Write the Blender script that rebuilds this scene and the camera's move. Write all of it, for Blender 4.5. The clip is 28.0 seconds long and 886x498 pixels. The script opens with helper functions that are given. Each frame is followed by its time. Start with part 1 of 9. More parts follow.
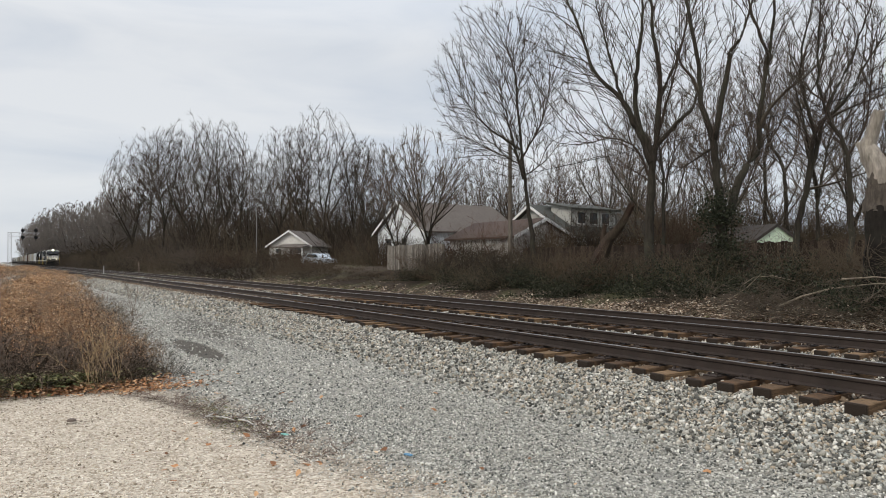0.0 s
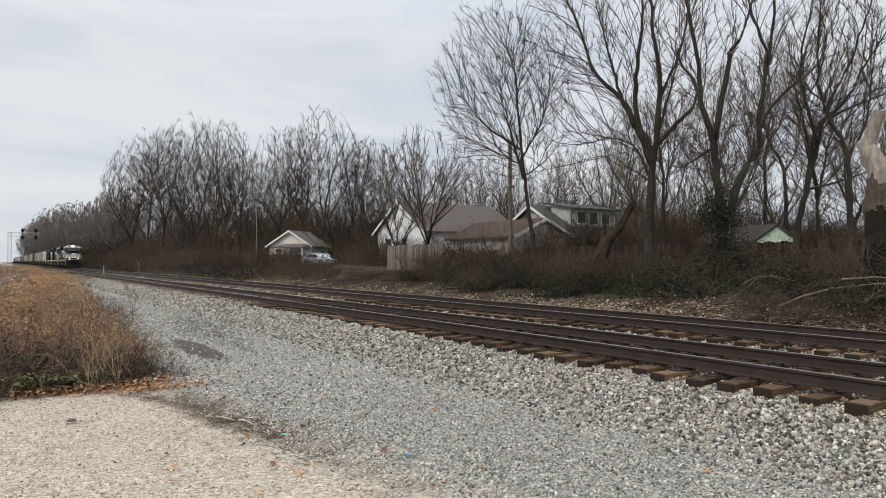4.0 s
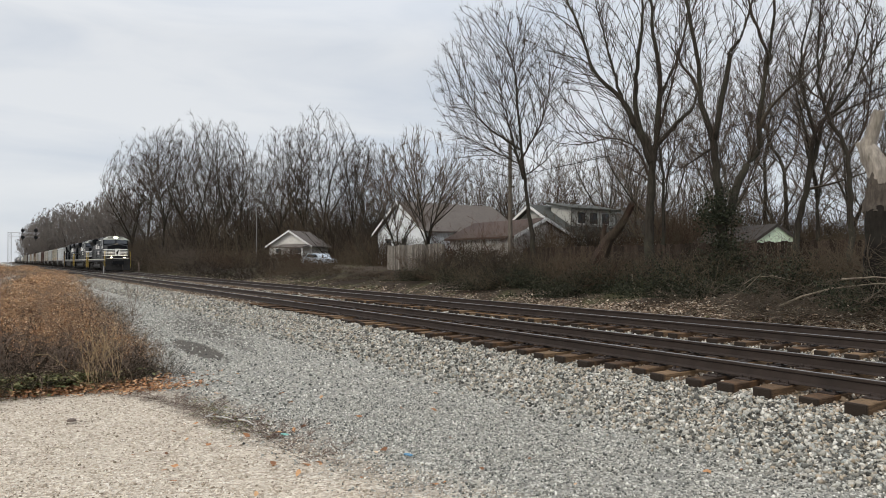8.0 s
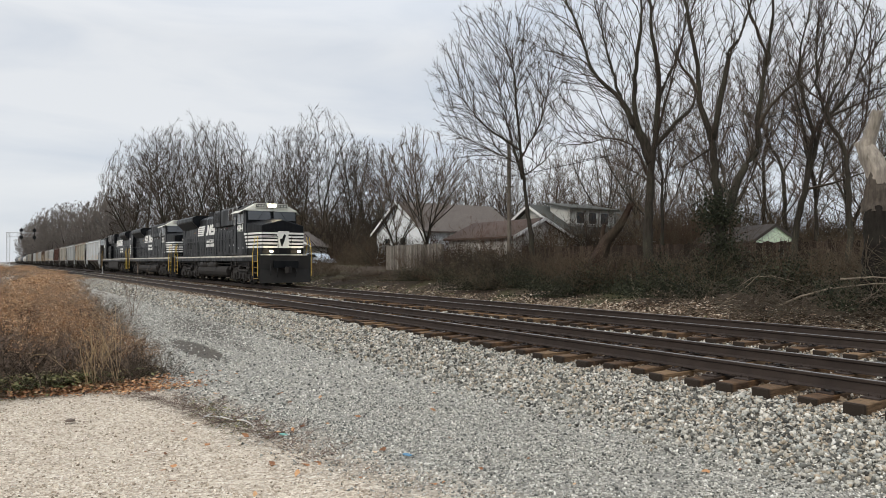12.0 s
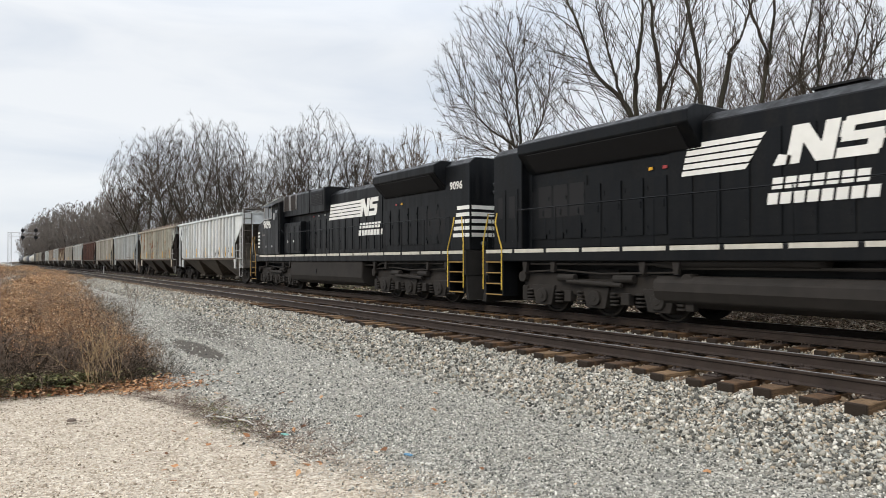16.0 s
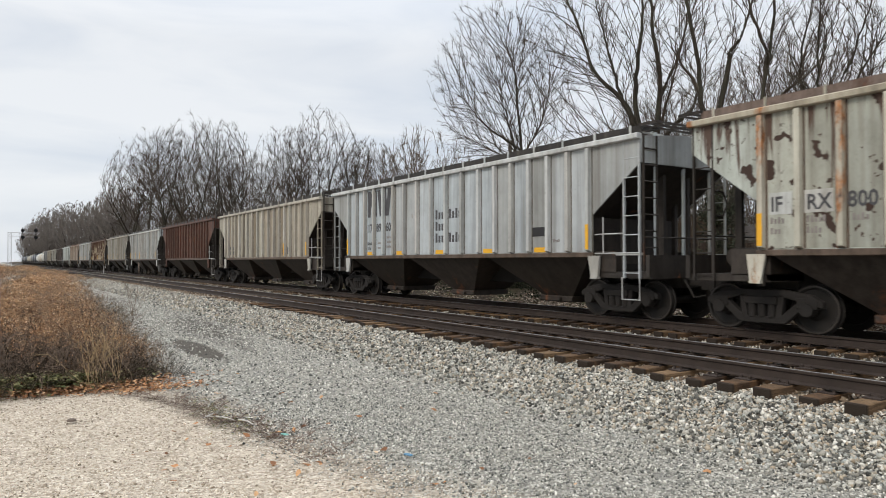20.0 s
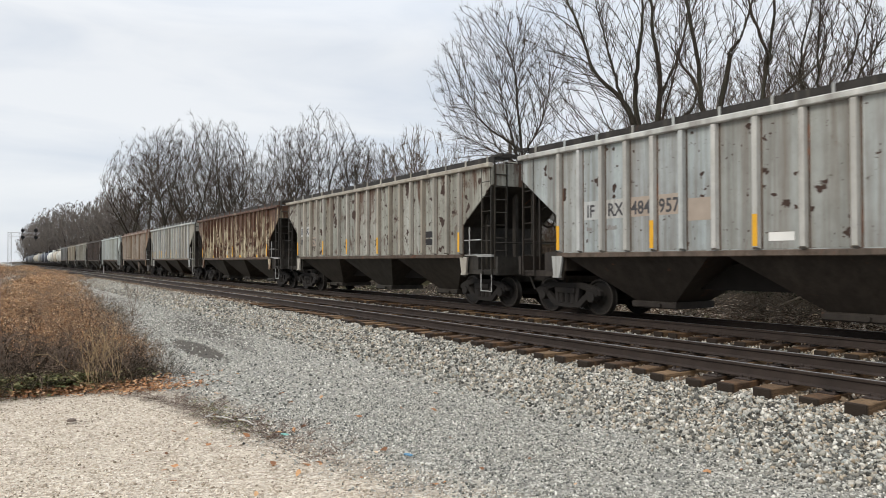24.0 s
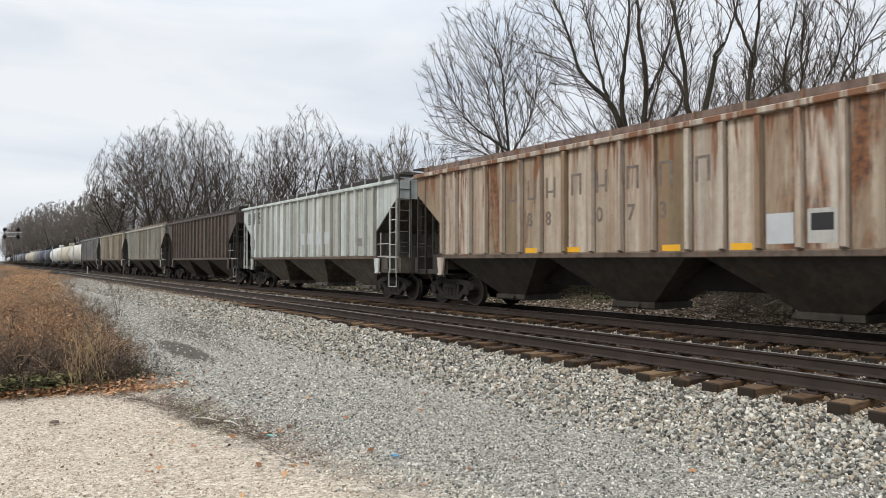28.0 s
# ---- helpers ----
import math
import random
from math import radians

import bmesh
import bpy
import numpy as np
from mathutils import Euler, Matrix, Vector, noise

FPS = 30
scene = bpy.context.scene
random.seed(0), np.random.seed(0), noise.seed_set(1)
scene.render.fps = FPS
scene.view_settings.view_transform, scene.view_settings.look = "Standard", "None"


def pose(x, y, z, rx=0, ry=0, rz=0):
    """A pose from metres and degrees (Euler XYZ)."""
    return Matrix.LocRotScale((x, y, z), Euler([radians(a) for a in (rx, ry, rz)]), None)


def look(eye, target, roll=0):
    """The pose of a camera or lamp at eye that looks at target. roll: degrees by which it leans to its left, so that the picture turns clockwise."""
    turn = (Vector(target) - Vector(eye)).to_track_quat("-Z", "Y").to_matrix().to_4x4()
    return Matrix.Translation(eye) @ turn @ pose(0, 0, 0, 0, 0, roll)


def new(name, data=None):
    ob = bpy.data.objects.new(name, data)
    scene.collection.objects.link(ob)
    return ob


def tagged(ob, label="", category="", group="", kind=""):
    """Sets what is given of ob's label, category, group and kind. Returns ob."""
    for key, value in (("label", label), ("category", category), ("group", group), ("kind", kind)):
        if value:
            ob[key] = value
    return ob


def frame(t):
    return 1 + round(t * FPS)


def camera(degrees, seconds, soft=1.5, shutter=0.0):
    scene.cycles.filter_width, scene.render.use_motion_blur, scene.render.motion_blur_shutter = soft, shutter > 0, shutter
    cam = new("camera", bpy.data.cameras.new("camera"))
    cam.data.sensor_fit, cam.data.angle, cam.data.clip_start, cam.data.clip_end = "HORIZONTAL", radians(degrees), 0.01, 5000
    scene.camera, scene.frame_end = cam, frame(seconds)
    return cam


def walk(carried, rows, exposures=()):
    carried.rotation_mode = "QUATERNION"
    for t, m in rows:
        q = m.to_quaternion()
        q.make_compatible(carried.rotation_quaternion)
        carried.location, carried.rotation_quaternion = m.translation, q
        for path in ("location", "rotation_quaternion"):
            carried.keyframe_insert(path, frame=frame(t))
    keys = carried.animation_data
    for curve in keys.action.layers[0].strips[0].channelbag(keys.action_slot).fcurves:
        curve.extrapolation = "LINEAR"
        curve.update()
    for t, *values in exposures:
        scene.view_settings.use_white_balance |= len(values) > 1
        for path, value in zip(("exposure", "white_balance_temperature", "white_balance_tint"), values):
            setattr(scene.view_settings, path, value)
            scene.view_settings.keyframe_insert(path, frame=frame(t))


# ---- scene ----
cam = camera(66.9, 28.0, soft=0.4, shutter=0.08)
EYE = (0.0, 0.0, 1.378)


def aim(turn=0.0, up=0.0, roll=0.0):
    """The camera's pose: turned right and up by degrees from its rest direction."""
    a, p = 0.587 + radians(turn), 0.0178 + radians(up)
    way = (-math.cos(a) * math.cos(p), math.sin(a) * math.cos(p), math.sin(p))
    return look(EYE, [e + 10 * w for e, w in zip(EYE, way)], -0.064 + roll)


walk(cam, [(0, aim()), (9.0, aim()), (9.5, aim(0.09)), (10.0, aim(0.15)), (11.0, aim(0.14)), (11.5, aim(0.13)),
           (12.0, aim(0.09)), (12.5, aim(0.08)), (14.5, aim(0.02)), (15.0, aim()), (20.0, aim()), (26.0, aim()),
           (26.5, aim(0.03)), (27.0, aim(0.07)), (27.25, aim(0.16, 0.008)), (27.5, aim(0.335, 0.018, 0.003)),
           (27.75, aim(0.68, 0.028, 0.045)), (28.0, aim(1.093, 0.039, 0.092))],
     exposures=[(0, 0.0), (11.0, 0.02), (12.5, 0.08), (14.5, 0.22), (17.0, 0.22), (20.0, 0.16), (28.0, 0.2)])

# ---- world and light: an overcast winter sky ----
world = bpy.data.worlds.new("sky")
scene.world = world
world.use_nodes = True
wn, wl = world.node_tree.nodes, world.node_tree.links
wn.clear()
w_out, w_bg = wn.new("ShaderNodeOutputWorld"), wn.new("ShaderNodeBackground")
w_sky = wn.new("ShaderNodeTexSky")
w_sky.sky_type, w_sky.sun_disc = "NISHITA", False
w_sky.sun_elevation, w_sky.sun_rotation = radians(40), radians(168)
w_co = wn.new("ShaderNodeTexCoord")
w_map = wn.new("ShaderNodeMapping")
w_map.inputs["Scale"].default_value = (1.4, 1.4, 6.5)
w_map.inputs["Rotation"].default_value = (0.0, 0.10, 0.5)
w_noise = wn.new("ShaderNodeTexNoise")
w_noise.inputs["Scale"].default_value, w_noise.inputs["Detail"].default_value = 1.7, 5.0
w_noise.inputs["Roughness"].default_value, w_noise.inputs["Distortion"].default_value = 0.5, 0.4
w_ramp = wn.new("ShaderNodeValToRGB")
w_ramp.color_ramp.elements[0].position, w_ramp.color_ramp.elements[0].color = 0.30, (0.60, 0.655, 0.735, 1)
w_ramp.color_ramp.elements[1].position, w_ramp.color_ramp.elements[1].color = 0.62, (0.81, 0.83, 0.855, 1)
w_mul = wn.new("ShaderNodeVectorMath")
w_mul.operation = "SCALE"
w_mul.inputs["Scale"].default_value = 0.1
w_mix = wn.new("ShaderNodeMix")
w_mix.data_type = "RGBA"
w_mix.inputs["Factor"].default_value = 0.9
wl.new(w_co.outputs["Generated"], w_map.inputs["Vector"])
wl.new(w_map.outputs["Vector"], w_noise.inputs["Vector"])
wl.new(w_noise.outputs["Fac"], w_ramp.inputs["Fac"])
wl.new(w_sky.outputs["Color"], w_mul.inputs[0])
wl.new(w_mul.outputs["Vector"], w_mix.inputs["A"])
wl.new(w_ramp.outputs["Color"], w_mix.inputs["B"])
# an overcast sky brightens towards the zenith
w_sep, w_up, w_gain = wn.new("ShaderNodeSeparateXYZ"), wn.new("ShaderNodeMapRange"), wn.new("ShaderNodeVectorMath")
w_up.inputs["From Min"].default_value, w_up.inputs["From Max"].default_value = 0.30, 1.0
w_up.inputs["To Min"].default_value, w_up.inputs["To Max"].default_value = 1.0, 2.3
w_gain.operation = "SCALE"
wl.new(w_co.outputs["Generated"], w_sep.inputs[0])
wl.new(w_sep.outputs["Z"], w_up.inputs["Value"])
wl.new(w_mix.outputs["Result"], w_gain.inputs[0])
wl.new(w_up.outputs["Result"], w_gain.inputs["Scale"])
wl.new(w_gain.outputs["Vector"], w_bg.inputs["Color"])
w_bg.inputs["Strength"].default_value = 1.0
wl.new(w_bg.outputs["Background"], w_out.inputs["Surface"])
sun_lamp = bpy.data.lights.new("sun", "SUN")
sun_lamp.energy, sun_lamp.angle, sun_lamp.color = 1.5, radians(20), (1.0, 0.90, 0.76)
sun = new("sun", sun_lamp)
sun.matrix_basis = look((15, -62, 60), (0, 10, 0))

# ---- materials ----
MATS = {}


def shader(name, build):
    """A material made once: build(nodes, links, bsdf, texture coordinates)."""
    if name in MATS:
        return MATS[name]
    m = bpy.data.materials.new(name)
    m.use_nodes = True
    n, l = m.node_tree.nodes, m.node_tree.links
    bsdf = n["Principled BSDF"]
    co = n.new("ShaderNodeTexCoord")
    build(n, l, bsdf, co)
    MATS[name] = m
    return m


def noise_node(n, l, vec, scale, detail=4.0, rough=0.55, stretch=None, dist=0.0):
    t = n.new("ShaderNodeTexNoise")
    t.inputs["Scale"].default_value, t.inputs["Detail"].default_value = scale, detail
    t.inputs["Roughness"].default_value, t.inputs["Distortion"].default_value = rough, dist
    if stretch:
        mp = n.new("ShaderNodeMapping")
        mp.inputs["Scale"].default_value = stretch
        l.new(vec, mp.inputs["Vector"])
        vec = mp.outputs["Vector"]
    l.new(vec, t.inputs["Vector"])
    return t.outputs["Fac"]


def ramp_node(n, l, fac, stops):
    r = n.new("ShaderNodeValToRGB")
    e = r.color_ramp.elements
    while len(e) < len(stops):
        e.new(0.5)
    for k, (p, c) in enumerate(stops):
        e[k].position = p
        e[k].color = (*c, 1) if len(c) == 3 else c
    l.new(fac, r.inputs["Fac"])
    return r.outputs["Color"]


def mix_node(n, l, fac, a, b, mode="MIX"):
    x = n.new("ShaderNodeMix")
    x.data_type, x.blend_type = "RGBA", mode
    for key, v in (("Factor", fac), ("A", a), ("B", b)):
        if isinstance(v, (int, float)):
            x.inputs[key].default_value = v
        elif isinstance(v, tuple):
            x.inputs[key].default_value = (*v, 1)
        else:
            l.new(v, x.inputs[key])
    return x.outputs["Result"]


def bump_node(n, l, bsdf, height, strength=0.3, dist=0.01):
    b = n.new("ShaderNodeBump")
    b.inputs["Strength"].default_value, b.inputs["Distance"].default_value = strength, dist
    l.new(height, b.inputs["Height"])
    l.new(b.outputs["Normal"], bsdf.inputs["Normal"])


def offset_coords(n, l, vec):
    """Coordinates shifted by each object's own random number."""
    oi, sc, ad = n.new("ShaderNodeObjectInfo"), n.new("ShaderNodeVectorMath"), n.new("ShaderNodeVectorMath")
    sc.operation, ad.operation = "SCALE", "ADD"
    sc.inputs[0].default_value = (13.7, 7.9, 3.1)
    l.new(oi.outputs["Random"], sc.inputs["Scale"])
    l.new(vec, ad.inputs[0])
    l.new(sc.outputs["Vector"], ad.inputs[1])
    return ad.outputs["Vector"]


def plain(name, c, rough=0.7, metal=0.0, vary=0.25, scale=3.0, bump=0.0, spec=0.4):
    """Base colour with two scales of variation."""
    def build(n, l, b, co):
        v = co.outputs["Object"]
        f1, f2 = noise_node(n, l, v, scale), noise_node(n, l, v, scale * 9, 3)
        lo, hi = tuple(x * (1 - vary) for x in c), tuple(min(1, x * (1 + vary)) for x in c)
        c1 = ramp_node(n, l, f1, ((0.3, lo), (0.7, hi)))
        c2 = mix_node(n, l, f2, tuple(x * (1 - vary * 0.5) for x in c), c)
        l.new(mix_node(n, l, 0.5, c1, c2), b.inputs["Base Color"])
        b.inputs["Roughness"].default_value, b.inputs["Metallic"].default_value = rough, metal
        b.inputs["Specular IOR Level"].default_value = spec
        if bump:
            bump_node(n, l, b, f2, 0.5, bump)
    return shader(name, build)


def island(name, stops, rough=0.85, bump=0.004, scale=40, clump=0.0):
    """Colour picked per loose piece, with grain on each."""
    def build(n, l, b, co):
        g = n.new("ShaderNodeNewGeometry")
        c = ramp_node(n, l, g.outputs["Random Per Island"], stops)
        f = noise_node(n, l, co.outputs["Object"], scale, 3)
        k = ramp_node(n, l, f, ((0.3, (0.72, 0.72, 0.72)), (0.7, (1.1, 1.1, 1.1))))
        c = mix_node(n, l, 1.0, c, k, "MULTIPLY")
        # clump noise paints dark hollows, the shade deep among the leaves
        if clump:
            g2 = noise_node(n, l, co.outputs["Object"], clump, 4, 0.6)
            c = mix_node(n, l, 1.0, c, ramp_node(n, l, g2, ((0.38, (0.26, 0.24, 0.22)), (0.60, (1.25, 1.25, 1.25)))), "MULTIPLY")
        l.new(c, b.inputs["Base Color"])
        b.inputs["Roughness"].default_value = rough
        b.inputs["Specular IOR Level"].default_value = 0.25
        if bump:
            bump_node(n, l, b, f, 0.4, bump)
    return shader(name, build)


RUST_DARK, RUST = (0.045, 0.022, 0.014), (0.13, 0.05, 0.022)


def weathered(name, paint, rust=0.3, streak=0.5, rust_c=RUST, grime=(0.10, 0.085, 0.07), spots=0.0, rough=0.62, dirty=1.0, top=0.0, panel=0.3, blotch=(1.4, 1.4, 0.55), bands=1.0):
    """Old freight-car paint: dull patches, vertical run-down streaks, rust that eats through."""
    def build(n, l, b, co):
        v = offset_coords(n, l, co.outputs["Object"])
        dull = noise_node(n, l, v, 0.8, 5)
        c = ramp_node(n, l, dull, ((0.3, tuple(x * 0.78 for x in paint)), (0.68, paint)))
        band = noise_node(n, l, v, 1.0, 4, 0.6, (2.6, 2.6, 0.07))
        c = mix_node(n, l, 1.0, c, ramp_node(n, l, band, ((0.33, tuple(1 - k * bands for k in (0.34, 0.355, 0.38))), (0.5, (0.97, 0.97, 0.96)), (0.68, (1 + 0.14 * bands,) * 3))), "MULTIPLY")
        # each welded panel has weathered in its own way
        own = n.new("ShaderNodeObjectInfo")
        c = mix_node(n, l, 1.0, c, ramp_node(n, l, own.outputs["Random"], ((0.0, (1 - panel * 0.9, 1 - panel, 1 - panel * 1.2)), (0.35, (1.0, 0.98, 0.94)), (0.7, (0.96, 1.0, 1.0)), (1.0, (1 + panel * 0.3,) * 3))), "MULTIPLY")
        dirt = noise_node(n, l, v, 5.0, 8, 0.75, (1, 1, 0.6))
        c = mix_node(n, l, 1.0, c, ramp_node(n, l, dirt, ((0.36, tuple(1 - k * dirty for k in (0.45, 0.47, 0.50))), (0.56, (1, 1, 1)))), "MULTIPLY")
        run = noise_node(n, l, v, 1.0, 5, 0.6, (5.5, 5.5, 0.22))
        runm = ramp_node(n, l, run, ((0.62 - 0.22 * streak, (0, 0, 0)), (0.80 - 0.12 * streak, (1, 1, 1))))
        half = mix_node(n, l, 0.75 * min(1, streak + 0.25), (0, 0, 0), runm)
        c = mix_node(n, l, half, c, grime)
        if top:
            # rust that has run down from the roof edge, farther in some places
            sep = n.new("ShaderNodeSeparateXYZ")
            l.new(co.outputs["Object"], sep.inputs[0])
            fall = n.new("ShaderNodeMapRange")
            fall.inputs["From Min"].default_value, fall.inputs["From Max"].default_value = 1.2, 4.5
            fall.inputs["To Min"].default_value, fall.inputs["To Max"].default_value = -0.22, 0.16 * top
            l.new(sep.outputs["Z"], fall.inputs["Value"])
            drip = noise_node(n, l, v, 1.0, 6, 0.62, (4.2, 4.2, 0.34), 0.5)
            add = n.new("ShaderNodeMath")
            l.new(drip, add.inputs[0])
            l.new(fall.outputs["Result"], add.inputs[1])
            dm = ramp_node(n, l, add.outputs[0], ((0.52, (0, 0, 0)), (0.59, (0.95, 0.95, 0.95))))
            c = mix_node(n, l, dm, c, mix_node(n, l, drip, tuple(x * 0.5 for x in rust_c), tuple(min(1, x * 1.5) for x in rust_c)))
        r1 = noise_node(n, l, v, 1.1, 8, 0.68, blotch, 0.6)
        m1 = ramp_node(n, l, r1, ((0.72 - 0.34 * rust, (0, 0, 0)), (0.80 - 0.32 * rust, (1, 1, 1))))
        tone = noise_node(n, l, v, 7.0, 4)
        rc = ramp_node(n, l, tone, ((0.3, RUST_DARK), (0.52, rust_c), (0.75, tuple(x * 1.7 for x in rust_c))))
        c = mix_node(n, l, m1, c, rc)
        if spots:
            r2 = noise_node(n, l, v, 2.7, 3, 0.5)
            m2 = ramp_node(n, l, r2, ((0.70 - 0.12 * spots, (0, 0, 0)), (0.725 - 0.12 * spots, (1, 1, 1))))
            c = mix_node(n, l, m2, c, tuple(x * 0.8 for x in RUST_DARK))
            r3 = noise_node(n, l, v, 9.0, 3, 0.5)
            c = mix_node(n, l, ramp_node(n, l, r3, ((0.665, (0, 0, 0)), (0.69, (1, 1, 1)))), c, RUST_DARK)
        speck = noise_node(n, l, v, 17.0, 3, 0.6)
        c = mix_node(n, l, ramp_node(n, l, speck, ((0.68, (0, 0, 0)), (0.73, (0.7, 0.7, 0.7)))), c, tuple(x * 0.45 for x in grime))
        l.new(c, b.inputs["Base Color"])
        b.inputs["Roughness"].default_value, b.inputs["Specular IOR Level"].default_value = rough, 0.35
        bump_node(n, l, b, r1, 0.25, 0.006)
    return shader(name, build)


def glow(name, c, strength):
    def build(n, l, b, co):
        b.inputs["Base Color"].default_value = (*c, 1)
        b.inputs["Emission Color"].default_value = (*c, 1)
        b.inputs["Emission Strength"].default_value = strength
    return shader(name, build)


def glass(name, tint=(0.02, 0.025, 0.03)):
    def build(n, l, b, co):
        b.inputs["Base Color"].default_value = (*tint, 1)
        b.inputs["Roughness"].default_value = 0.06
        b.inputs["Specular IOR Level"].default_value = 0.7
        f = noise_node(n, l, co.outputs["Object"], 5)
        l.new(ramp_node(n, l, f, ((0.3, (0.05,) * 3), (0.7, (0.16,) * 3))), b.inputs["Roughness"])
    return shader(name, build)


def loco_paint(name, c, dust, amount):
    """Black paint, sun-dulled in patches, with dust in faint vertical runs."""
    def build(n, l, b, co):
        v = co.outputs["Object"]
        base = ramp_node(n, l, noise_node(n, l, v, 0.9, 4), ((0.3, tuple(x * 0.7 for x in c)), (0.7, tuple(x * 1.3 for x in c))))
        run = noise_node(n, l, v, 1.0, 5, 0.65, (4.5, 4.5, 0.35))
        fine = noise_node(n, l, v, 14, 4, 0.6)
        m = ramp_node(n, l, mix_node(n, l, 0.35, run, fine), ((0.46, (0, 0, 0)), (0.72, (amount,) * 3)))
        l.new(mix_node(n, l, m, base, dust), b.inputs["Base Color"])
        l.new(ramp_node(n, l, run, ((0.35, (0.28,) * 3), (0.65, (0.58,) * 3))), b.inputs["Roughness"])
        b.inputs["Specular IOR Level"].default_value = 0.15
        bump_node(n, l, b, noise_node(n, l, v, 1.6, 2), 0.12, 0.02)
    return shader(name, build)


LOCO_BLACK = loco_paint("loco_black", (0.0046, 0.0056, 0.0070), (0.022, 0.0205, 0.019), 0.45)
VENT_BROWN = plain("rusty_brown_louvre", (0.035, 0.026, 0.021), 0.8, vary=0.4)
PLOUGH = plain("dusty_plough_steel", (0.015, 0.0135, 0.012), 0.8, vary=0.55, scale=2.2, bump=0.004)
LOCO_GRILLE = plain("grille_black", (0.006, 0.006, 0.007), 0.75)
LOCO_UNDER = plain("dusty_underframe", (0.0195, 0.0165, 0.0142), 0.85, vary=0.5, scale=2.5, bump=0.004)
CAR_UNDER = plain("grimy_underframe", (0.0155, 0.0132, 0.0118), 0.88, vary=0.5, scale=2.5, bump=0.004)
WHITE = plain("white_lettering", (0.72, 0.72, 0.69), 0.6, vary=0.12)
STRIPE_DIRTY = plain("dirty_white_stripe", (0.50, 0.48, 0.42), 0.7, vary=0.3)
CREAM = plain("cream_white_roof_paint", (0.56, 0.56, 0.49), 0.55, vary=0.12)
YELLOW_DULL = plain("grimy_yellow", (0.30, 0.19, 0.06), 0.7, vary=0.4)
YELLOW = plain("safety_yellow", (0.56, 0.39, 0.05), 0.6, vary=0.25)
REFLECT = plain("reflective_yellow_mark", (0.68, 0.36, 0.02), 0.5, vary=0.2)
RED = plain("red_decal", (0.35, 0.05, 0.05), 0.6)
INK = plain("faded_black_lettering", (0.06, 0.06, 0.065), 0.7, vary=0.4, scale=6)
INK_PALE = plain("washed_out_lettering", (0.20, 0.18, 0.17), 0.7, vary=0.4, scale=6)
STEEL = plain("galvanised_steel", (0.42, 0.42, 0.41), 0.5, 0.4, vary=0.25)
STEEL_DARK = plain("dark_rail_side", (0.0378, 0.0269, 0.0218), 0.75, 0.2, vary=0.5, scale=4, bump=0.003)
RAIL_TOP = plain("polished_rail_head", (0.30, 0.29, 0.28), 0.28, 0.9, vary=0.2)
WHEEL = plain("wheel_steel", (0.016, 0.0138, 0.0122), 0.75, 0.1, vary=0.4)
TREAD = plain("worn_wheel_rim", (0.06, 0.052, 0.046), 0.5, 0.6)
GLASS = glass("dark_cab_glass")
GLASS_PALE = glass("sky_lit_windshield", (0.045, 0.05, 0.055))
LIT_WARM = glow("lit_headlight", (1.0, 0.84, 0.58), 40.0)
LIT_DITCH = glow("lit_ditch_light", (1.0, 0.80, 0.50), 30.0)

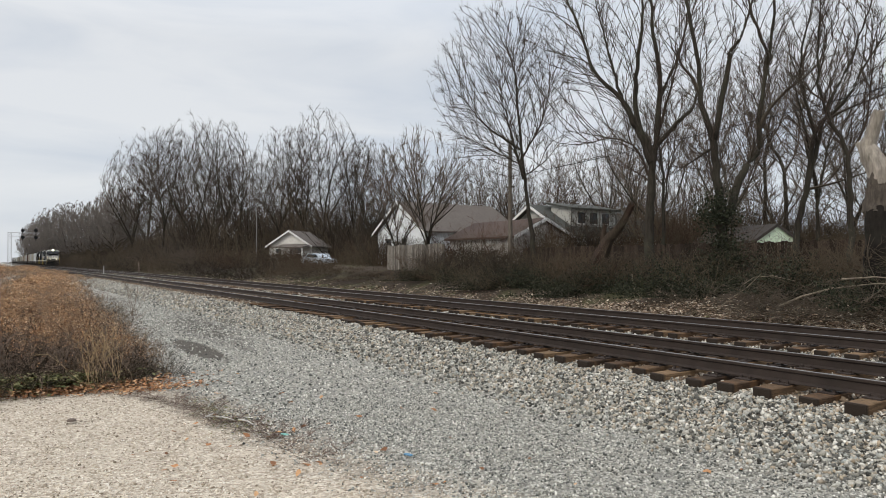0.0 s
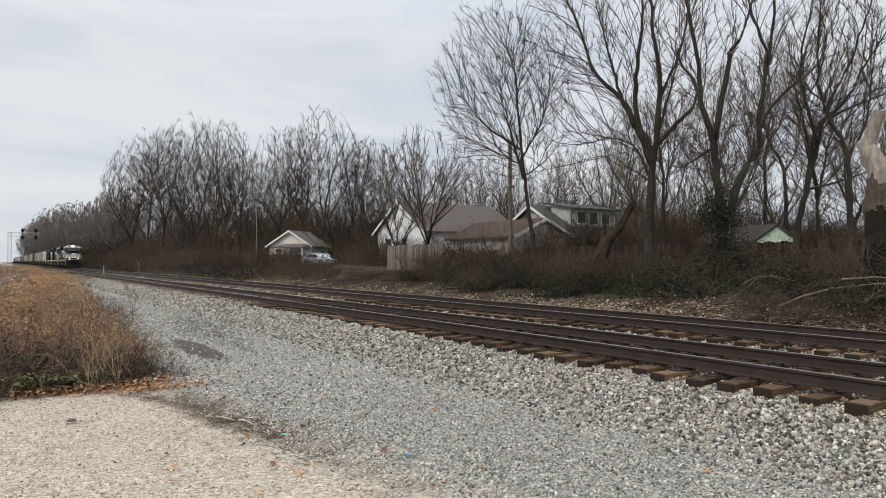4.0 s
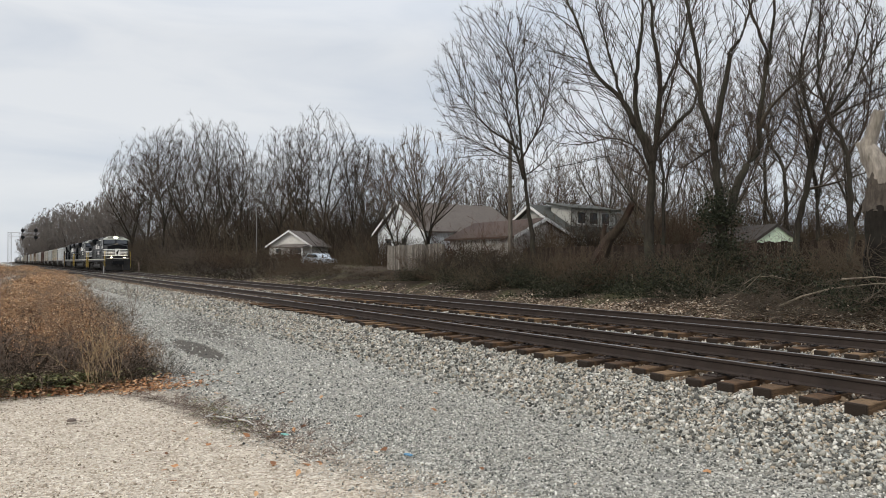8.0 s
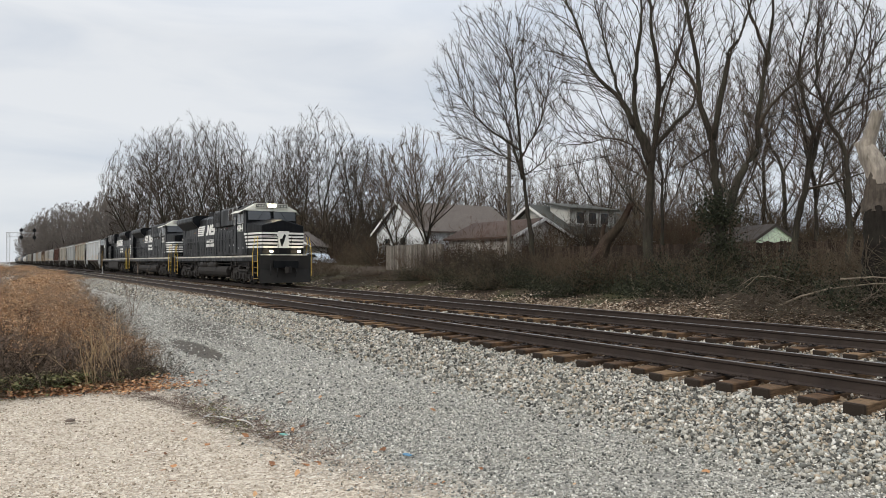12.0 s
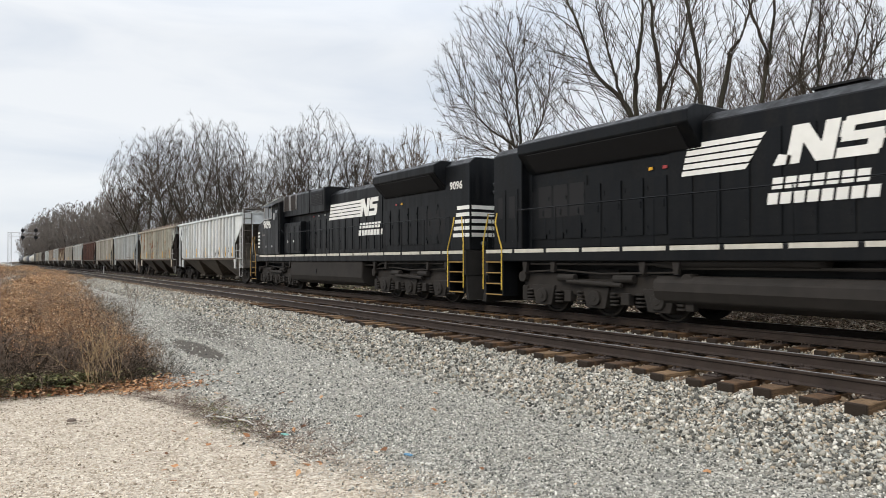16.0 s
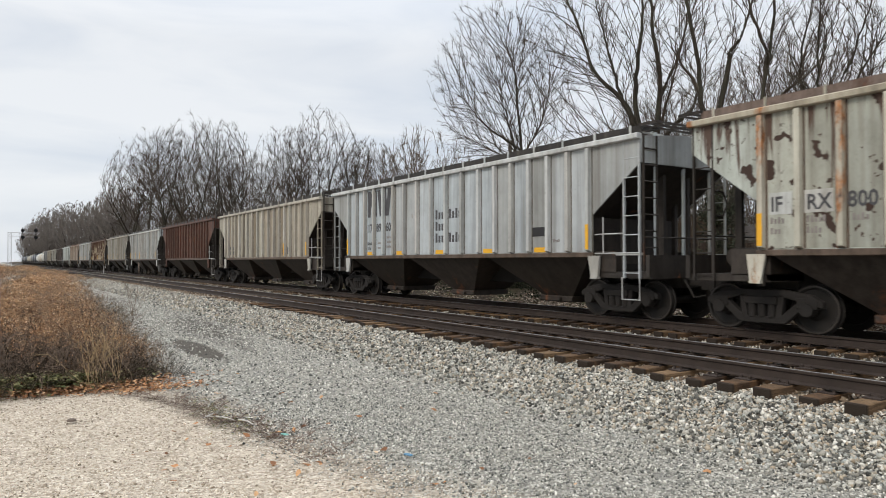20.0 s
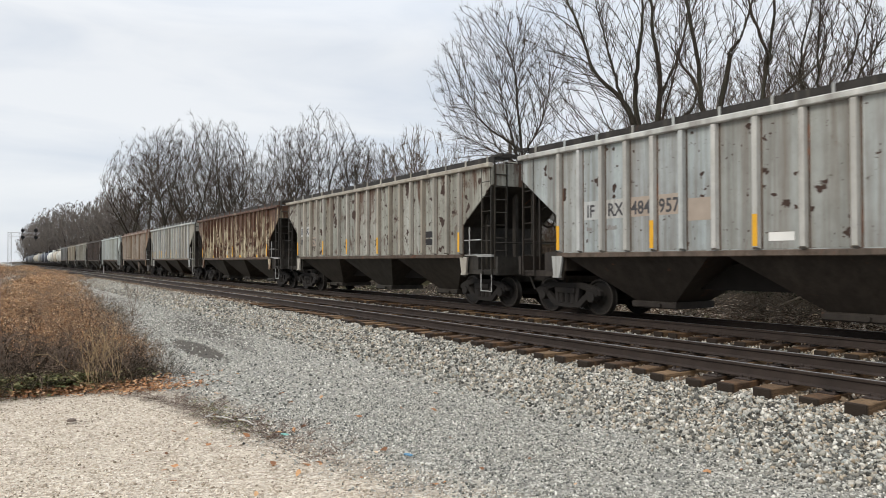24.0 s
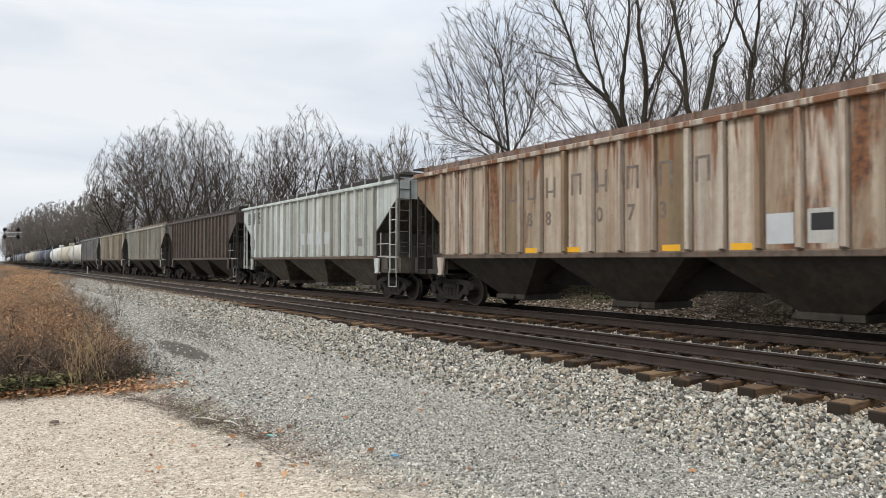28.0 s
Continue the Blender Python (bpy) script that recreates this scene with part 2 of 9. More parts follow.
# ---- mesh building ----
class Shape:
    """A growing mesh: boxes, prisms, lofts and tubes."""

    def __init__(self):
        self.v, self.f = [], []

    def add(self, verts, faces):
        o = len(self.v)
        self.v += [tuple(p) for p in verts]
        self.f += [tuple(o + i for i in q) for q in faces]
        return self

    def box(self, x0, x1, y0, y1, z0, z1, c=0.0):
        """A box; c: its edges along x, y and z are chamfered by that much on the y-z outline."""
        if c:
            return self.prism_x([(y0 + c, z0), (y1 - c, z0), (y1, z0 + c), (y1, z1 - c), (y1 - c, z1), (y0 + c, z1), (y0, z1 - c), (y0, z0 + c)], x0, x1)
        p = [(x, y, z) for z in (z0, z1) for y in (y0, y1) for x in (x0, x1)]
        return self.add(p, [(0, 2, 3, 1), (4, 5, 7, 6), (0, 1, 5, 4), (2, 6, 7, 3), (0, 4, 6, 2), (1, 3, 7, 5)])

    def loft(self, a, b):
        """Two closed outlines of equal count, joined and capped."""
        n = len(a)
        return self.add(list(a) + list(b), [tuple(reversed(range(n))), tuple(range(n, 2 * n))] +
                        [(i, (i + 1) % n, n + (i + 1) % n, n + i) for i in range(n)])

    def prism_x(self, yz, x0, x1):
        return self.loft([(x0, y, z) for y, z in yz], [(x1, y, z) for y, z in yz])

    def prism_y(self, xz, y0, y1):
        return self.loft([(x, y1, z) for x, z in xz], [(x, y0, z) for x, z in xz])

    def prism_z(self, xy, z0, z1):
        return self.loft([(x, y, z0) for x, y in xy], [(x, y, z1) for x, y in xy])

    def tube(self, pts, r, n=6):
        """A round bar along a bent line; r: one radius or one a point."""
        pts = [Vector(p) for p in pts]
        rs = r if isinstance(r, (list, tuple)) else [r] * len(pts)
        rings = []
        for i, p in enumerate(pts):
            d = (pts[min(i + 1, len(pts) - 1)] - pts[max(i - 1, 0)]).normalized()
            s = d.cross(Vector((0, 0, 1)) if abs(d.z) < 0.9 else Vector((1, 0, 0))).normalized()
            u = s.cross(d)
            rings.append([p + (s * math.cos(k * 2 * math.pi / n) + u * math.sin(k * 2 * math.pi / n)) * rs[i] for k in range(n)])
        o = [q for ring in rings for q in ring]
        f = [(i * n + k, i * n + (k + 1) % n, (i + 1) * n + (k + 1) % n, (i + 1) * n + k) for i in range(len(pts) - 1) for k in range(n)]
        f += [tuple(reversed(range(n))), tuple((len(pts) - 1) * n + k for k in range(n))]
        return self.add(o, f)

    def lathe_y(self, line, n=28):
        """A body turned about the y axis: line of (y, radius)."""
        v = [(q * math.cos(k * 2 * math.pi / n), y, q * math.sin(k * 2 * math.pi / n)) for y, q in line for k in range(n)]
        m = len(line)
        f = [(i * n + k, i * n + (k + 1) % n, (i + 1) * n + (k + 1) % n, (i + 1) * n + k) for i in range(m - 1) for k in range(n)]
        return self.add(v, f + [tuple(reversed(range(n))), tuple((m - 1) * n + k for k in range(n))])

    def wheel(self, x, y0, y1, z, r, n=24):
        return self.tube([(x, y0, z), (x, y1, z)], r, n)

    def mesh(self, name, bevel=0.0, smooth=0.0):
        me = bpy.data.meshes.new(name)
        me.from_pydata(self.v, [], self.f)
        if bevel:
            bm = bmesh.new()
            bm.from_mesh(me)
            bmesh.ops.recalc_face_normals(bm, faces=bm.faces)
            sharp = [e for e in bm.edges if len(e.link_faces) == 2 and e.calc_face_angle(0) > 0.6]
            bmesh.ops.bevel(bm, geom=sharp, offset=bevel, segments=1, affect="EDGES", clamp_overlap=True)
            bm.to_mesh(me)
            bm.free()
        else:
            bm = bmesh.new()
            bm.from_mesh(me)
            bmesh.ops.recalc_face_normals(bm, faces=bm.faces)
            bm.to_mesh(me)
            bm.free()
        if smooth:
            me.shade_smooth()
            me.set_sharp_from_angle(angle=smooth)
        return me


def thing(name, label, category, group="", m=None):
    ob = new(name)
    if m is not None:
        ob.matrix_basis = m
    return tagged(ob, label, category, group)


def part(name, shape, material, parent, label="", bevel=0.0, smooth=0.0, at=None):
    me = shape if isinstance(shape, bpy.types.Mesh) else shape.mesh(name, bevel, smooth)
    if not me.materials:
        me.materials.append(material)
    ob = new(name, me)
    if me.materials[0] is not material:
        ob.material_slots[0].link = "OBJECT"
        ob.material_slots[0].material = material
    ob.parent = parent
    if at is not None:
        ob.matrix_basis = at
    if label:
        tagged(ob, label)
    return ob


def setting(name, mesh, material, label, category="", kind="structure"):
    mesh.materials.append(material)
    return tagged(new(name, mesh), label, category, "", kind)


def from_arrays(name, verts, faces):
    """A mesh from numpy arrays: verts (n, 3), faces (m, k)."""
    me = bpy.data.meshes.new(name)
    k = faces.shape[1]
    me.vertices.add(len(verts))
    me.vertices.foreach_set("co", verts.astype(np.float32).ravel())
    me.loops.add(faces.size)
    me.loops.foreach_set("vertex_index", faces.astype(np.int32).ravel())
    me.polygons.add(len(faces))
    me.polygons.foreach_set("loop_start", np.arange(0, faces.size, k, dtype=np.int32))
    me.update(calc_edges=True)
    return me


def lettering(name, text, size, material, parent, x, z, y, flip=False, squeeze=0.85, label="", extrude=0.004):
    """Painted words: a flat text made into a mesh, on a side that faces -y."""
    cu = bpy.data.curves.new(name, "FONT")
    cu.body, cu.size, cu.extrude, cu.resolution_u, cu.offset = text, size, extrude, 2, size * 0.018
    tmp = bpy.data.objects.new(name, cu)
    scene.collection.objects.link(tmp)
    me = bpy.data.meshes.new_from_object(tmp.evaluated_get(bpy.context.evaluated_depsgraph_get()))
    bpy.data.objects.remove(tmp)
    me.transform(Matrix.Diagonal((squeeze, 1, 1, 1)))
    me.transform(pose(x, y, z, 90, 0, 180 if flip else 0))
    me.materials.clear()
    return part(name, me, material, parent, label)


# ---- ground ----
PROFILE_Y = (-400, 4.6, 6.3, 7.2, 7.75, 8.2, 8.6, 10.1, 10.5, 11.2, 11.9, 12.7, 14.3, 15.0, 15.8, 16.8, 18.0, 19.6, 22.0, 26.0, 34.0, 60.0, 1500)
PROFILE_Z = (-0.60, -0.60, -0.61, -0.455, -0.345, -0.31, -0.29, -0.29, -0.33, -0.39, -0.34, -0.29, -0.29, -0.37, -0.62, -0.80, -0.66, -0.28, 0.35, 0.80, 0.95, 1.1, 1.6)
NEAR_Y, FAR_Y = 9.19, 13.47


def ground_z(x, y):
    z = np.interp(y, PROFILE_Y, PROFILE_Z)
    rough = np.clip((y - 16.0) / 3, 0, 1) + np.clip((5.0 - y) / 3, 0, 1) * 0.22
    wave = 0.10 * np.sin(0.31 * x + 0.9 * np.sin(0.23 * y)) + 0.07 * np.sin(0.83 * x + 1.7 + 0.6 * y) + 0.04 * np.sin(2.1 * x - 1.3 * y)
    heaped = 0.055 * np.clip((-9.0 - x) / 7, 0, 1) * np.clip(1 - np.abs(y - 7.7) / 0.75, 0, 1)
    return z + wave * rough + heaped


def ground_mesh():
    xs = np.concatenate([np.linspace(-1500, -220, 22), np.linspace(-210, -60, 76), np.linspace(-59, -22, 75), np.linspace(-21.75, 8, 240), np.linspace(9, 60, 30), np.linspace(80, 1200, 12)])
    ys = np.concatenate([np.linspace(-900, -30, 12), np.linspace(-25, -1, 13), np.linspace(-0.8, 8.4, 93), np.linspace(8.6, 16, 38), np.linspace(16.4, 30, 35), np.linspace(32, 80, 18), np.linspace(110, 1500, 12)])
    gx, gy = np.meshgrid(xs, ys)
    z = ground_z(gx, gy)
    z += np.where((gx > -40) & (gx < 8) & (gy > -1) & (gy < 8.5), np.random.uniform(-0.006, 0.006, gx.shape), 0)
    v = np.stack([gx, gy, z], -1).reshape(-1, 3)
    nx, ny = len(xs), len(ys)
    i = (np.arange(ny - 1)[:, None] * nx + np.arange(nx - 1)[None, :]).ravel()
    me = from_arrays("ground", v, np.stack([i, i + 1, i + 1 + nx, i + nx], 1))
    me.shade_smooth()
    return me


def ground_material():
    def build(n, l, b, co):
        v = co.outputs["Object"]
        sep = n.new("ShaderNodeSeparateXYZ")
        l.new(v, sep.inputs[0])

        def math_node(op, a, c, d=None):
            m = n.new("ShaderNodeMath")
            m.operation = op
            for k, q in enumerate((a, c, d)):
                if q is None:
                    continue
                if isinstance(q, (int, float)):
                    m.inputs[k].default_value = q
                else:
                    l.new(q, m.inputs[k])
            return m.outputs[0]
        big = noise_node(n, l, v, 0.35, 5)
        mid = noise_node(n, l, v, 1.6, 6, 0.65)
        fine = noise_node(n, l, v, 26, 4, 0.7)
        vor = n.new("ShaderNodeTexVoronoi")
        vor.inputs["Scale"].default_value = 34
        l.new(v, vor.inputs["Vector"])
        stone = n.new("ShaderNodeRGBToBW")
        l.new(vor.outputs["Color"], stone.inputs[0])
        # crushed grey stone, each chip its own tone
        grey = ramp_node(n, l, stone.outputs[0], ((0.05, (0.08, 0.077, 0.066)), (0.4, (0.28, 0.265, 0.228)), (0.75, (0.45, 0.43, 0.37)), (0.95, (0.72, 0.69, 0.61))))
        grey = mix_node(n, l, ramp_node(n, l, mid, ((0.35, (0, 0, 0)), (0.7, (0.55, 0.55, 0.55)))), grey, (0.24, 0.235, 0.215))
        # pale tan lot gravel
        tan = ramp_node(n, l, stone.outputs[0], ((0.05, (0.30, 0.245, 0.185)), (0.4, (0.52, 0.445, 0.355)), (0.8, (0.68, 0.60, 0.49)), (0.97, (0.82, 0.76, 0.66))))
        tan = mix_node(n, l, ramp_node(n, l, fine, ((0.32, (0.7, 0.7, 0.7)), (0.47, (0, 0, 0)))), tan, (0.20, 0.155, 0.11))
        # border of the lot: y below a line that leans with x
        edge = math_node("ADD", math_node("MULTIPLY_ADD", sep.outputs["X"], -0.18, sep.outputs["Y"]), math_node("MULTIPLY", math_node("SUBTRACT", mid, 0.5), 1.5))
        lot = ramp_node(n, l, math_node("MULTIPLY_ADD", edge, 0.25, -0.75), ((0.12, (1, 1, 1)), (0.40, (0, 0, 0))))
        c = mix_node(n, l, lot, grey, tan)
        # brown dirt along the lot's border
        dirt = ramp_node(n, l, math_node("MULTIPLY_ADD", edge, 0.25, -0.75), ((0.16, (0, 0, 0)), (0.24, (0.5, 0.5, 0.5)), (0.30, (0.5, 0.5, 0.5)), (0.40, (0, 0, 0))))
        dirt = mix_node(n, l, 1.0, dirt, ramp_node(n, l, mid, ((0.42, (0, 0, 0)), (0.58, (1, 1, 1)))), "MULTIPLY")
        c = mix_node(n, l, dirt, c, mix_node(n, l, fine, (0.10, 0.075, 0.053), (0.25, 0.20, 0.15)))
        # dark damp fines of the service road
        mud = math_node("MULTIPLY", math_node("ABSOLUTE", math_node("SUBTRACT", math_node("MULTIPLY_ADD", sep.outputs["X"], 0.085, sep.outputs["Y"]), 3.4), 0.0), 0.42)
        far = math_node("MULTIPLY", math_node("ABSOLUTE", math_node("ADD", sep.outputs["X"], 21.0), 0.0), 0.07)
        wet = math_node("SUBTRACT", math_node("ADD", math_node("MULTIPLY", mid, 0.75), 0.22), math_node("ADD", mud, far))
        pool = math_node("ADD", math_node("POWER", math_node("MULTIPLY", math_node("ADD", sep.outputs["X"], 15.6), 0.55), 2.0), math_node("POWER", math_node("MULTIPLY", math_node("SUBTRACT", sep.outputs["Y"], 3.75), 3.4), 2.0))
        wet = math_node("MAXIMUM", wet, math_node("SUBTRACT", math_node("ADD", mid, 0.35), math_node("MULTIPLY", pool, 0.45)))
        wetm = ramp_node(n, l, wet, ((0.05, (0, 0, 0)), (0.40, (0.9, 0.9, 0.9))))
        c = mix_node(n, l, wetm, c, mix_node(n, l, fine, (0.030, 0.024, 0.018), (0.095, 0.078, 0.058)))
        # leaf litter and soil beyond the tracks and behind the lot
        soil = ramp_node(n, l, fine, ((0.25, (0.022, 0.017, 0.012)), (0.52, (0.055, 0.040, 0.028)), (0.75, (0.16, 0.118, 0.085))))
        green = ramp_node(n, l, big, ((0.50, (0, 0, 0)), (0.66, (0.6, 0.6, 0.6))))
        soil = mix_node(n, l, green, soil, mix_node(n, l, fine, (0.05, 0.06, 0.022), (0.13, 0.135, 0.055)))
        yy = math_node("MULTIPLY_ADD", math_node("SUBTRACT", mid, 0.5), 2.6, sep.outputs["Y"])
        bank = ramp_node(n, l, math_node("MULTIPLY", yy, 0.03125), ((0.485, (0, 0, 0)), (0.52, (1, 1, 1))))
        c = mix_node(n, l, bank, c, soil)
        # rusty brown staining along the tracks, darkened to paint shade between the ballast stones
        tr = ramp_node(n, l, math_node("MULTIPLY", sep.outputs["Y"], 0.05), ((0.32, (0, 0, 0)), (0.36, (0.8, 0.8, 0.8)), (0.76, (0.8, 0.8, 0.8)), (0.82, (0, 0, 0))))
        c = mix_node(n, l, tr, c, (0.075, 0.06, 0.046))
        l.new(c, b.inputs["Base Color"])
        rg = ramp_node(n, l, wetm, ((0.0, (0.92,) * 3), (1.0, (0.7,) * 3)))
        l.new(rg, b.inputs["Roughness"])
        b.inputs["Specular IOR Level"].default_value = 0.25
        bump_node(n, l, b, mix_node(n, l, 0.5, fine, vor.outputs["Distance"]), 1.0, 0.05)
    return shader("ground_surface", build)


setting("ground", ground_mesh(), ground_material(), "gravel lot, stony service road and leaf-strewn bank", "ground")

# ---- stones ----
def stones(name, x0, x1, y0, y1, count, s0, s1, material, label, clump=None, sink=0.25):
    """Angular chips strewn over the ground, joined into one."""
    rng = np.random.default_rng(sum(map(ord, name)) + count)
    x, y = rng.uniform(x0, x1, count), rng.uniform(y0, y1, count)
    if clump:
        keep = clump(x, y, rng)
        x, y = x[keep], y[keep]
    k = len(x)
    size = s0 * (s1 / s0) ** (rng.beta(1.6, 2.2, k))
    base = np.array([(-1, -1, -1), (1, -1, -1), (1, 1, -1), (-1, 1, -1), (-1, -1, 1), (1, -1, 1), (1, 1, 1), (-1, 1, 1)], float) * 0.5
    p = base[None] * (1 + rng.uniform(-0.45, 0.25, (k, 8, 1))) + rng.uniform(-0.16, 0.16, (k, 8, 3))
    p *= (size[:, None] * rng.uniform(0.6, 1.25, (k, 3)))[:, None, :]
    p[:, :, 2] *= 0.78
    q = rng.normal(size=(k, 4))
    q /= np.linalg.norm(q, axis=1, keepdims=True)
    w, a, b2, c = q.T
    rot = np.array([[1 - 2 * (b2 * b2 + c * c), 2 * (a * b2 - c * w), 2 * (a * c + b2 * w)], [2 * (a * b2 + c * w), 1 - 2 * (a * a + c * c), 2 * (b2 * c - a * w)], [2 * (a * c - b2 * w), 2 * (b2 * c + a * w), 1 - 2 * (a * a + b2 * b2)]]).transpose(2, 0, 1)
    p = np.einsum("kij,knj->kni", rot, p)
    z = ground_z(x, y) + size * sink * rng.uniform(0.2, 1.6, k)
    p += np.stack([x, y, z], 1)[:, None, :]
    f = np.array([(0, 3, 2, 1), (4, 5, 6, 7), (0, 1, 5, 4), (1, 2, 6, 5), (2, 3, 7, 6), (3, 0, 4, 7)])
    faces = (np.arange(k)[:, None, None] * 8 + f[None]).reshape(-1, 4)
    return setting(name, from_arrays(name, p.reshape(-1, 3), faces), material, label, "gravel", "stuff")


BALLAST = island("ballast_stone", ((0.0, (0.035, 0.034, 0.030)), (0.2, (0.12, 0.118, 0.105)), (0.42, (0.26, 0.25, 0.215)), (0.52, (0.38, 0.305, 0.215)), (0.60, (0.43, 0.375, 0.295)), (0.68, (0.32, 0.335, 0.31)), (0.88, (0.48, 0.45, 0.385)), (1.0, (0.74, 0.71, 0.64))))
CRIB = island("rust_dusted_ballast", ((0.0, (0.055, 0.04, 0.028)), (0.4, (0.18, 0.13, 0.09)), (0.75, (0.31, 0.245, 0.175)), (1.0, (0.56, 0.50, 0.42))))
CHIP = island("crushed_stone_chip", ((0.0, (0.06, 0.062, 0.058)), (0.3, (0.25, 0.25, 0.225)), (0.55, (0.42, 0.41, 0.365)), (0.8, (0.56, 0.54, 0.485)), (1.0, (0.80, 0.78, 0.71))))
TANCHIP = island("tan_gravel_chip", ((0.0, (0.17, 0.13, 0.09)), (0.25, (0.44, 0.37, 0.285)), (0.8, (0.64, 0.56, 0.455)), (1.0, (0.86, 0.80, 0.70))))


def off_lot(x, y, rng):
    wet = (np.abs(y + 0.085 * x - 3.4) < rng.normal(1.0, 0.35, len(x))) & (x < rng.normal(-10.5, 1.0, len(x))) & (rng.uniform(0, 1, len(x)) < 0.22)
    pool = (((x + 15.6) / 1.7) ** 2 + ((y - 3.76) / 0.32) ** 2 < 1) & (rng.uniform(0, 1, len(x)) < 0.9)
    wet = wet | pool
    return ((y - 0.18 * x) > 4.05 + rng.normal(0, 0.3, len(x))) & ~wet


def on_lot(x, y, rng):
    return (y - 0.18 * x) < 4.2 + rng.normal(0, 0.25, len(x))


def verge(x, y, rng):
    return y < 15.3 + np.clip((-20 - x) / 40, 0, 1) * 1.0 + rng.normal(0, 0.3, len(x))


def shoulder(x, y, rng):
    return (y > 6.5 + rng.normal(0, 0.35, len(x))) & (y < 8.2)


stones("shoulder_ballast", -9.5, 2.5, 5.6, 8.15, 42000, 0.022, 0.058, BALLAST, "coarse grey ballast on the near shoulder of the track", shoulder)
stones("middle_shoulder_ballast", -24, -9.5, 5.6, 8.15, 24000, 0.028, 0.068, BALLAST, "coarse grey ballast heaped along the tie ends", shoulder)
stones("distant_shoulder_ballast", -75, -24, 5.9, 8.0, 16000, 0.045, 0.095, BALLAST, "pale ballast along the distant track", shoulder)
stones("crib_ballast", -26, 6, 7.9, 10.45, 22000, 0.026, 0.064, CRIB, "rust-dusted ballast between the ties")
stones("between_tracks_ballast", -26, 6, 10.4, 12.3, 15000, 0.028, 0.066, BALLAST, "grey ballast between the two tracks")
stones("far_crib_ballast", -30, 4, 12.3, 15.2, 12000, 0.032, 0.07, CRIB, "rust-dusted ballast under the far track")
stones("distant_crib_ballast", -95, -26, 7.9, 10.45, 17000, 0.05, 0.10, CRIB, "rust-dusted ballast between distant ties")
stones("distant_middle_ballast", -110, -26, 10.3, 12.4, 17000, 0.05, 0.11, BALLAST, "pale ballast between the distant tracks")
stones("distant_far_crib", -100, -30, 12.3, 15.0, 13000, 0.05, 0.10, CRIB, "rust-dusted ballast under the distant far track")
stones("verge_ballast", -110, 2, 14.9, 17.0, 16000, 0.04, 0.10, BALLAST, "loose pale ballast beyond the far track", verge)
stones("road_chips", -9, 1.5, 2.2, 7.0, 62000, 0.009, 0.030, CHIP, "fine crushed grey stone on the service road", off_lot)
stones("road_chips_beyond", -40, -9, 2.2, 7.2, 34000, 0.015, 0.042, CHIP, "crushed stone further along the service road", off_lot)
stones("lot_chips", -11.8, -0.8, -1.2, 4.4, 30000, 0.010, 0.028, TANCHIP, "pale tan gravel of the lot", on_lot, 0.0)

# ---- tracks ----


def tie_material():
    def build(n, l, b, co):
        v = offset_coords(n, l, co.outputs["Object"])
        grain = noise_node(n, l, v, 4, 6, 0.7, (14, 1.2, 14))
        oi = n.new("ShaderNodeObjectInfo")
        tone = ramp_node(n, l, oi.outputs["Random"], ((0.0, (0.04, 0.027, 0.019)), (0.5, (0.095, 0.060, 0.037)), (1.0, (0.20, 0.135, 0.08))))
        c = mix_node(n, l, 1.0, tone, ramp_node(n, l, grain, ((0.3, (0.35, 0.33, 0.3)), (0.7, (1.35, 1.3, 1.25)))), "MULTIPLY")
        rustm = ramp_node(n, l, noise_node(n, l, v, 3, 4), ((0.5, (0, 0, 0)), (0.7, (0.6, 0.6, 0.6))))
        c = mix_node(n, l, rustm, c, (0.19, 0.105, 0.05))
        # creosote-black end grain
        sep, ab = n.new("ShaderNodeSeparateXYZ"), n.new("ShaderNodeMath")
        ab.operation = "ABSOLUTE"
        l.new(co.outputs["Object"], sep.inputs[0])
        l.new(sep.outputs["Y"], ab.inputs[0])
        half = n.new("ShaderNodeMapRange")
        half.inputs["From Min"].default_value, half.inputs["From Max"].default_value = 1.24, 1.305
        l.new(ab.outputs[0], half.inputs["Value"])
        c = mix_node(n, l, half.outputs["Result"], c, (0.028, 0.021, 0.016))
        l.new(c, b.inputs["Base Color"])
        b.inputs["Roughness"].default_value, b.inputs["Specular IOR Level"].default_value = 0.9, 0.2
        bump_node(n, l, b, grain, 0.7, 0.012)
    return shader("weathered_tie", build)


RAIL_OUT = [(-0.07, -0.178), (0.07, -0.178), (0.07, -0.166), (0.012, -0.145), (0.009, -0.052), (0.034, -0.040), (0.037, -0.010), (0.028, -0.003), (-0.028, -0.003), (-0.037, -0.010), (-0.034, -0.040), (-0.009, -0.052), (-0.012, -0.145), (-0.07, -0.166)]


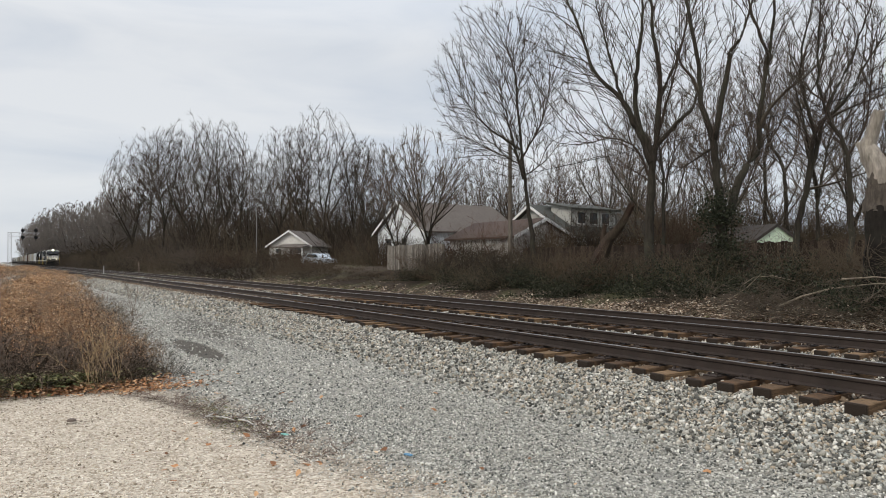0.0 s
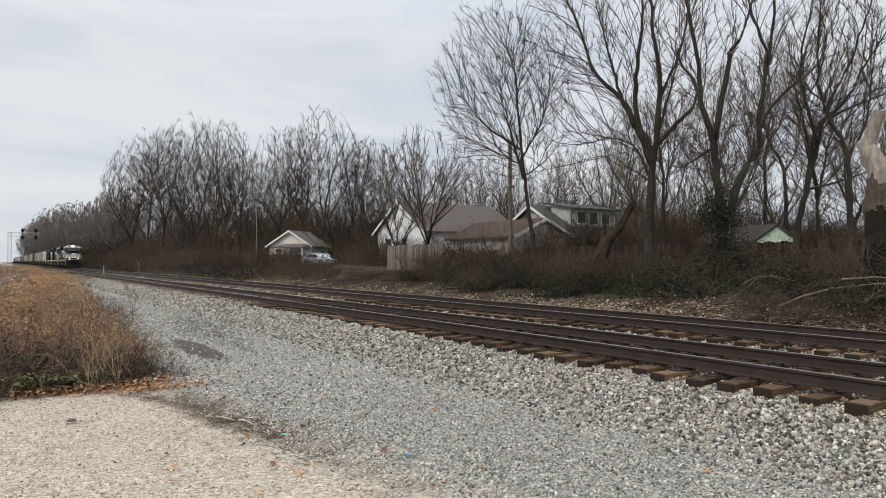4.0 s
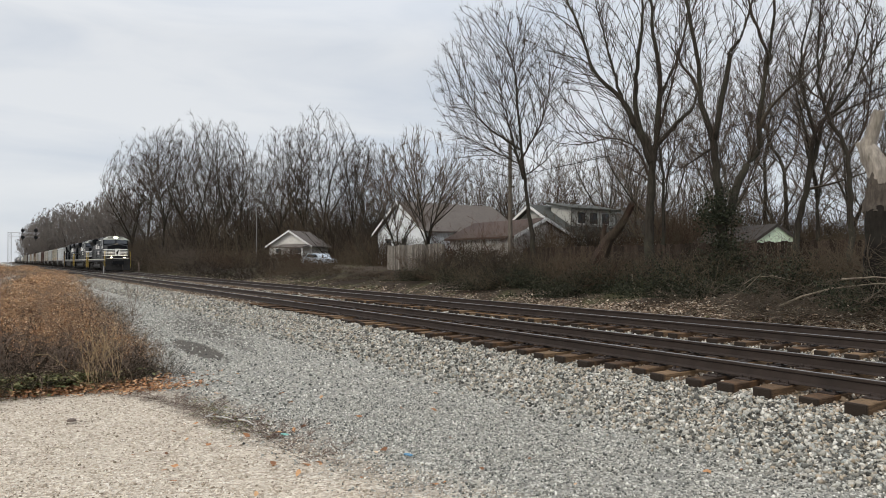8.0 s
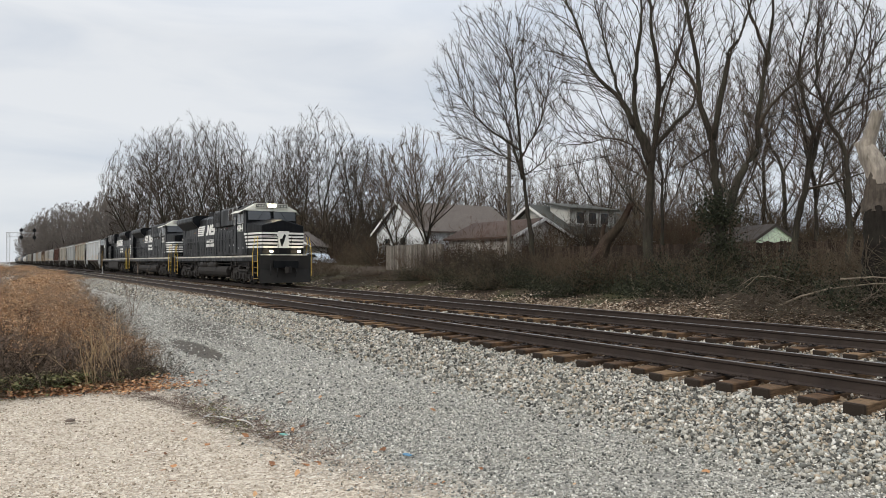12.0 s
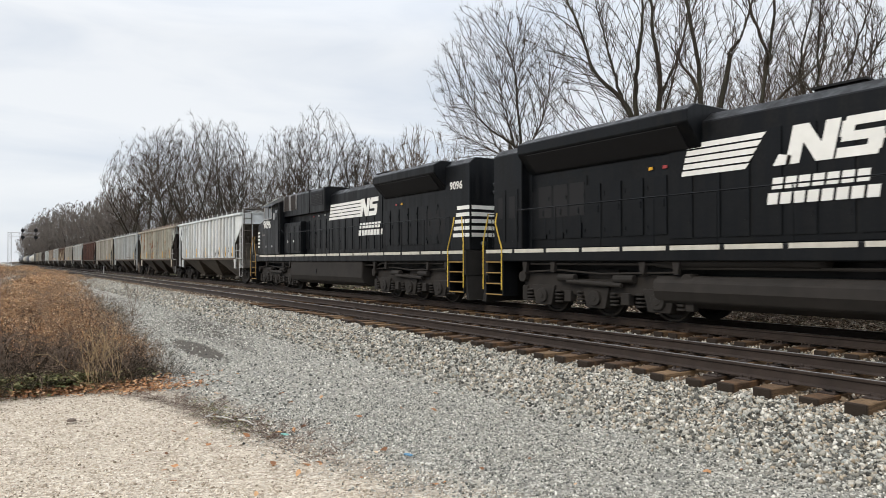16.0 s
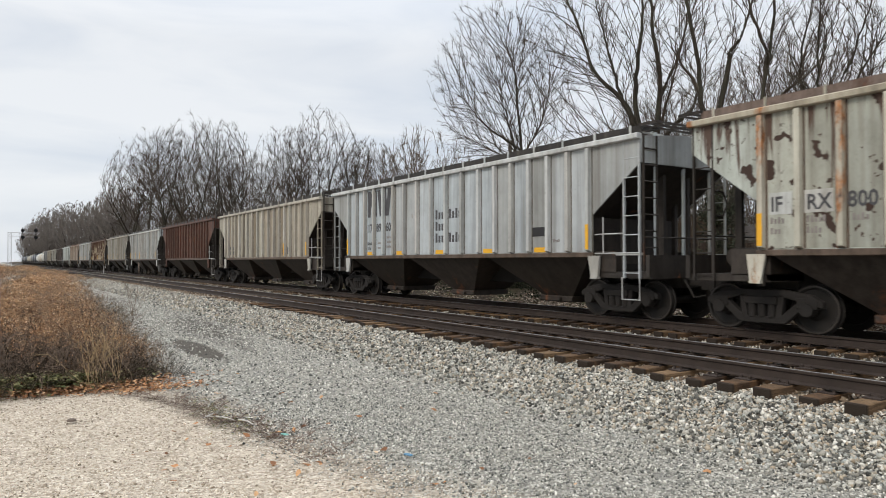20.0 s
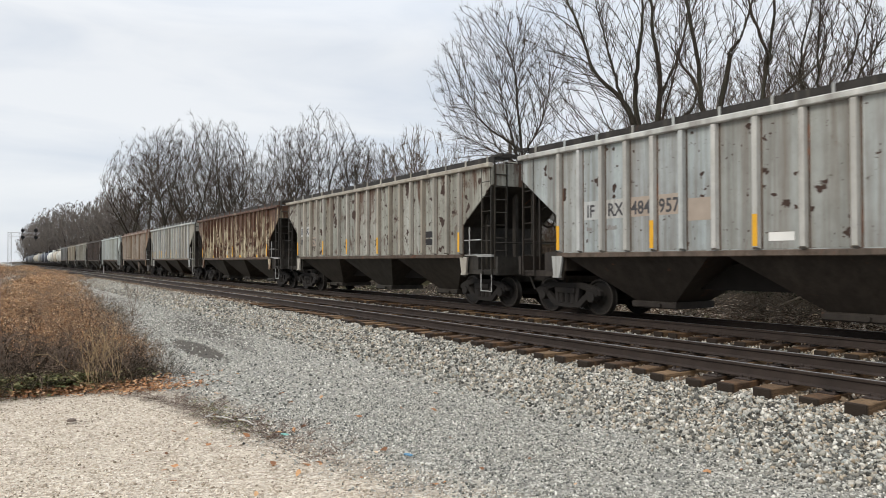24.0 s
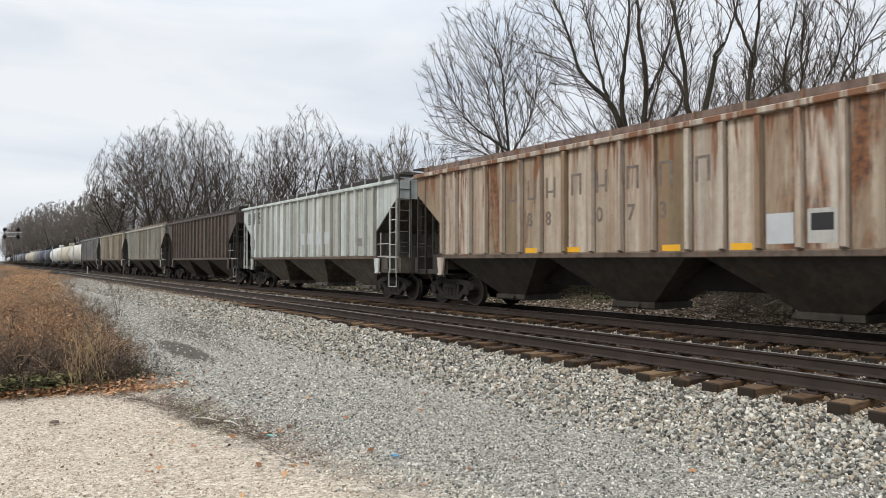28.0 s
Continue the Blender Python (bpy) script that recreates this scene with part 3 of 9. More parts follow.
def track(label, yc, x_near, x_far):
    t = thing("railway_track", label, "railway track", "pair of tracks")
    wood = tie_material()
    for s in (-0.755, 0.755):
        rail = part("rail", Shape().prism_x([(yc + s + a, b) for a, b in RAIL_OUT], -760, 90), STEEL_DARK, t, "dark rusty steel rail", smooth=0.7)
        part("rail_head", Shape().prism_x([(yc + s - 0.026, -0.0035), (yc + s + 0.026, -0.0035), (yc + s + 0.022, 0.0), (yc + s - 0.022, 0.0)], -760, 90), RAIL_TOP, rail, "worn bright running surface")
    rng = random.Random(int(yc * 10))
    tie_me = Shape().box(-0.115, 0.115, -1.32, 1.32, -0.18, 0.0).mesh("tie", 0.012)
    plate_me = Shape().box(-0.10, 0.10, -0.18, 0.18, 0.0, 0.018).box(-0.075, -0.045, -0.11, -0.08, 0.018, 0.05).box(0.045, 0.075, -0.11, -0.08, 0.018, 0.05).box(-0.075, -0.045, 0.08, 0.11, 0.018, 0.05).box(0.045, 0.075, 0.08, 0.11, 0.018, 0.05).mesh("tie_plate")
    x = 5.0
    while x > x_near:
        m = pose(x + rng.uniform(-0.03, 0.03), yc + rng.uniform(-0.10, 0.07), -0.197 + rng.uniform(-0.035, 0.002) - (0.035 if x < -26 else 0.0), rng.uniform(-0.4, 0.4), 0, rng.uniform(-2.6, 2.6))
        tie = part("tie", tie_me, wood, t, at=m)
        if x > -22:
            for s in (-0.755, 0.755):
                part("tie_plate", plate_me, STEEL_DARK, tie, at=pose(0, s, 0.0))
        x -= 0.51
    rest = Shape()
    while x > x_far:
        y0, z = yc + rng.uniform(-0.06, 0.05), -0.235 + rng.uniform(-0.012, 0.004)
        rest.box(x - 0.115, x + 0.115, y0 - 1.32, y0 + 1.32, z - 0.18, z)
        x -= 0.51
    tagged(part("distant_ties", rest, wood, t, "row of weathered wooden ties"), kind="stuff")
    return t


track("empty railway track with dark rails on weathered wooden ties", NEAR_Y, -75, -300)
track("second railway track carrying the freight train", FAR_Y, -60, -300)

# ---- train ----
SPIN = []       # wheelsets: (object, place in its truck, wheel radius, sense)
TRAIN = []      # (thing, place along the train, turned round)
MESHES = {}


def once(key, build, bevel=0.0, smooth=0.0):
    """A mesh built once and shared by alike parts."""
    if key not in MESHES:
        MESHES[key] = build().mesh(key.split("/")[0], bevel, smooth)
    return MESHES[key]


def wheelset_mesh(r):
    """The axle with its two dished wheels, turned in one piece; the outer rim face is worn bright."""
    half = [(1.08, 0.08), (0.83, 0.08), (0.83, 0.3 * r), (0.80, 0.36 * r), (0.765, 0.45 * r), (0.765, 0.84 * r), (0.803, 0.88 * r), (0.803, 0.93 * r), (0.803, 0.985 * r), (0.80, r), (0.69, r),
            (0.688, r + 0.028), (0.657, r + 0.028), (0.655, 0.8 * r), (0.70, 0.75 * r), (0.70, 0.4 * r), (0.655, 0.3 * r), (0.65, 0.09)]
    line = [(-y, q) for y, q in half] + [(y, q) for y, q in reversed(half)]
    n = 28
    me = Shape().lathe_y(line, n).mesh("wheelset", smooth=0.6)
    me.materials.append(WHEEL)
    me.materials.append(TREAD)
    for seg in (7, len(line) - 2 - 7):
        for q in me.polygons[seg * n:(seg + 1) * n]:
            q.material_index = 1
    return me


def wheelset(truck, x, r, sense=1):
    key = "wheelset/%g" % r
    if key not in MESHES:
        MESHES[key] = wheelset_mesh(r)
    ws = part("wheelset", MESHES[key], WHEEL, truck, "grimy steel wheelset", at=pose(x, 0, r))
    SPIN.append((ws, x, r, sense))
    return ws


def freight_side_frame():
    s = Shape()
    y0, y1 = -0.07, 0.07
    top = [(-1.18, 0.50), (-1.18, 0.62), (-0.95, 0.74), (-0.45, 0.82), (0.45, 0.82), (0.95, 0.74), (1.18, 0.62), (1.18, 0.50), (0.9, 0.56), (0.45, 0.68), (-0.45, 0.68), (-0.9, 0.56)]
    s.prism_y(top, y0, y1)
    s.prism_y([(-0.95, 0.60), (-0.72, 0.60), (-0.36, 0.30), (0.36, 0.30), (0.72, 0.60), (0.95, 0.60), (0.46, 0.17), (-0.46, 0.17)], y0, y1)
    for k in (-1, 1):
        s.prism_y([(k * 0.28, 0.28), (k * 0.40, 0.28), (k * 0.46, 0.72), (k * 0.34, 0.72)], y0, y1)
        s.wheel(k * 0.89, -0.13, 0.09, 0.46, 0.13, 14)
        s.box(k * 0.89 - 0.19, k * 0.89 + 0.19, y0 - 0.02, y1 + 0.02, 0.48, 0.68)
    for k in (-0.2, 0.0, 0.2):
        s.tube([(k, -0.02, 0.28), (k, -0.02, 0.56)], 0.085, 8)
    return s.box(-0.33, 0.33, -0.12, 0.12, 0.54, 0.68)


def freight_truck(car, x):
    t = part("truck", once("bolster", lambda: Shape().box(-0.2, 0.2, -1.05, 1.05, 0.5, 0.82, 0.05).box(-0.45, 0.45, -0.3, 0.3, 0.6, 0.9)), CAR_UNDER, car, "two-axle freight truck", at=pose(x, 0, 0))
    for k in (-1, 1):
        part("side_frame", once("side_frame", freight_side_frame, 0.01), CAR_UNDER, t, "cast steel side frame", at=pose(0, k * 1.0, 0, 0, 0, 0 if k < 0 else 180))
        wheelset(t, k * 0.89, 0.457)
    return t


def coupler_shape():
    return Shape().box(8.2, 8.62, -0.09, 0.09, 0.78, 1.0, 0.03).prism_z([(8.6, -0.14), (8.75, -0.16), (8.84, -0.02), (8.74, 0.0), (8.78, 0.14), (8.6, 0.14)], 0.72, 1.05).tube([(8.3, -0.35, 0.95), (8.6, -0.4, 0.55), (8.82, -0.3, 0.6)], 0.025, 6)


HALF, SILL, EAVE = 8.1, 1.53, 4.16


def hopper_shell():
    """Sides, ends and roof of a three-bay covered hopper as one welded shell."""
    s = Shape()
    for k in (-1, 1):
        s.prism_y([(-6.65, SILL), (6.65, SILL), (6.65, 2.46), (HALF, 3.57), (HALF, EAVE), (-HALF, EAVE), (-HALF, 3.57), (-6.65, 2.46)], k * 1.585 - 0.02, k * 1.585 + 0.02)
    for k in (-1, 1):
        s.loft([(k * HALF, -1.56, 3.57), (k * HALF, 1.56, 3.57), (k * HALF, 1.56, EAVE), (k * HALF, -1.56, EAVE)], [(k * (HALF - 0.03), -1.56, 3.57), (k * (HALF - 0.03), 1.56, 3.57), (k * (HALF - 0.03), 1.56, EAVE), (k * (HALF - 0.03), -1.56, EAVE)])
    s.loft([(-HALF, -1.6, EAVE), (-HALF, 0, EAVE + 0.16), (-HALF, 1.6, EAVE), (-HALF, 0, EAVE - 0.1)], [(HALF, -1.6, EAVE), (HALF, 0, EAVE + 0.16), (HALF, 1.6, EAVE), (HALF, 0, EAVE - 0.1)])
    return s


def slope_sheet():
    return Shape().loft([(8.08, -1.55, 3.56), (8.08, 1.55, 3.56), (8.02, 1.55, 3.6), (8.02, -1.55, 3.6)], [(5.5, -1.55, 1.60), (5.5, 1.55, 1.60), (5.42, 1.55, 1.65), (5.42, -1.55, 1.65)])


def bay_shape():
    s = Shape()
    s.loft([(-2.1, -1.56, SILL), (2.1, -1.56, SILL), (2.1, 1.56, SILL), (-2.1, 1.56, SILL)], [(-0.55, -0.62, 0.42), (0.55, -0.62, 0.42), (0.55, 0.62, 0.42), (-0.55, 0.62, 0.42)])
    s.box(-0.62, 0.62, -0.72, 0.72, 0.27, 0.43, 0.03)
    return s.tube([(0.2, -0.8, 0.35), (0.2, 0.8, 0.35)], 0.05, 8)


def grating(x0, x1, y0, y1, z, step=0.55):
    s = Shape().box(x0, x1, y0, y0 + 0.03, z - 0.06, z).box(x0, x1, y1 - 0.03, y1, z - 0.06, z)
    for k in range(4):
        y = y0 + (y1 - y0) * (k + 1) / 5
        s.box(x0, x1, y - 0.035, y + 0.035, z - 0.03, z - 0.004)
    x = x0
    while x < x1:
        s.box(x, x + 0.04, y0, y1, z - 0.05, z - 0.008)
        x += step
    return s


def ladder(x0, x1, y, z0, z1, rungs, r=0.014):
    s = Shape().box(x0 - 0.018, x0 + 0.018, y - 0.03, y + 0.03, z0, z1).box(x1 - 0.018, x1 + 0.018, y - 0.03, y + 0.03, z0, z1)
    for k in range(rungs):
        z = z0 + 0.12 + k * (z1 - z0 - 0.2) / max(1, rungs - 1)
        s.tube([(x0, y - 0.02, z), (x1, y - 0.02, z)], r, 5)
    return s


def end_ladder():
    s = Shape()
    for y in (-1.5, -1.05):
        s.box(8.09, 8.13, y - 0.02, y + 0.02, 1.15, 4.2)
    for k in range(8):
        s.tube([(8.13, -1.5, 1.3 + k * 0.37), (8.13, -1.05, 1.3 + k * 0.37)], 0.018, 5)
    s.tube([(8.13, -1.5, 1.9), (8.13, 1.5, 1.9)], 0.02, 5)
    return s


def hopper_car(n, paint, under, label, ribs=18, marks=(), logo=None, rib_paint=None, gaps=1):
    """A covered hopper car with all its parts, at its place in the train."""
    car = thing("hopper_car", label, "hopper car", "cars of the freight train")
    part("body", once("body/hopper", hopper_shell), paint, car)
    for k in (-1, 1):
        turn = pose(0, 0, 0, 0, 0, 0 if k > 0 else 180)
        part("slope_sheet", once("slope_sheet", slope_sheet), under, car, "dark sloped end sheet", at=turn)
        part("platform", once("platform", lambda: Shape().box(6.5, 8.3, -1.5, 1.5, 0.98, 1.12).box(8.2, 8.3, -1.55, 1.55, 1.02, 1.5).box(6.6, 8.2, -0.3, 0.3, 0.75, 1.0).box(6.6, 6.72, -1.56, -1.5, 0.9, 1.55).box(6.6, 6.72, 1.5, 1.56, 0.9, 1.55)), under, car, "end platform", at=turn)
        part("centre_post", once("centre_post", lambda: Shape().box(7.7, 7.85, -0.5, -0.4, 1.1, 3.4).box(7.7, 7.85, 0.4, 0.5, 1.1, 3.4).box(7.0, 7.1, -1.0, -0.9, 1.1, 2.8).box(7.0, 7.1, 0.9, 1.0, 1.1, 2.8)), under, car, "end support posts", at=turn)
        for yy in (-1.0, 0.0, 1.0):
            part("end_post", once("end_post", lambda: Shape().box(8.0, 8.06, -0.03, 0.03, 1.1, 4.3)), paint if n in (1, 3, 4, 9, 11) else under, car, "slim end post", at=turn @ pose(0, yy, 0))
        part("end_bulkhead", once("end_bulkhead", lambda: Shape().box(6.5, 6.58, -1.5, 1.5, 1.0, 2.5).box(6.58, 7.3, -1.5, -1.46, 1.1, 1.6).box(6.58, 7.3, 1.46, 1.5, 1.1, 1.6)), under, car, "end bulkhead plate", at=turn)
        for yy in (-1, 1):
            part("jacking_pad", once("jacking_pad", lambda: Shape().prism_y([(6.52, 1.5), (6.9, 1.5), (6.84, 0.98), (6.62, 0.98)], -0.03, 0.03).box(6.62, 6.84, -0.06, 0.06, 0.95, 1.0)), rib_paint or paint, car, "pale jacking pad bracket", at=turn @ pose(0, yy * 1.6, 0))
        part("coupler", once("coupler", coupler_shape), CAR_UNDER, car, "rusty coupler with air hose", at=turn)
        part("side_ladder", once("side_ladder", lambda: ladder(7.62, 8.06, -1.58, 0.98, 4.2, 8)), paint if n in (1, 3, 4, 9, 11) else under, car, "steel corner ladder", at=turn)
        part("far_side_ladder", once("far_side_ladder", lambda: ladder(7.62, 8.06, 1.58, 0.98, 4.2, 8)), paint if n in (1, 3, 4, 9, 11) else under, car, "steel corner ladder", at=turn)
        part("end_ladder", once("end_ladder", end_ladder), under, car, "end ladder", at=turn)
        part("grab_iron", once("grab_iron", lambda: Shape().tube([(6.75, -1.6, 2.0), (7.6, -1.62, 2.0)], 0.018, 5).tube([(6.75, -1.6, 1.55), (8.1, -1.62, 1.55)], 0.018, 5).tube([(7.0, -1.6, 1.55), (7.0, -1.6, 2.4)], 0.018, 5).box(7.4, 8.1, -1.62, -1.5, 1.5, 1.56).tube([(7.55, -1.58, 1.0), (7.55, -1.58, 0.5), (8.05, -1.58, 0.5), (8.05, -1.58, 1.0)], 0.02, 5)), STEEL, car, "bent grab irons and stirrup", at=turn)
    part("brake_cylinder", once("brake_cylinder", lambda: Shape().wheel(-7.6, -0.9, -0.3, 1.45, 0.2, 14)), under, car, "round brake cylinder")
    part("brake_valve", once("brake_valve", lambda: Shape().box(-7.9, -7.5, 0.2, 0.7, 1.2, 1.6, 0.04)), under, car)
    part("hand_wheel", once("hand_wheel", lambda: Shape().tube([(-8.15 - 0.03 * (i % 2), -0.6 + 0.28 * math.cos(i * 0.5236), 2.6 + 0.28 * math.sin(i * 0.5236)) for i in range(13)], 0.025, 6)), under, car, "brake hand wheel")
    part("brake_rod", once("brake_rod", lambda: Shape().tube([(-7.4, -0.6, 1.5), (-6.7, -0.6, 1.9), (-6.0, -0.5, 1.3)], 0.03, 6)), under, car)
    for k in (-1, 1):
        part("side_sill", once("side_sill", lambda: Shape().box(-6.7, 6.7, -1.63, -1.53, SILL - 0.07, SILL + 0.05, 0.015)), SEAM, car, at=pose(0, 0, 0, 0, 0, 0 if k < 0 else 180))
        part("top_chord", once("top_chord", lambda: Shape().box(-8.12, 8.12, -1.735, -1.565, EAVE - 0.07, EAVE + 0.06, 0.02)), rib_paint or paint, car, at=pose(0, 0, 0, 0, 0, 0 if k < 0 else 180))
        part("running_board", once("running_board", lambda: grating(-8.0, 8.0, -1.42, -0.86, EAVE + 0.27).box(-8.0, 8.0, -1.43, -1.40, EAVE + 0.06, EAVE + 0.28)), WALK_RUST if n in (2, 10, 13) else WALK_GREY, car, "rusty grated roof walkway" if n in (2, 10, 13) else "dark grated roof walkway", at=pose(0, 0, 0, 0, 0, 0 if k < 0 else 180))
    part("roof_hatch", once("roof_hatch", lambda: Shape().box(-7.4, 7.4, -0.32, 0.32, EAVE + 0.1, EAVE + 0.30, 0.06)), under, car, "long roof trough hatch")
    brackets = once("walk_bracket", lambda: Shape().box(-0.02, 0.02, -1.47, -1.43, EAVE + 0.02, EAVE + 0.30).box(-0.02, 0.02, -1.47, -0.3, EAVE + 0.18, EAVE + 0.21))
    for k in range(15):
        part("walk_bracket", brackets, rib_paint or paint, car, at=pose(-7.7 + k * 1.1, 0, 0))
    part("end_walk", once("end_walk", lambda: grating(7.95, 8.5, -1.5, 1.5, EAVE + 0.30, 0.25)), under, car, "end crossover walkway")
    part("end_walk", once("end_walk", None), under, car, "end crossover walkway", at=pose(0, 0, 0, 0, 0, 180))
    rib_me = once("rib", lambda: Shape().loft([(-0.065, -1.60, SILL + 0.06), (0.065, -1.60, SILL + 0.06), (0.05, -1.715, SILL + 0.1), (-0.05, -1.715, SILL + 0.1)], [(-0.065, -1.60, EAVE - 0.05), (0.065, -1.60, EAVE - 0.05), (0.05, -1.715, EAVE - 0.08), (-0.05, -1.715, EAVE - 0.08)]))
    half = (0.43, 1.31, 2.18, 2.94, 3.68, 4.42, 5.16, 5.88, 6.58)
    line = [-a for a in reversed(half)] + list(half) if ribs == 18 else [-6.58 + k * 13.16 / (ribs - 1) for k in range(ribs)]
    for k, x in enumerate(line):
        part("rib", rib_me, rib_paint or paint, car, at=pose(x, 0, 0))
        # strip beside the rib: seam grime or rust; pale cars' strips include painted shadow
        part("rib_flange", once("rib_flange", lambda: Shape().box(-0.108, 0.104, -1.609, -1.58, SILL + 0.06, EAVE - 0.05)), SEAM_PALE if n in (1, 3, 9, 11) else SEAM, car, at=pose(x, 0, 0))
        if k % 3 == 0:
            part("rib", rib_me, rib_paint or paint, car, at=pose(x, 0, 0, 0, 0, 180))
        if k:
            w_ = round(x - line[k - 1] - 0.20, 2)
            part("side_panel", once("side_panel/%g" % w_, lambda: Shape().box(-w_ / 2, w_ / 2, -1.6085, -1.60, SILL + 0.07, EAVE - 0.07)), paint, car, at=pose((x + line[k - 1]) / 2, 0, 0))
    part("centre_sill", once("centre_sill", lambda: Shape().box(-6.6, 6.6, -0.34, 0.34, 0.74, 1.3)), CAR_UNDER, car, "black centre sill")
    for x in (-4.45, 0.0, 4.45):
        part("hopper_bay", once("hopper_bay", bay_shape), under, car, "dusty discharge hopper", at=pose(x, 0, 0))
    for x in (-6.95, 6.95):
        freight_truck(car, x)
    for kind, *a in marks:
        if kind == "text":
            x, z, size, body, mat = a
            lettering("lettering", body, size, mat, car, x, z, -1.613)
        elif kind == "bar":
            x0, x1, z0, z1, mat = a
            part("paint_mark", Shape().box(x0, x1, -1.614, -1.606, z0, z1), mat, car)
        elif kind == "word":
            x0, z0, count, h, mat = a
            w_ = Shape()
            for i in range(count):
                w_.box(x0 + i * h * 0.58, x0 + i * h * 0.58 + h * 0.36, -1.614, -1.606, z0, z0 + h * (1.0 if i == 0 or (i * 7 + count) % 3 == 0 else 0.74))
            part("word_bars", w_, mat, car, "row of dark letter-sized bars")
        elif kind == "outline":
            x0, z0, w_, h, mat = a
            cross = (0.06, 0.94, 0.30)[int(abs(x0) * 7) % 3]
            part("letter_bar", Shape().box(x0, x0 + 0.07, -1.614, -1.606, z0, z0 + h).box(x0 + w_ - 0.07, x0 + w_, -1.614, -1.606, z0, z0 + h).box(x0 + 0.07, x0 + w_ - 0.07, -1.614, -1.606, z0 + h * (cross - 0.06), z0 + h * (cross + 0.06)), mat, car, "faded letter-sized bars")
        elif kind == "scrawl":
            x0, z0, w_, h, mat = a
            rough = random.Random(3)
            part("graffiti", Shape().tube([(x0 + w_ * i / 12, -1.612, z0 + h * rough.random()) for i in range(13)], 0.02, 4).tube([(x0 + w_ * (i + rough.random()) / 9, -1.612, z0 + h * (i % 2)) for i in range(9)], 0.016, 4), mat, car, "small dark graffiti scrawl")
        elif kind == "patch":
            x0, x1, z0, z1, mat = a
            part("panel_patch", Shape().box(x0, x1, -1.613, -1.604, z0, z1), mat, car)
        elif kind == "yellow":
            for x in a[0]:
                part("reflector", once("reflector/v", lambda: Shape().box(-0.05, 0.05, -1.722, -1.714, SILL + 0.12, SILL + 0.72)), REFLECT, car, "yellow reflective strip", at=pose(x, 0, 0))
        elif kind == "yellow_flat":
            for x in a[0]:
                part("reflector", once("reflector/h", lambda: Shape().box(-0.22, 0.22, -1.614, -1.606, SILL + 0.07, SILL + 0.20)), REFLECT, car, "yellow reflective strip", at=pose(x, 0, 0))
        elif kind == "slant":
            x, z, h, w, mat = a
            part("emblem", emblem_slants(x, z, h, w, -1.612), mat, car, "dark painted emblem")
        elif kind == "striped":
            x, z, h, w, mat = a
            part("emblem", emblem_striped(x, z, h, w, -1.612), mat, car, "painted striped emblem")
    TRAIN.append((car, 26.45 - 17.53 * n + HALF, False))
    return car


def emblem_slants(x, z, h, w, y):
    """A tall mark of upright and slanting bars."""
    s = Shape()
    u = w / 8
    for a, b in ((0, 0), (0.1, 2.0), (2.1, 2.1), (3.3, 4.1), (5.0, 4.3), (5.1, 5.9), (6.9, 6.1)):
        s.prism_y([(x + a * u, z + h), (x + (a + 1) * u, z + h), (x + (b + 1) * u, z), (x + b * u, z)], y - 0.004, y + 0.002)
        y -= 0.0015
    return s


def emblem_striped(x, z, h, w, y, mirrored=False):
    """Level stripes that run into a block of slanted and rounded bars."""
    s = Shape()
    k = -1 if mirrored else 1
    for i in range(6):
        z0 = z + i * h / 6 + 0.012
        lean = 0.10 * h * i
        s.prism_y([(x, z0), (x + k * (0.56 * w + lean * 0.6), z0), (x + k * (0.56 * w + lean * 0.6 + 0.04), z0 + h / 6 * 0.62), (x, z0 + h / 6 * 0.62)], y - 0.004, y + 0.002)
    bx = x + k * 0.60 * w
    for a, b in ((0.0, 0.06), (0.06, 0.17), (0.17, 0.23)):
        s.prism_y([(bx + k * (a * w + 0.05 * h), z + h), (bx + k * (a * w + 0.05 * h + 0.05 * w), z + h), (bx + k * (b * w + 0.05 * w - 0.03), z), (bx + k * (b * w - 0.03), z)], y - 0.006, y + 0.002)
        y -= 0.0015
    sx = bx + k * 0.285 * w
    ww = 0.125 * w
    for z0, z1 in ((0, 0.22), (0.39, 0.60), (0.78, 1.0)):
        s.prism_y([(sx, z + z0 * h), (sx + k * ww, z + z0 * h), (sx + k * (ww + 0.03), z + z1 * h), (sx + k * 0.03, z + z1 * h)], y - 0.004, y + 0.002)
    s.prism_y([(sx - k * 0.01, z + 0.55 * h), (sx + k * 0.055 * w * 0.8, z + 0.55 * h), (sx + k * 0.05 * w * 0.8, z + 0.85 * h), (sx, z + 0.85 * h)], y - 0.0055, y + 0.002)
    s.prism_y([(sx + k * (ww - 0.04 * w), z + 0.15 * h), (sx + k * (ww + 0.01), z + 0.15 * h), (sx + k * (ww + 0.01), z + 0.45 * h), (sx + k * (ww - 0.04 * w), z + 0.45 * h)], y - 0.0055, y + 0.002)
    return s


P_WHITE = weathered("aged_white_paint", (0.66, 0.675, 0.69), 0.05, 0.25, dirty=0.2, panel=0.14, bands=0.3)
P_PALE = weathered("pale_grey_paint", (0.43, 0.465, 0.50), 0.12, 0.5, grime=(0.15, 0.135, 0.115), dirty=0.22)
P_PALE2 = weathered("greenish_white_paint", (0.50, 0.535, 0.53), 0.12, 0.45, dirty=0.35)
P_SPOT = weathered("rust_spotted_grey_paint", (0.41, 0.43, 0.395), 0.22, 0.55, (0.055, 0.026, 0.016), grime=(0.15, 0.125, 0.10), spots=0.8, dirty=0.4, top=0.35)
P_TAN = weathered("streaked_tan_paint", (0.42, 0.385, 0.32), 0.10, 0.95, grime=(0.12, 0.092, 0.07), dirty=0.5, panel=0.45)
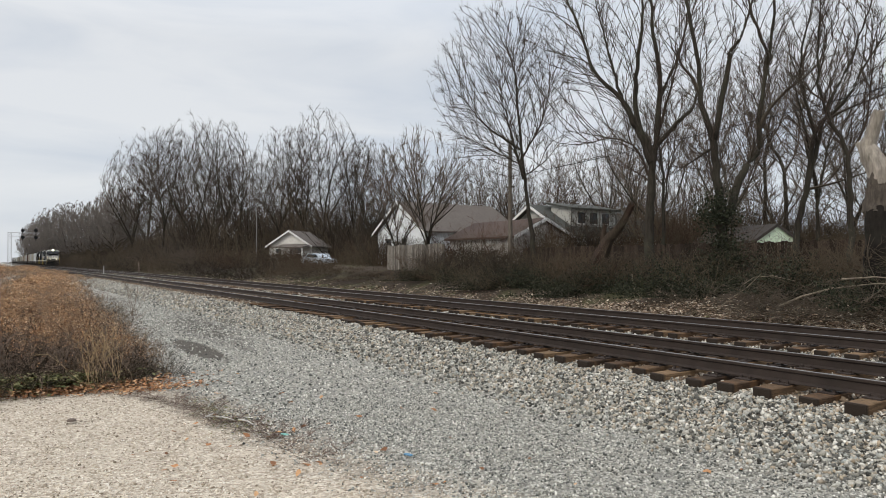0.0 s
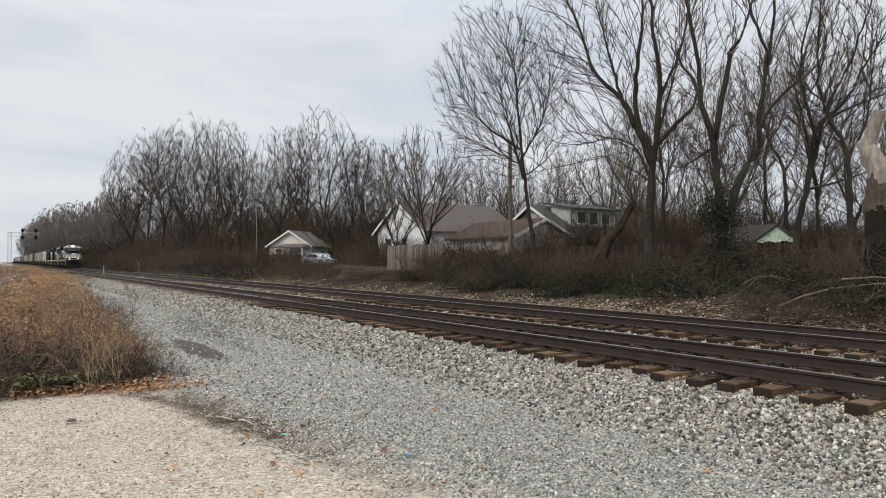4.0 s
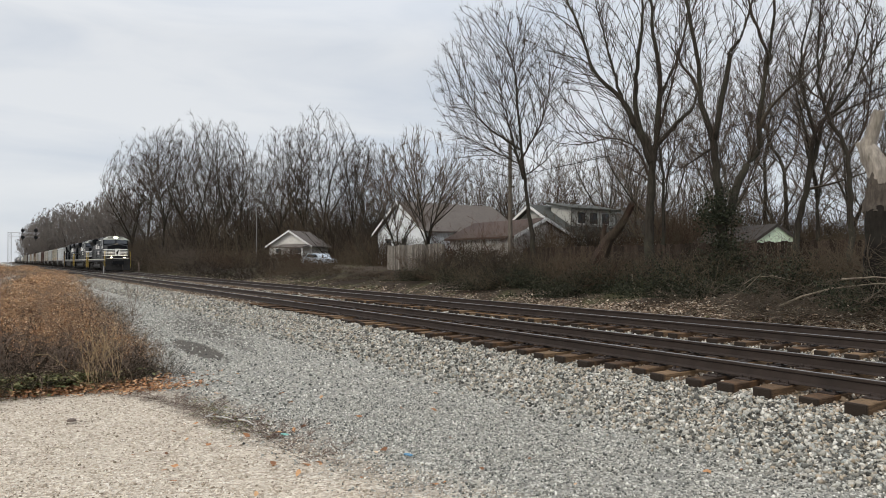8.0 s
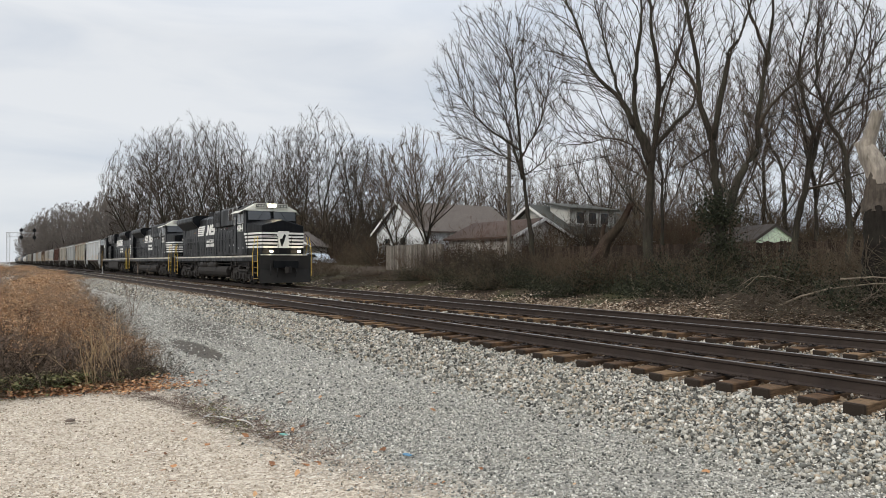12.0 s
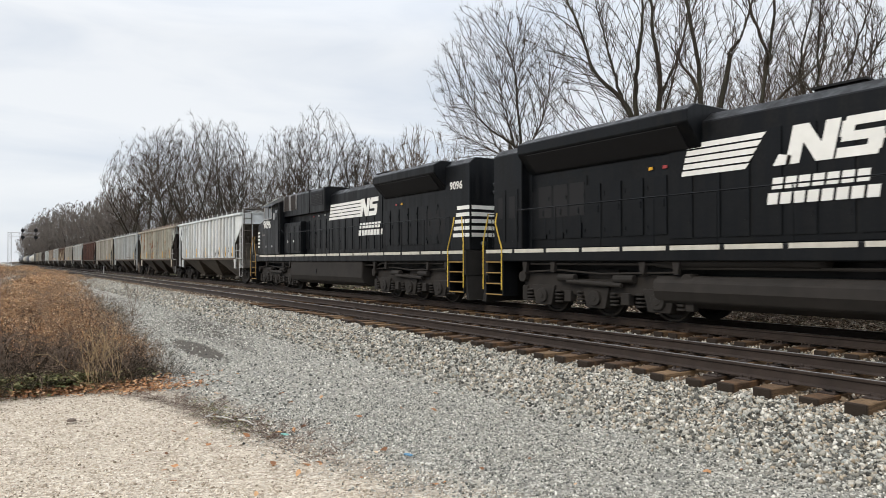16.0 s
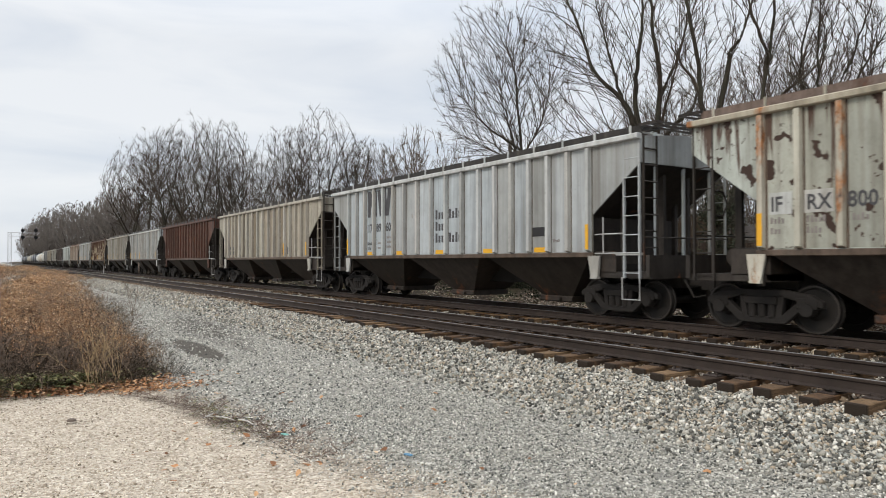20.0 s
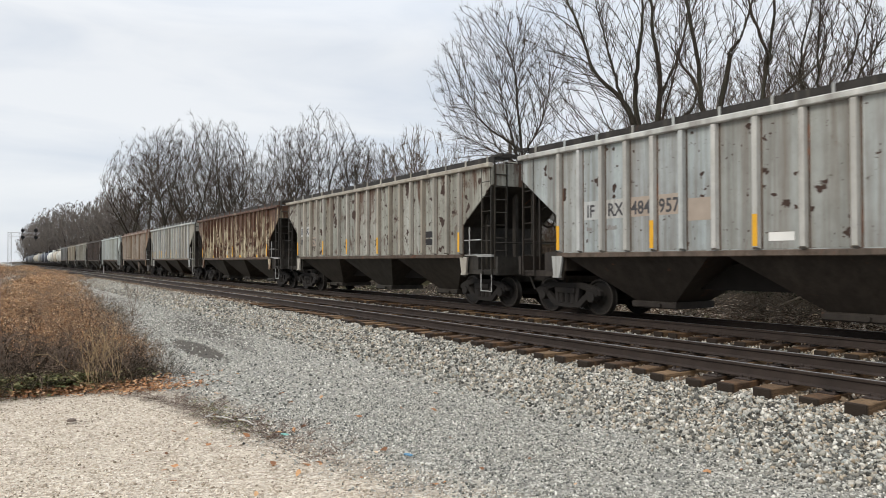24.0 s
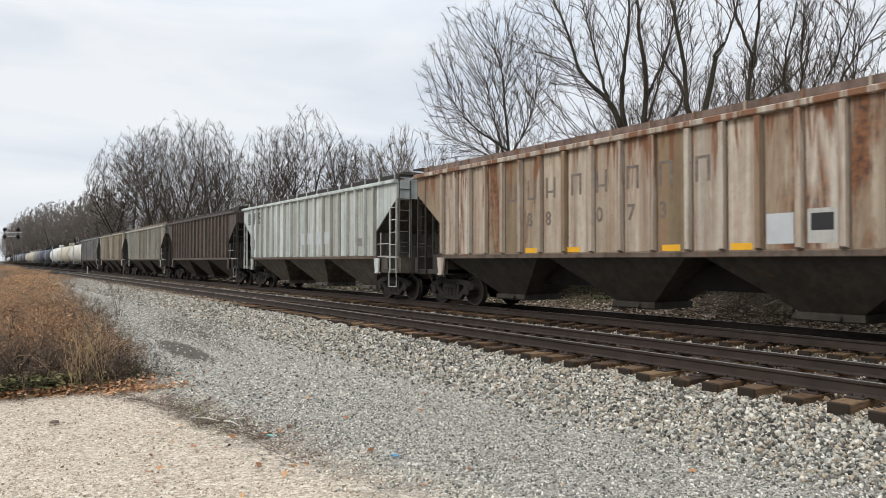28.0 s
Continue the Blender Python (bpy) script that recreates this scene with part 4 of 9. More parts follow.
P_REDBROWN = weathered("dark_red_brown_paint", (0.111, 0.0481, 0.0333), 0.35, 0.6, grime=(0.06, 0.04, 0.03))
P_GREY = weathered("dull_grey_paint", (0.244, 0.252, 0.259), 0.22, 0.6)
P_PATCH = weathered("peeling_grey_paint", (0.33, 0.335, 0.305), 0.46, 0.75, (0.07, 0.034, 0.02), grime=(0.13, 0.11, 0.09), spots=0.8, dirty=0.4, top=0.45, panel=0.45, blotch=(1.2, 1.2, 0.7))
P_RUST = weathered("heavily_rusted_cream_paint", (0.56, 0.49, 0.36), 0.76, 0.45, (0.075, 0.033, 0.018), dirty=0.5, top=1.45, panel=0.35, blotch=(1.5, 1.5, 0.95))
P_CREAM = weathered("cream_grey_paint", (0.375, 0.37, 0.335), 0.10, 0.85, grime=(0.15, 0.128, 0.10), dirty=0.4, panel=0.34)
P_PINK = weathered("rust_washed_pinkish_paint", (0.48, 0.43, 0.375), 0.46, 0.95, (0.14, 0.060, 0.027), grime=(0.20, 0.115, 0.07), dirty=0.4, top=0.45, panel=0.62, blotch=(1.1, 1.1, 0.12))
P_BROWN = weathered("dark_brown_paint", (0.0962, 0.074, 0.0666), 0.3, 0.7, grime=(0.05, 0.045, 0.04))
# grimy bay paints, darkened further to paint in the shade beneath the cars
U_GREY = weathered("grey_grimy_shaded_bay_paint", (0.13, 0.115, 0.10), 0.2, 0.7, grime=(0.03, 0.027, 0.024))
U_DARK = weathered("dark_grimy_shaded_bay_paint", (0.05, 0.044, 0.038), 0.2, 0.6, grime=(0.018, 0.017, 0.016))
U_BROWN = weathered("brown_grimy_shaded_bay_paint", (0.042, 0.034, 0.029), 0.3, 0.6, grime=(0.022, 0.018, 0.016))
FADED = plain("faded_grey_lettering", (0.15, 0.125, 0.11), 0.8, vary=0.5, scale=5)
WALK_RUST = weathered("rusty_walkway_grating", (0.17, 0.12, 0.10), 0.4, 0.5, (0.08, 0.038, 0.022))
WALK_GREY = weathered("dark_walkway_grating", (0.030, 0.027, 0.025), 0.25, 0.4)
P_TANRIB = weathered("worn_pale_rib_paint", (0.44, 0.42, 0.38), 0.12, 0.5, grime=(0.15, 0.12, 0.095), dirty=0.4)
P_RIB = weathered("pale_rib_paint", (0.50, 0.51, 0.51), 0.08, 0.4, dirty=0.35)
P_PANEL = weathered("stained_light_grey_paint", (0.37, 0.40, 0.41), 0.2, 0.8, grime=(0.13, 0.10, 0.075), spots=0.25, dirty=0.3)
SEAM = weathered("rusty_seam", (0.13, 0.095, 0.075), 0.4, 0.6)
# seam grime, darkened to draw the ribs' shadow lines
SEAM_PALE = weathered("grimy_seam_rib_shadow", (0.15, 0.138, 0.12), 0.25, 0.7, grime=(0.06, 0.052, 0.045))
P_RUSTRIB = weathered("rust_tinted_rib_paint", (0.50, 0.47, 0.40), 0.46, 0.5, (0.28, 0.125, 0.05), grime=(0.15, 0.12, 0.095), dirty=0.4)
SLATE = plain("painted_out_patch", (0.42, 0.45, 0.47), 0.7, vary=0.15)
BUFF = plain("tan_painted_out_patch", (0.34, 0.285, 0.235), 0.7, vary=0.2)
BLACKBOX = plain("black_stencil_box", (0.02, 0.02, 0.022), 0.7)

hopper_car(1, P_WHITE, U_GREY, "clean white covered hopper car with dark striped emblem", 18,
           (("striped", -7.5, 3.3, 0.55, 1.9, INK), ("word", -7.0, 2.85, 2, 0.24, INK_PALE), ("word", -7.0, 2.5, 2, 0.26, INK_PALE), ("word", -6.4, 2.5, 2, 0.26, INK_PALE), ("bar", 4.62, 5.0, 1.72, 1.95, INK), ("word", 5.3, 2.1, 5, 0.12, INK_PALE), ("word", 5.3, 1.95, 5, 0.12, INK_PALE), ("word", 6.0, 1.68, 3, 0.2, INK_PALE), ("patch", 4.58, 5.04, 1.98, 2.3, SLATE), ("scrawl", 2.35, 1.72, 1.2, 0.42, INK), ("yellow", (-5.16, -2.18, 0.43, 3.68, 5.16, 6.58))), rib_paint=P_WHITE)
hopper_car(2, P_SPOT, U_BROWN, "greyish white covered hopper car spotted with rust", 18,
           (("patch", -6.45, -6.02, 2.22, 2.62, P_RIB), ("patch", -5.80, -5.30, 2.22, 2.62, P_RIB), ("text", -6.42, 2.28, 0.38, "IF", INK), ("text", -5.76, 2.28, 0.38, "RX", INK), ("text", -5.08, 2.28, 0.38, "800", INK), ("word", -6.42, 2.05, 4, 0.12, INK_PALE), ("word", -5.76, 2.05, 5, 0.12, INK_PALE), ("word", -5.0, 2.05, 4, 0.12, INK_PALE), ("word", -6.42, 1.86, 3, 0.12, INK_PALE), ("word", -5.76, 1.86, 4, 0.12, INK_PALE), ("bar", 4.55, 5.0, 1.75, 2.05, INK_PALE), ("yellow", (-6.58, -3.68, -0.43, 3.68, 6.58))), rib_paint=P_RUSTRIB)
hopper_car(3, P_PALE, U_BROWN, "pale grey covered hopper car with tall dark emblem", 18,
           (("slant", -4.98, 3.04, 0.98, 1.85, INK), ("text", -5.0, 2.47, 0.44, "17", INK), ("text", -4.29, 2.47, 0.44, "89", INK), ("text", -3.56, 2.47, 0.44, "60", INK), ("word", -5.0, 1.98, 5, 0.12, INK), ("word", -5.0, 1.80, 4, 0.12, INK), ("bar", -4.2, -3.95, 2.02, 2.07, INK_PALE), ("bar", -4.2, -3.95, 1.84, 1.89, INK_PALE), ("word", -3.5, 2.2, 6, 0.10, INK_PALE), ("word", -3.5, 2.03, 6, 0.10, INK_PALE), ("word", -3.5, 1.86, 6, 0.10, INK_PALE),
            ("word", -0.22, 2.72, 3, 0.30, INK), ("word", 0.56, 2.72, 4, 0.30, INK), ("word", -0.22, 2.35, 3, 0.30, INK), ("word", -0.22, 1.97, 3, 0.30, INK), ("word", 0.56, 1.97, 4, 0.30, INK),
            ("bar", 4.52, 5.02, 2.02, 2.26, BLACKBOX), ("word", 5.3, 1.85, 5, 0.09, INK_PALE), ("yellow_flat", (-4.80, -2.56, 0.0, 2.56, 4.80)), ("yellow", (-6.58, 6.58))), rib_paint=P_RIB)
hopper_car(4, P_TAN, U_BROWN, "tan covered hopper car with dark rain streaks", 18,
           (("bar", 3.20, 3.58, 1.72, 2.05, INK), ("bar", 3.96, 4.32, 1.72, 2.05, INK), ("word", -5.8, 2.05, 2, 0.2, INK), ("word", -5.08, 2.05, 2, 0.2, INK), ("word", -5.8, 1.75, 2, 0.22, INK), ("word", -5.08, 1.75, 2, 0.22, INK), ("yellow", (3.68, 6.58))), rib_paint=P_TANRIB)
hopper_car(5, P_REDBROWN, U_BROWN, "dark red-brown rusty covered hopper car", 18, (("patch", -6.4, -5.98, 1.9, 2.75, SLATE), ("patch", -5.78, -5.26, 1.9, 2.4, SLATE)))
hopper_car(6, P_PANEL, U_BROWN, "light grey covered hopper car with painted-out patches", 18,
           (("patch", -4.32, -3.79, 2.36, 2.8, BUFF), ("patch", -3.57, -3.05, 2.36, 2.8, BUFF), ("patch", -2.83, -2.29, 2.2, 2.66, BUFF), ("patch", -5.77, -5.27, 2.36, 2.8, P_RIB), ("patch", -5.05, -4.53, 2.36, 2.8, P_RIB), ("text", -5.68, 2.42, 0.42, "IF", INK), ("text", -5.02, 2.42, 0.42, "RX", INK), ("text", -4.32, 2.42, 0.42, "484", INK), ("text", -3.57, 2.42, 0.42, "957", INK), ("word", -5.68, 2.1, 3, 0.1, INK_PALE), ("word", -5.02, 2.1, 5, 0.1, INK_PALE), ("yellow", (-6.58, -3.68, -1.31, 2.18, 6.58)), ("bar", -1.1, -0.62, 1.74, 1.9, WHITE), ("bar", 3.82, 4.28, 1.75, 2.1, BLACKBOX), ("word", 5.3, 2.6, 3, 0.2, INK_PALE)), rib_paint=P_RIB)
hopper_car(7, P_PATCH, U_DARK, "peeling pale grey covered hopper car with rust patches", 18,
           (("patch", -6.45, -6.02, 2.5, 2.95, P_RIB), ("patch", -5.75, -5.28, 2.5, 2.95, P_RIB), ("patch", -5.04, -4.54, 2.06, 2.45, BUFF), ("text", -6.4, 2.6, 0.38, "IF", INK), ("text", -5.74, 2.6, 0.38, "RX", INK), ("text", -6.4, 2.12, 0.38, "89", INK), ("text", -5.0, 2.12, 0.38, "77", INK), ("yellow", (-6.58, -3.68, -1.31, 1.31, 6.58)), ("bar", 4.55, 4.95, 1.9, 2.1, BLACKBOX), ("bar", 4.55, 4.95, 2.15, 2.35, BLACKBOX)), rib_paint=P_TANRIB)
hopper_car(8, P_RUST, U_DARK, "heavily rusted cream covered hopper car", 18, (("yellow_flat", (-4.05, -0.88, 1.74, 4.80)), ("yellow", (-6.58, 0.43, 6.58)), ("patch", -1.08, -0.68, 1.76, 2.0, P_RIB)))
hopper_car(9, P_CREAM, U_BROWN, "cream-grey covered hopper car with tall dark emblem", 15,
           (("slant", -5.3, 3.0, 1.0, 1.85, INK), ("text", -5.3, 2.4, 0.44, "17", INK), ("text", -4.5, 2.4, 0.44, "86", INK), ("text", -3.6, 2.4, 0.44, "25", INK), ("word", 0.34, 2.62, 3, 0.32, INK), ("word", 1.16, 2.62, 4, 0.28, INK), ("word", 0.34, 2.22, 3, 0.32, INK), ("word", 0.34, 1.82, 3, 0.32, INK), ("word", 1.16, 1.82, 4, 0.28, INK),
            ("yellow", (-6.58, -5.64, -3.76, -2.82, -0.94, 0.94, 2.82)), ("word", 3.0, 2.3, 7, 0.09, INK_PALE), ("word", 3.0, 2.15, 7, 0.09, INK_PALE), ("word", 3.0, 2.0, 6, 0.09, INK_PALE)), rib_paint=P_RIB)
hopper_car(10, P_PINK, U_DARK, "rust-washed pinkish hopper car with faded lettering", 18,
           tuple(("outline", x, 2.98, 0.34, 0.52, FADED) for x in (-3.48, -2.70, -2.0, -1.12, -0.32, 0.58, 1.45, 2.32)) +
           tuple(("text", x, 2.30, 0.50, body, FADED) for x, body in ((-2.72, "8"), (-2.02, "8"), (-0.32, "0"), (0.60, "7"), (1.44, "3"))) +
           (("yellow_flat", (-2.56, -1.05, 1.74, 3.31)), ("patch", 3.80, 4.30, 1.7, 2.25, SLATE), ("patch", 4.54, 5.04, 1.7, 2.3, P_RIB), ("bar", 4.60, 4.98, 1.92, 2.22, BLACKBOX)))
hopper_car(11, P_PALE2, U_GREY, "greenish white covered hopper car with striped emblem", 18,
           (("striped", -7.4, 3.3, 0.6, 1.9, INK), ("bar", -7.0, -6.8, 2.2, 2.9, INK_PALE), ("bar", -6.5, -6.3, 2.0, 2.5, INK_PALE), ("bar", -0.2, 3.0, 2.1, 2.6, SLATE), ("bar", 5.2, 5.6, 1.95, 2.25, INK_PALE)))
hopper_car(12, P_BROWN, U_DARK, "dark brown covered hopper car", 18)
hopper_car(13, P_CREAM, U_DARK, "white covered hopper car with rust-stained ends", 18, (("striped", -7.4, 3.3, 0.6, 1.6, INK),))
hopper_car(14, P_TAN, U_DARK, "tan-white covered hopper car", 18, (("striped", -7.4, 3.3, 0.5, 1.4, INK),))
hopper_car(15, P_GREY, U_DARK, "dull grey covered hopper car", 18)


def tank_car(n, paint, label, r=1.5, domed=False):
    car = thing("tank_car", label, "tank car", "cars of the freight train")
    seg = [(-7.7, 0.35), (-7.62, 0.9), (-7.4, 1.25), (-7.0, r), (7.0, r), (7.4, 1.25), (7.62, 0.9), (7.7, 0.35)]
    part("tank", once("tank/%g" % r, lambda: Shape().tube([(x, 0, 2.55) for x, q in seg], [q for x, q in seg], 28), smooth=0.7), paint, car)
    part("sill", once("tank_sill", lambda: Shape().box(-8.3, 8.3, -0.28, 0.28, 0.85, 1.15).box(-8.3, -6.4, -1.4, 1.4, 1.1, 1.18).box(6.4, 8.3, -1.4, 1.4, 1.1, 1.18)), CAR_UNDER, car, "centre sill with end platforms")
    part("top_platform", once("top_platform", lambda: grating(-1.3, 1.3, -1.1, 1.1, 4.2, 0.4).tube([(-1.3, -1.1, 4.2), (-1.3, -1.1, 4.95), (1.3, -1.1, 4.95), (1.3, -1.1, 4.2)], 0.025, 5).tube([(-1.3, 1.1, 4.2), (-1.3, 1.1, 4.95), (1.3, 1.1, 4.95), (1.3, 1.1, 4.2)], 0.025, 5)), STEEL if domed else CAR_UNDER, car, "railed platform over the valves")
    part("valve_dome", once("valve_dome", lambda: Shape().tube([(0, 0, 3.95), (0, 0, 4.45), (0, 0, 4.52)], [0.45, 0.45, 0.3], 16)), paint, car)
    part("side_ladder", once("tank_ladder", lambda: ladder(-0.25, 0.25, -1.58, 1.1, 4.2, 9).box(-0.3, 0.3, -1.6, -0.9, 1.0, 1.06)), STEEL, car)
    for k in (-1, 1):
        part("saddle", once("saddle", lambda: Shape().prism_x([(-1.35, 1.95), (-0.9, 1.1), (0.9, 1.1), (1.35, 1.95), (0.9, 1.4), (-0.9, 1.4)], 6.1, 6.8)), CAR_UNDER, car, at=pose(0, 0, 0, 0, 0, 0 if k > 0 else 180))
        part("coupler", once("coupler", coupler_shape), CAR_UNDER, car, at=pose(0, 0, 0, 0, 0, 0 if k > 0 else 180))
        freight_truck(car, k * 6.7)
    TRAIN.append((car, 26.45 - 17.53 * n + HALF, False))
    return car


T_WHITE = weathered("white_tank_paint", (0.70, 0.71, 0.70), 0.05, 0.3)
T_BEIGE = weathered("beige_tank_paint", (0.50, 0.46, 0.38), 0.08, 0.4)
T_BLACK = weathered("blue_black_tank_paint", (0.045, 0.055, 0.085), 0.1, 0.4)
T_GREY = weathered("grey_tank_paint", (0.25, 0.26, 0.27), 0.1, 0.4)
for n, paint, words in ((16, T_WHITE, "white tank car with railed top platform"), (17, T_BEIGE, "beige tank car in the long train"), (18, T_WHITE, "white tank car far along the train"), (19, T_BLACK, "dark blue-black tank car in the train"),
                        (20, T_BLACK, "dark blue-black tank car in the train"), (21, T_GREY, "plain grey tank car in the train"), (22, T_BEIGE, "beige tank car in the long train"), (23, T_BEIGE, "beige tank car in the long train"), (24, T_BLACK, "grimy black tank car in the train"),
                        (25, T_BLACK, "grimy black tank car in the train"), (26, T_GREY, "plain grey tank car in the train"), (27, T_BLACK, "grimy black tank car in the train"), (28, T_BLACK, "grimy black tank car in the train")):
    tank_car(n, paint, words, domed=n == 16)


# ---- locomotives ----
def loco_side_frame():
    s = Shape()
    s.prism_y([(-2.75, 0.60), (-2.7, 1.02), (-1.35, 1.06), (-0.95, 0.92), (0.95, 0.92), (1.35, 1.06), (2.7, 1.02), (2.75, 0.60), (2.3, 0.55), (1.5, 0.62), (0.6, 0.50), (-0.6, 0.50), (-1.5, 0.62), (-2.3, 0.55)], -0.10, 0.08)
    for x in (-1.88, 0.0, 1.88):
        s.prism_y([(x - 0.44, 0.74), (x + 0.44, 0.74), (x + 0.30, 0.22), (x - 0.30, 0.22)], -0.17, 0.05)
        s.wheel(x, -0.24, 0.0, 0.47, 0.19, 16)
        s.wheel(x, -0.26, -0.2, 0.47, 0.08, 10)
        for k in (-0.55, 0.55):
            for q in range(4):
                s.tube([(x + k, -0.09, 0.30 + q * 0.09), (x + k, -0.09, 0.35 + q * 0.09)], 0.12, 8)
    for x in (-0.94, 0.94):
        s.box(x - 0.12, x + 0.12, -0.2, 0.0, 0.34, 0.62)
        s.tube([(x - 0.3, -0.2, 0.95), (x + 0.3, -0.2, 0.95)], 0.10, 10)
    for x in (-2.65, 2.65):
        s.wheel(x, -0.25, 0.1, 0.95, 0.15, 12)
        s.box(x - 0.1, x + 0.1, -0.15, 0.05, 0.3, 0.7)
    s.tube([(-2.4, -0.2, 1.08), (-1.2, -0.2, 1.14), (0.2, -0.2, 1.06), (2.4, -0.2, 1.12)], 0.03, 6)
    return s.tube([(-0.9, -0.24, 0.86), (0.9, -0.24, 0.80)], 0.06, 8)


def loco_truck(loco, x):
    t = part("truck", once("truck_frame", lambda: Shape().box(-2.3, 2.3, -0.5, 0.5, 0.55, 1.0).box(-0.5, 0.5, -1.0, 1.0, 0.7, 1.15)), LOCO_UNDER, loco, "three-axle locomotive truck", at=pose(x, 0, 0))
    for k in (-1, 1):
        part("side_frame", once("loco_side_frame", loco_side_frame, 0.012), LOCO_UNDER, t, "dusty cast side frame", at=pose(0, k * 1.12, 0, 0, 0, 0 if k < 0 else 180))
    for a in (-1.88, 0.0, 1.88):
        wheelset(t, a, 0.533)
    return t


def stripes_across(x, y0, y1, z0, z1, n, tilt=0.0):
    s = Shape()
    for i in range(n):
        a, b = z0 + (z1 - z0) * i / n, z0 + (z1 - z0) * (i + 0.55) / n
        s.add([(x + tilt * a, y0, a), (x + tilt * a, y1, a), (x + tilt * b, y1, b), (x + tilt * b, y0, b), (x + tilt * a - 0.02, y0, a), (x + tilt * a - 0.02, y1, a), (x + tilt * b - 0.02, y1, b), (x + tilt * b - 0.02, y0, b)],
              [(0, 1, 2, 3), (7, 6, 5, 4), (0, 4, 5, 1), (3, 2, 6, 7), (0, 3, 7, 4), (1, 5, 6, 2)])
    return s


def hood_emblem(w, h, split, gap):
    """Thick stripes that run into two bold slanted blocks; gap: the stripes break off in a slant before them."""
    s = Shape()
    lean = 0.22 * h
    un = split * w
    for i in range(5):
        z0 = i * h / 5 + 0.01
        z1 = z0 + h / 5 * 0.74
        e0, e1 = (un - 0.22 * w + 0.022 * w * i, un - 0.22 * w + 0.022 * w * (i + 1)) if gap else (un + lean * z0 / h - 0.005, un + lean * z1 / h - 0.005)
        s.prism_y([(0.25 * lean * i, z0), (e0, z0), (e1, z1), (0.25 * lean * (i + 0.7), z1)], -0.005, 0.002)
    if gap:
        un -= 0.02 * w
        s.prism_y([(un - 0.06 * w, 0.0), (un + 0.02 * w, 0.0), (un + 0.03 * w, 0.22 * h), (un - 0.03 * w, 0.3 * h)], -0.005, 0.002)
    wn = (w - un - lean) * 0.52
    st = 0.30 * wn

    def slab(a, b, z0, z1, y):
        s.prism_y([(un + a + lean * z0, z0 * h), (un + b + lean * z0, z0 * h), (un + b + lean * z1, z1 * h), (un + a + lean * z1, z1 * h)], y, 0.002)
    slab(0.0, st, 0.0, 1.0, -0.005)
    slab(wn - st, wn, 0.0, 1.0, -0.0065)
    s.prism_y([(un + lean, h), (un + lean + st * 1.15, h), (un + wn, 0.0), (un + wn - st * 1.15, 0.0)], -0.008, 0.002)
    a, b = wn * 1.05, wn * 1.92
    slab(a, b - 0.06 * wn, 0.0, 0.25, -0.005)
    slab(a + 0.04 * wn, b - 0.04 * wn, 0.39, 0.62, -0.005)
    slab(a + 0.06 * wn, b, 0.76, 1.0, -0.005)
    slab(a, a + 0.26 * wn, 0.52, 0.90, -0.0065)
    slab(b - 0.30 * wn, b - 0.02 * wn, 0.12, 0.52, -0.0065)
    return s


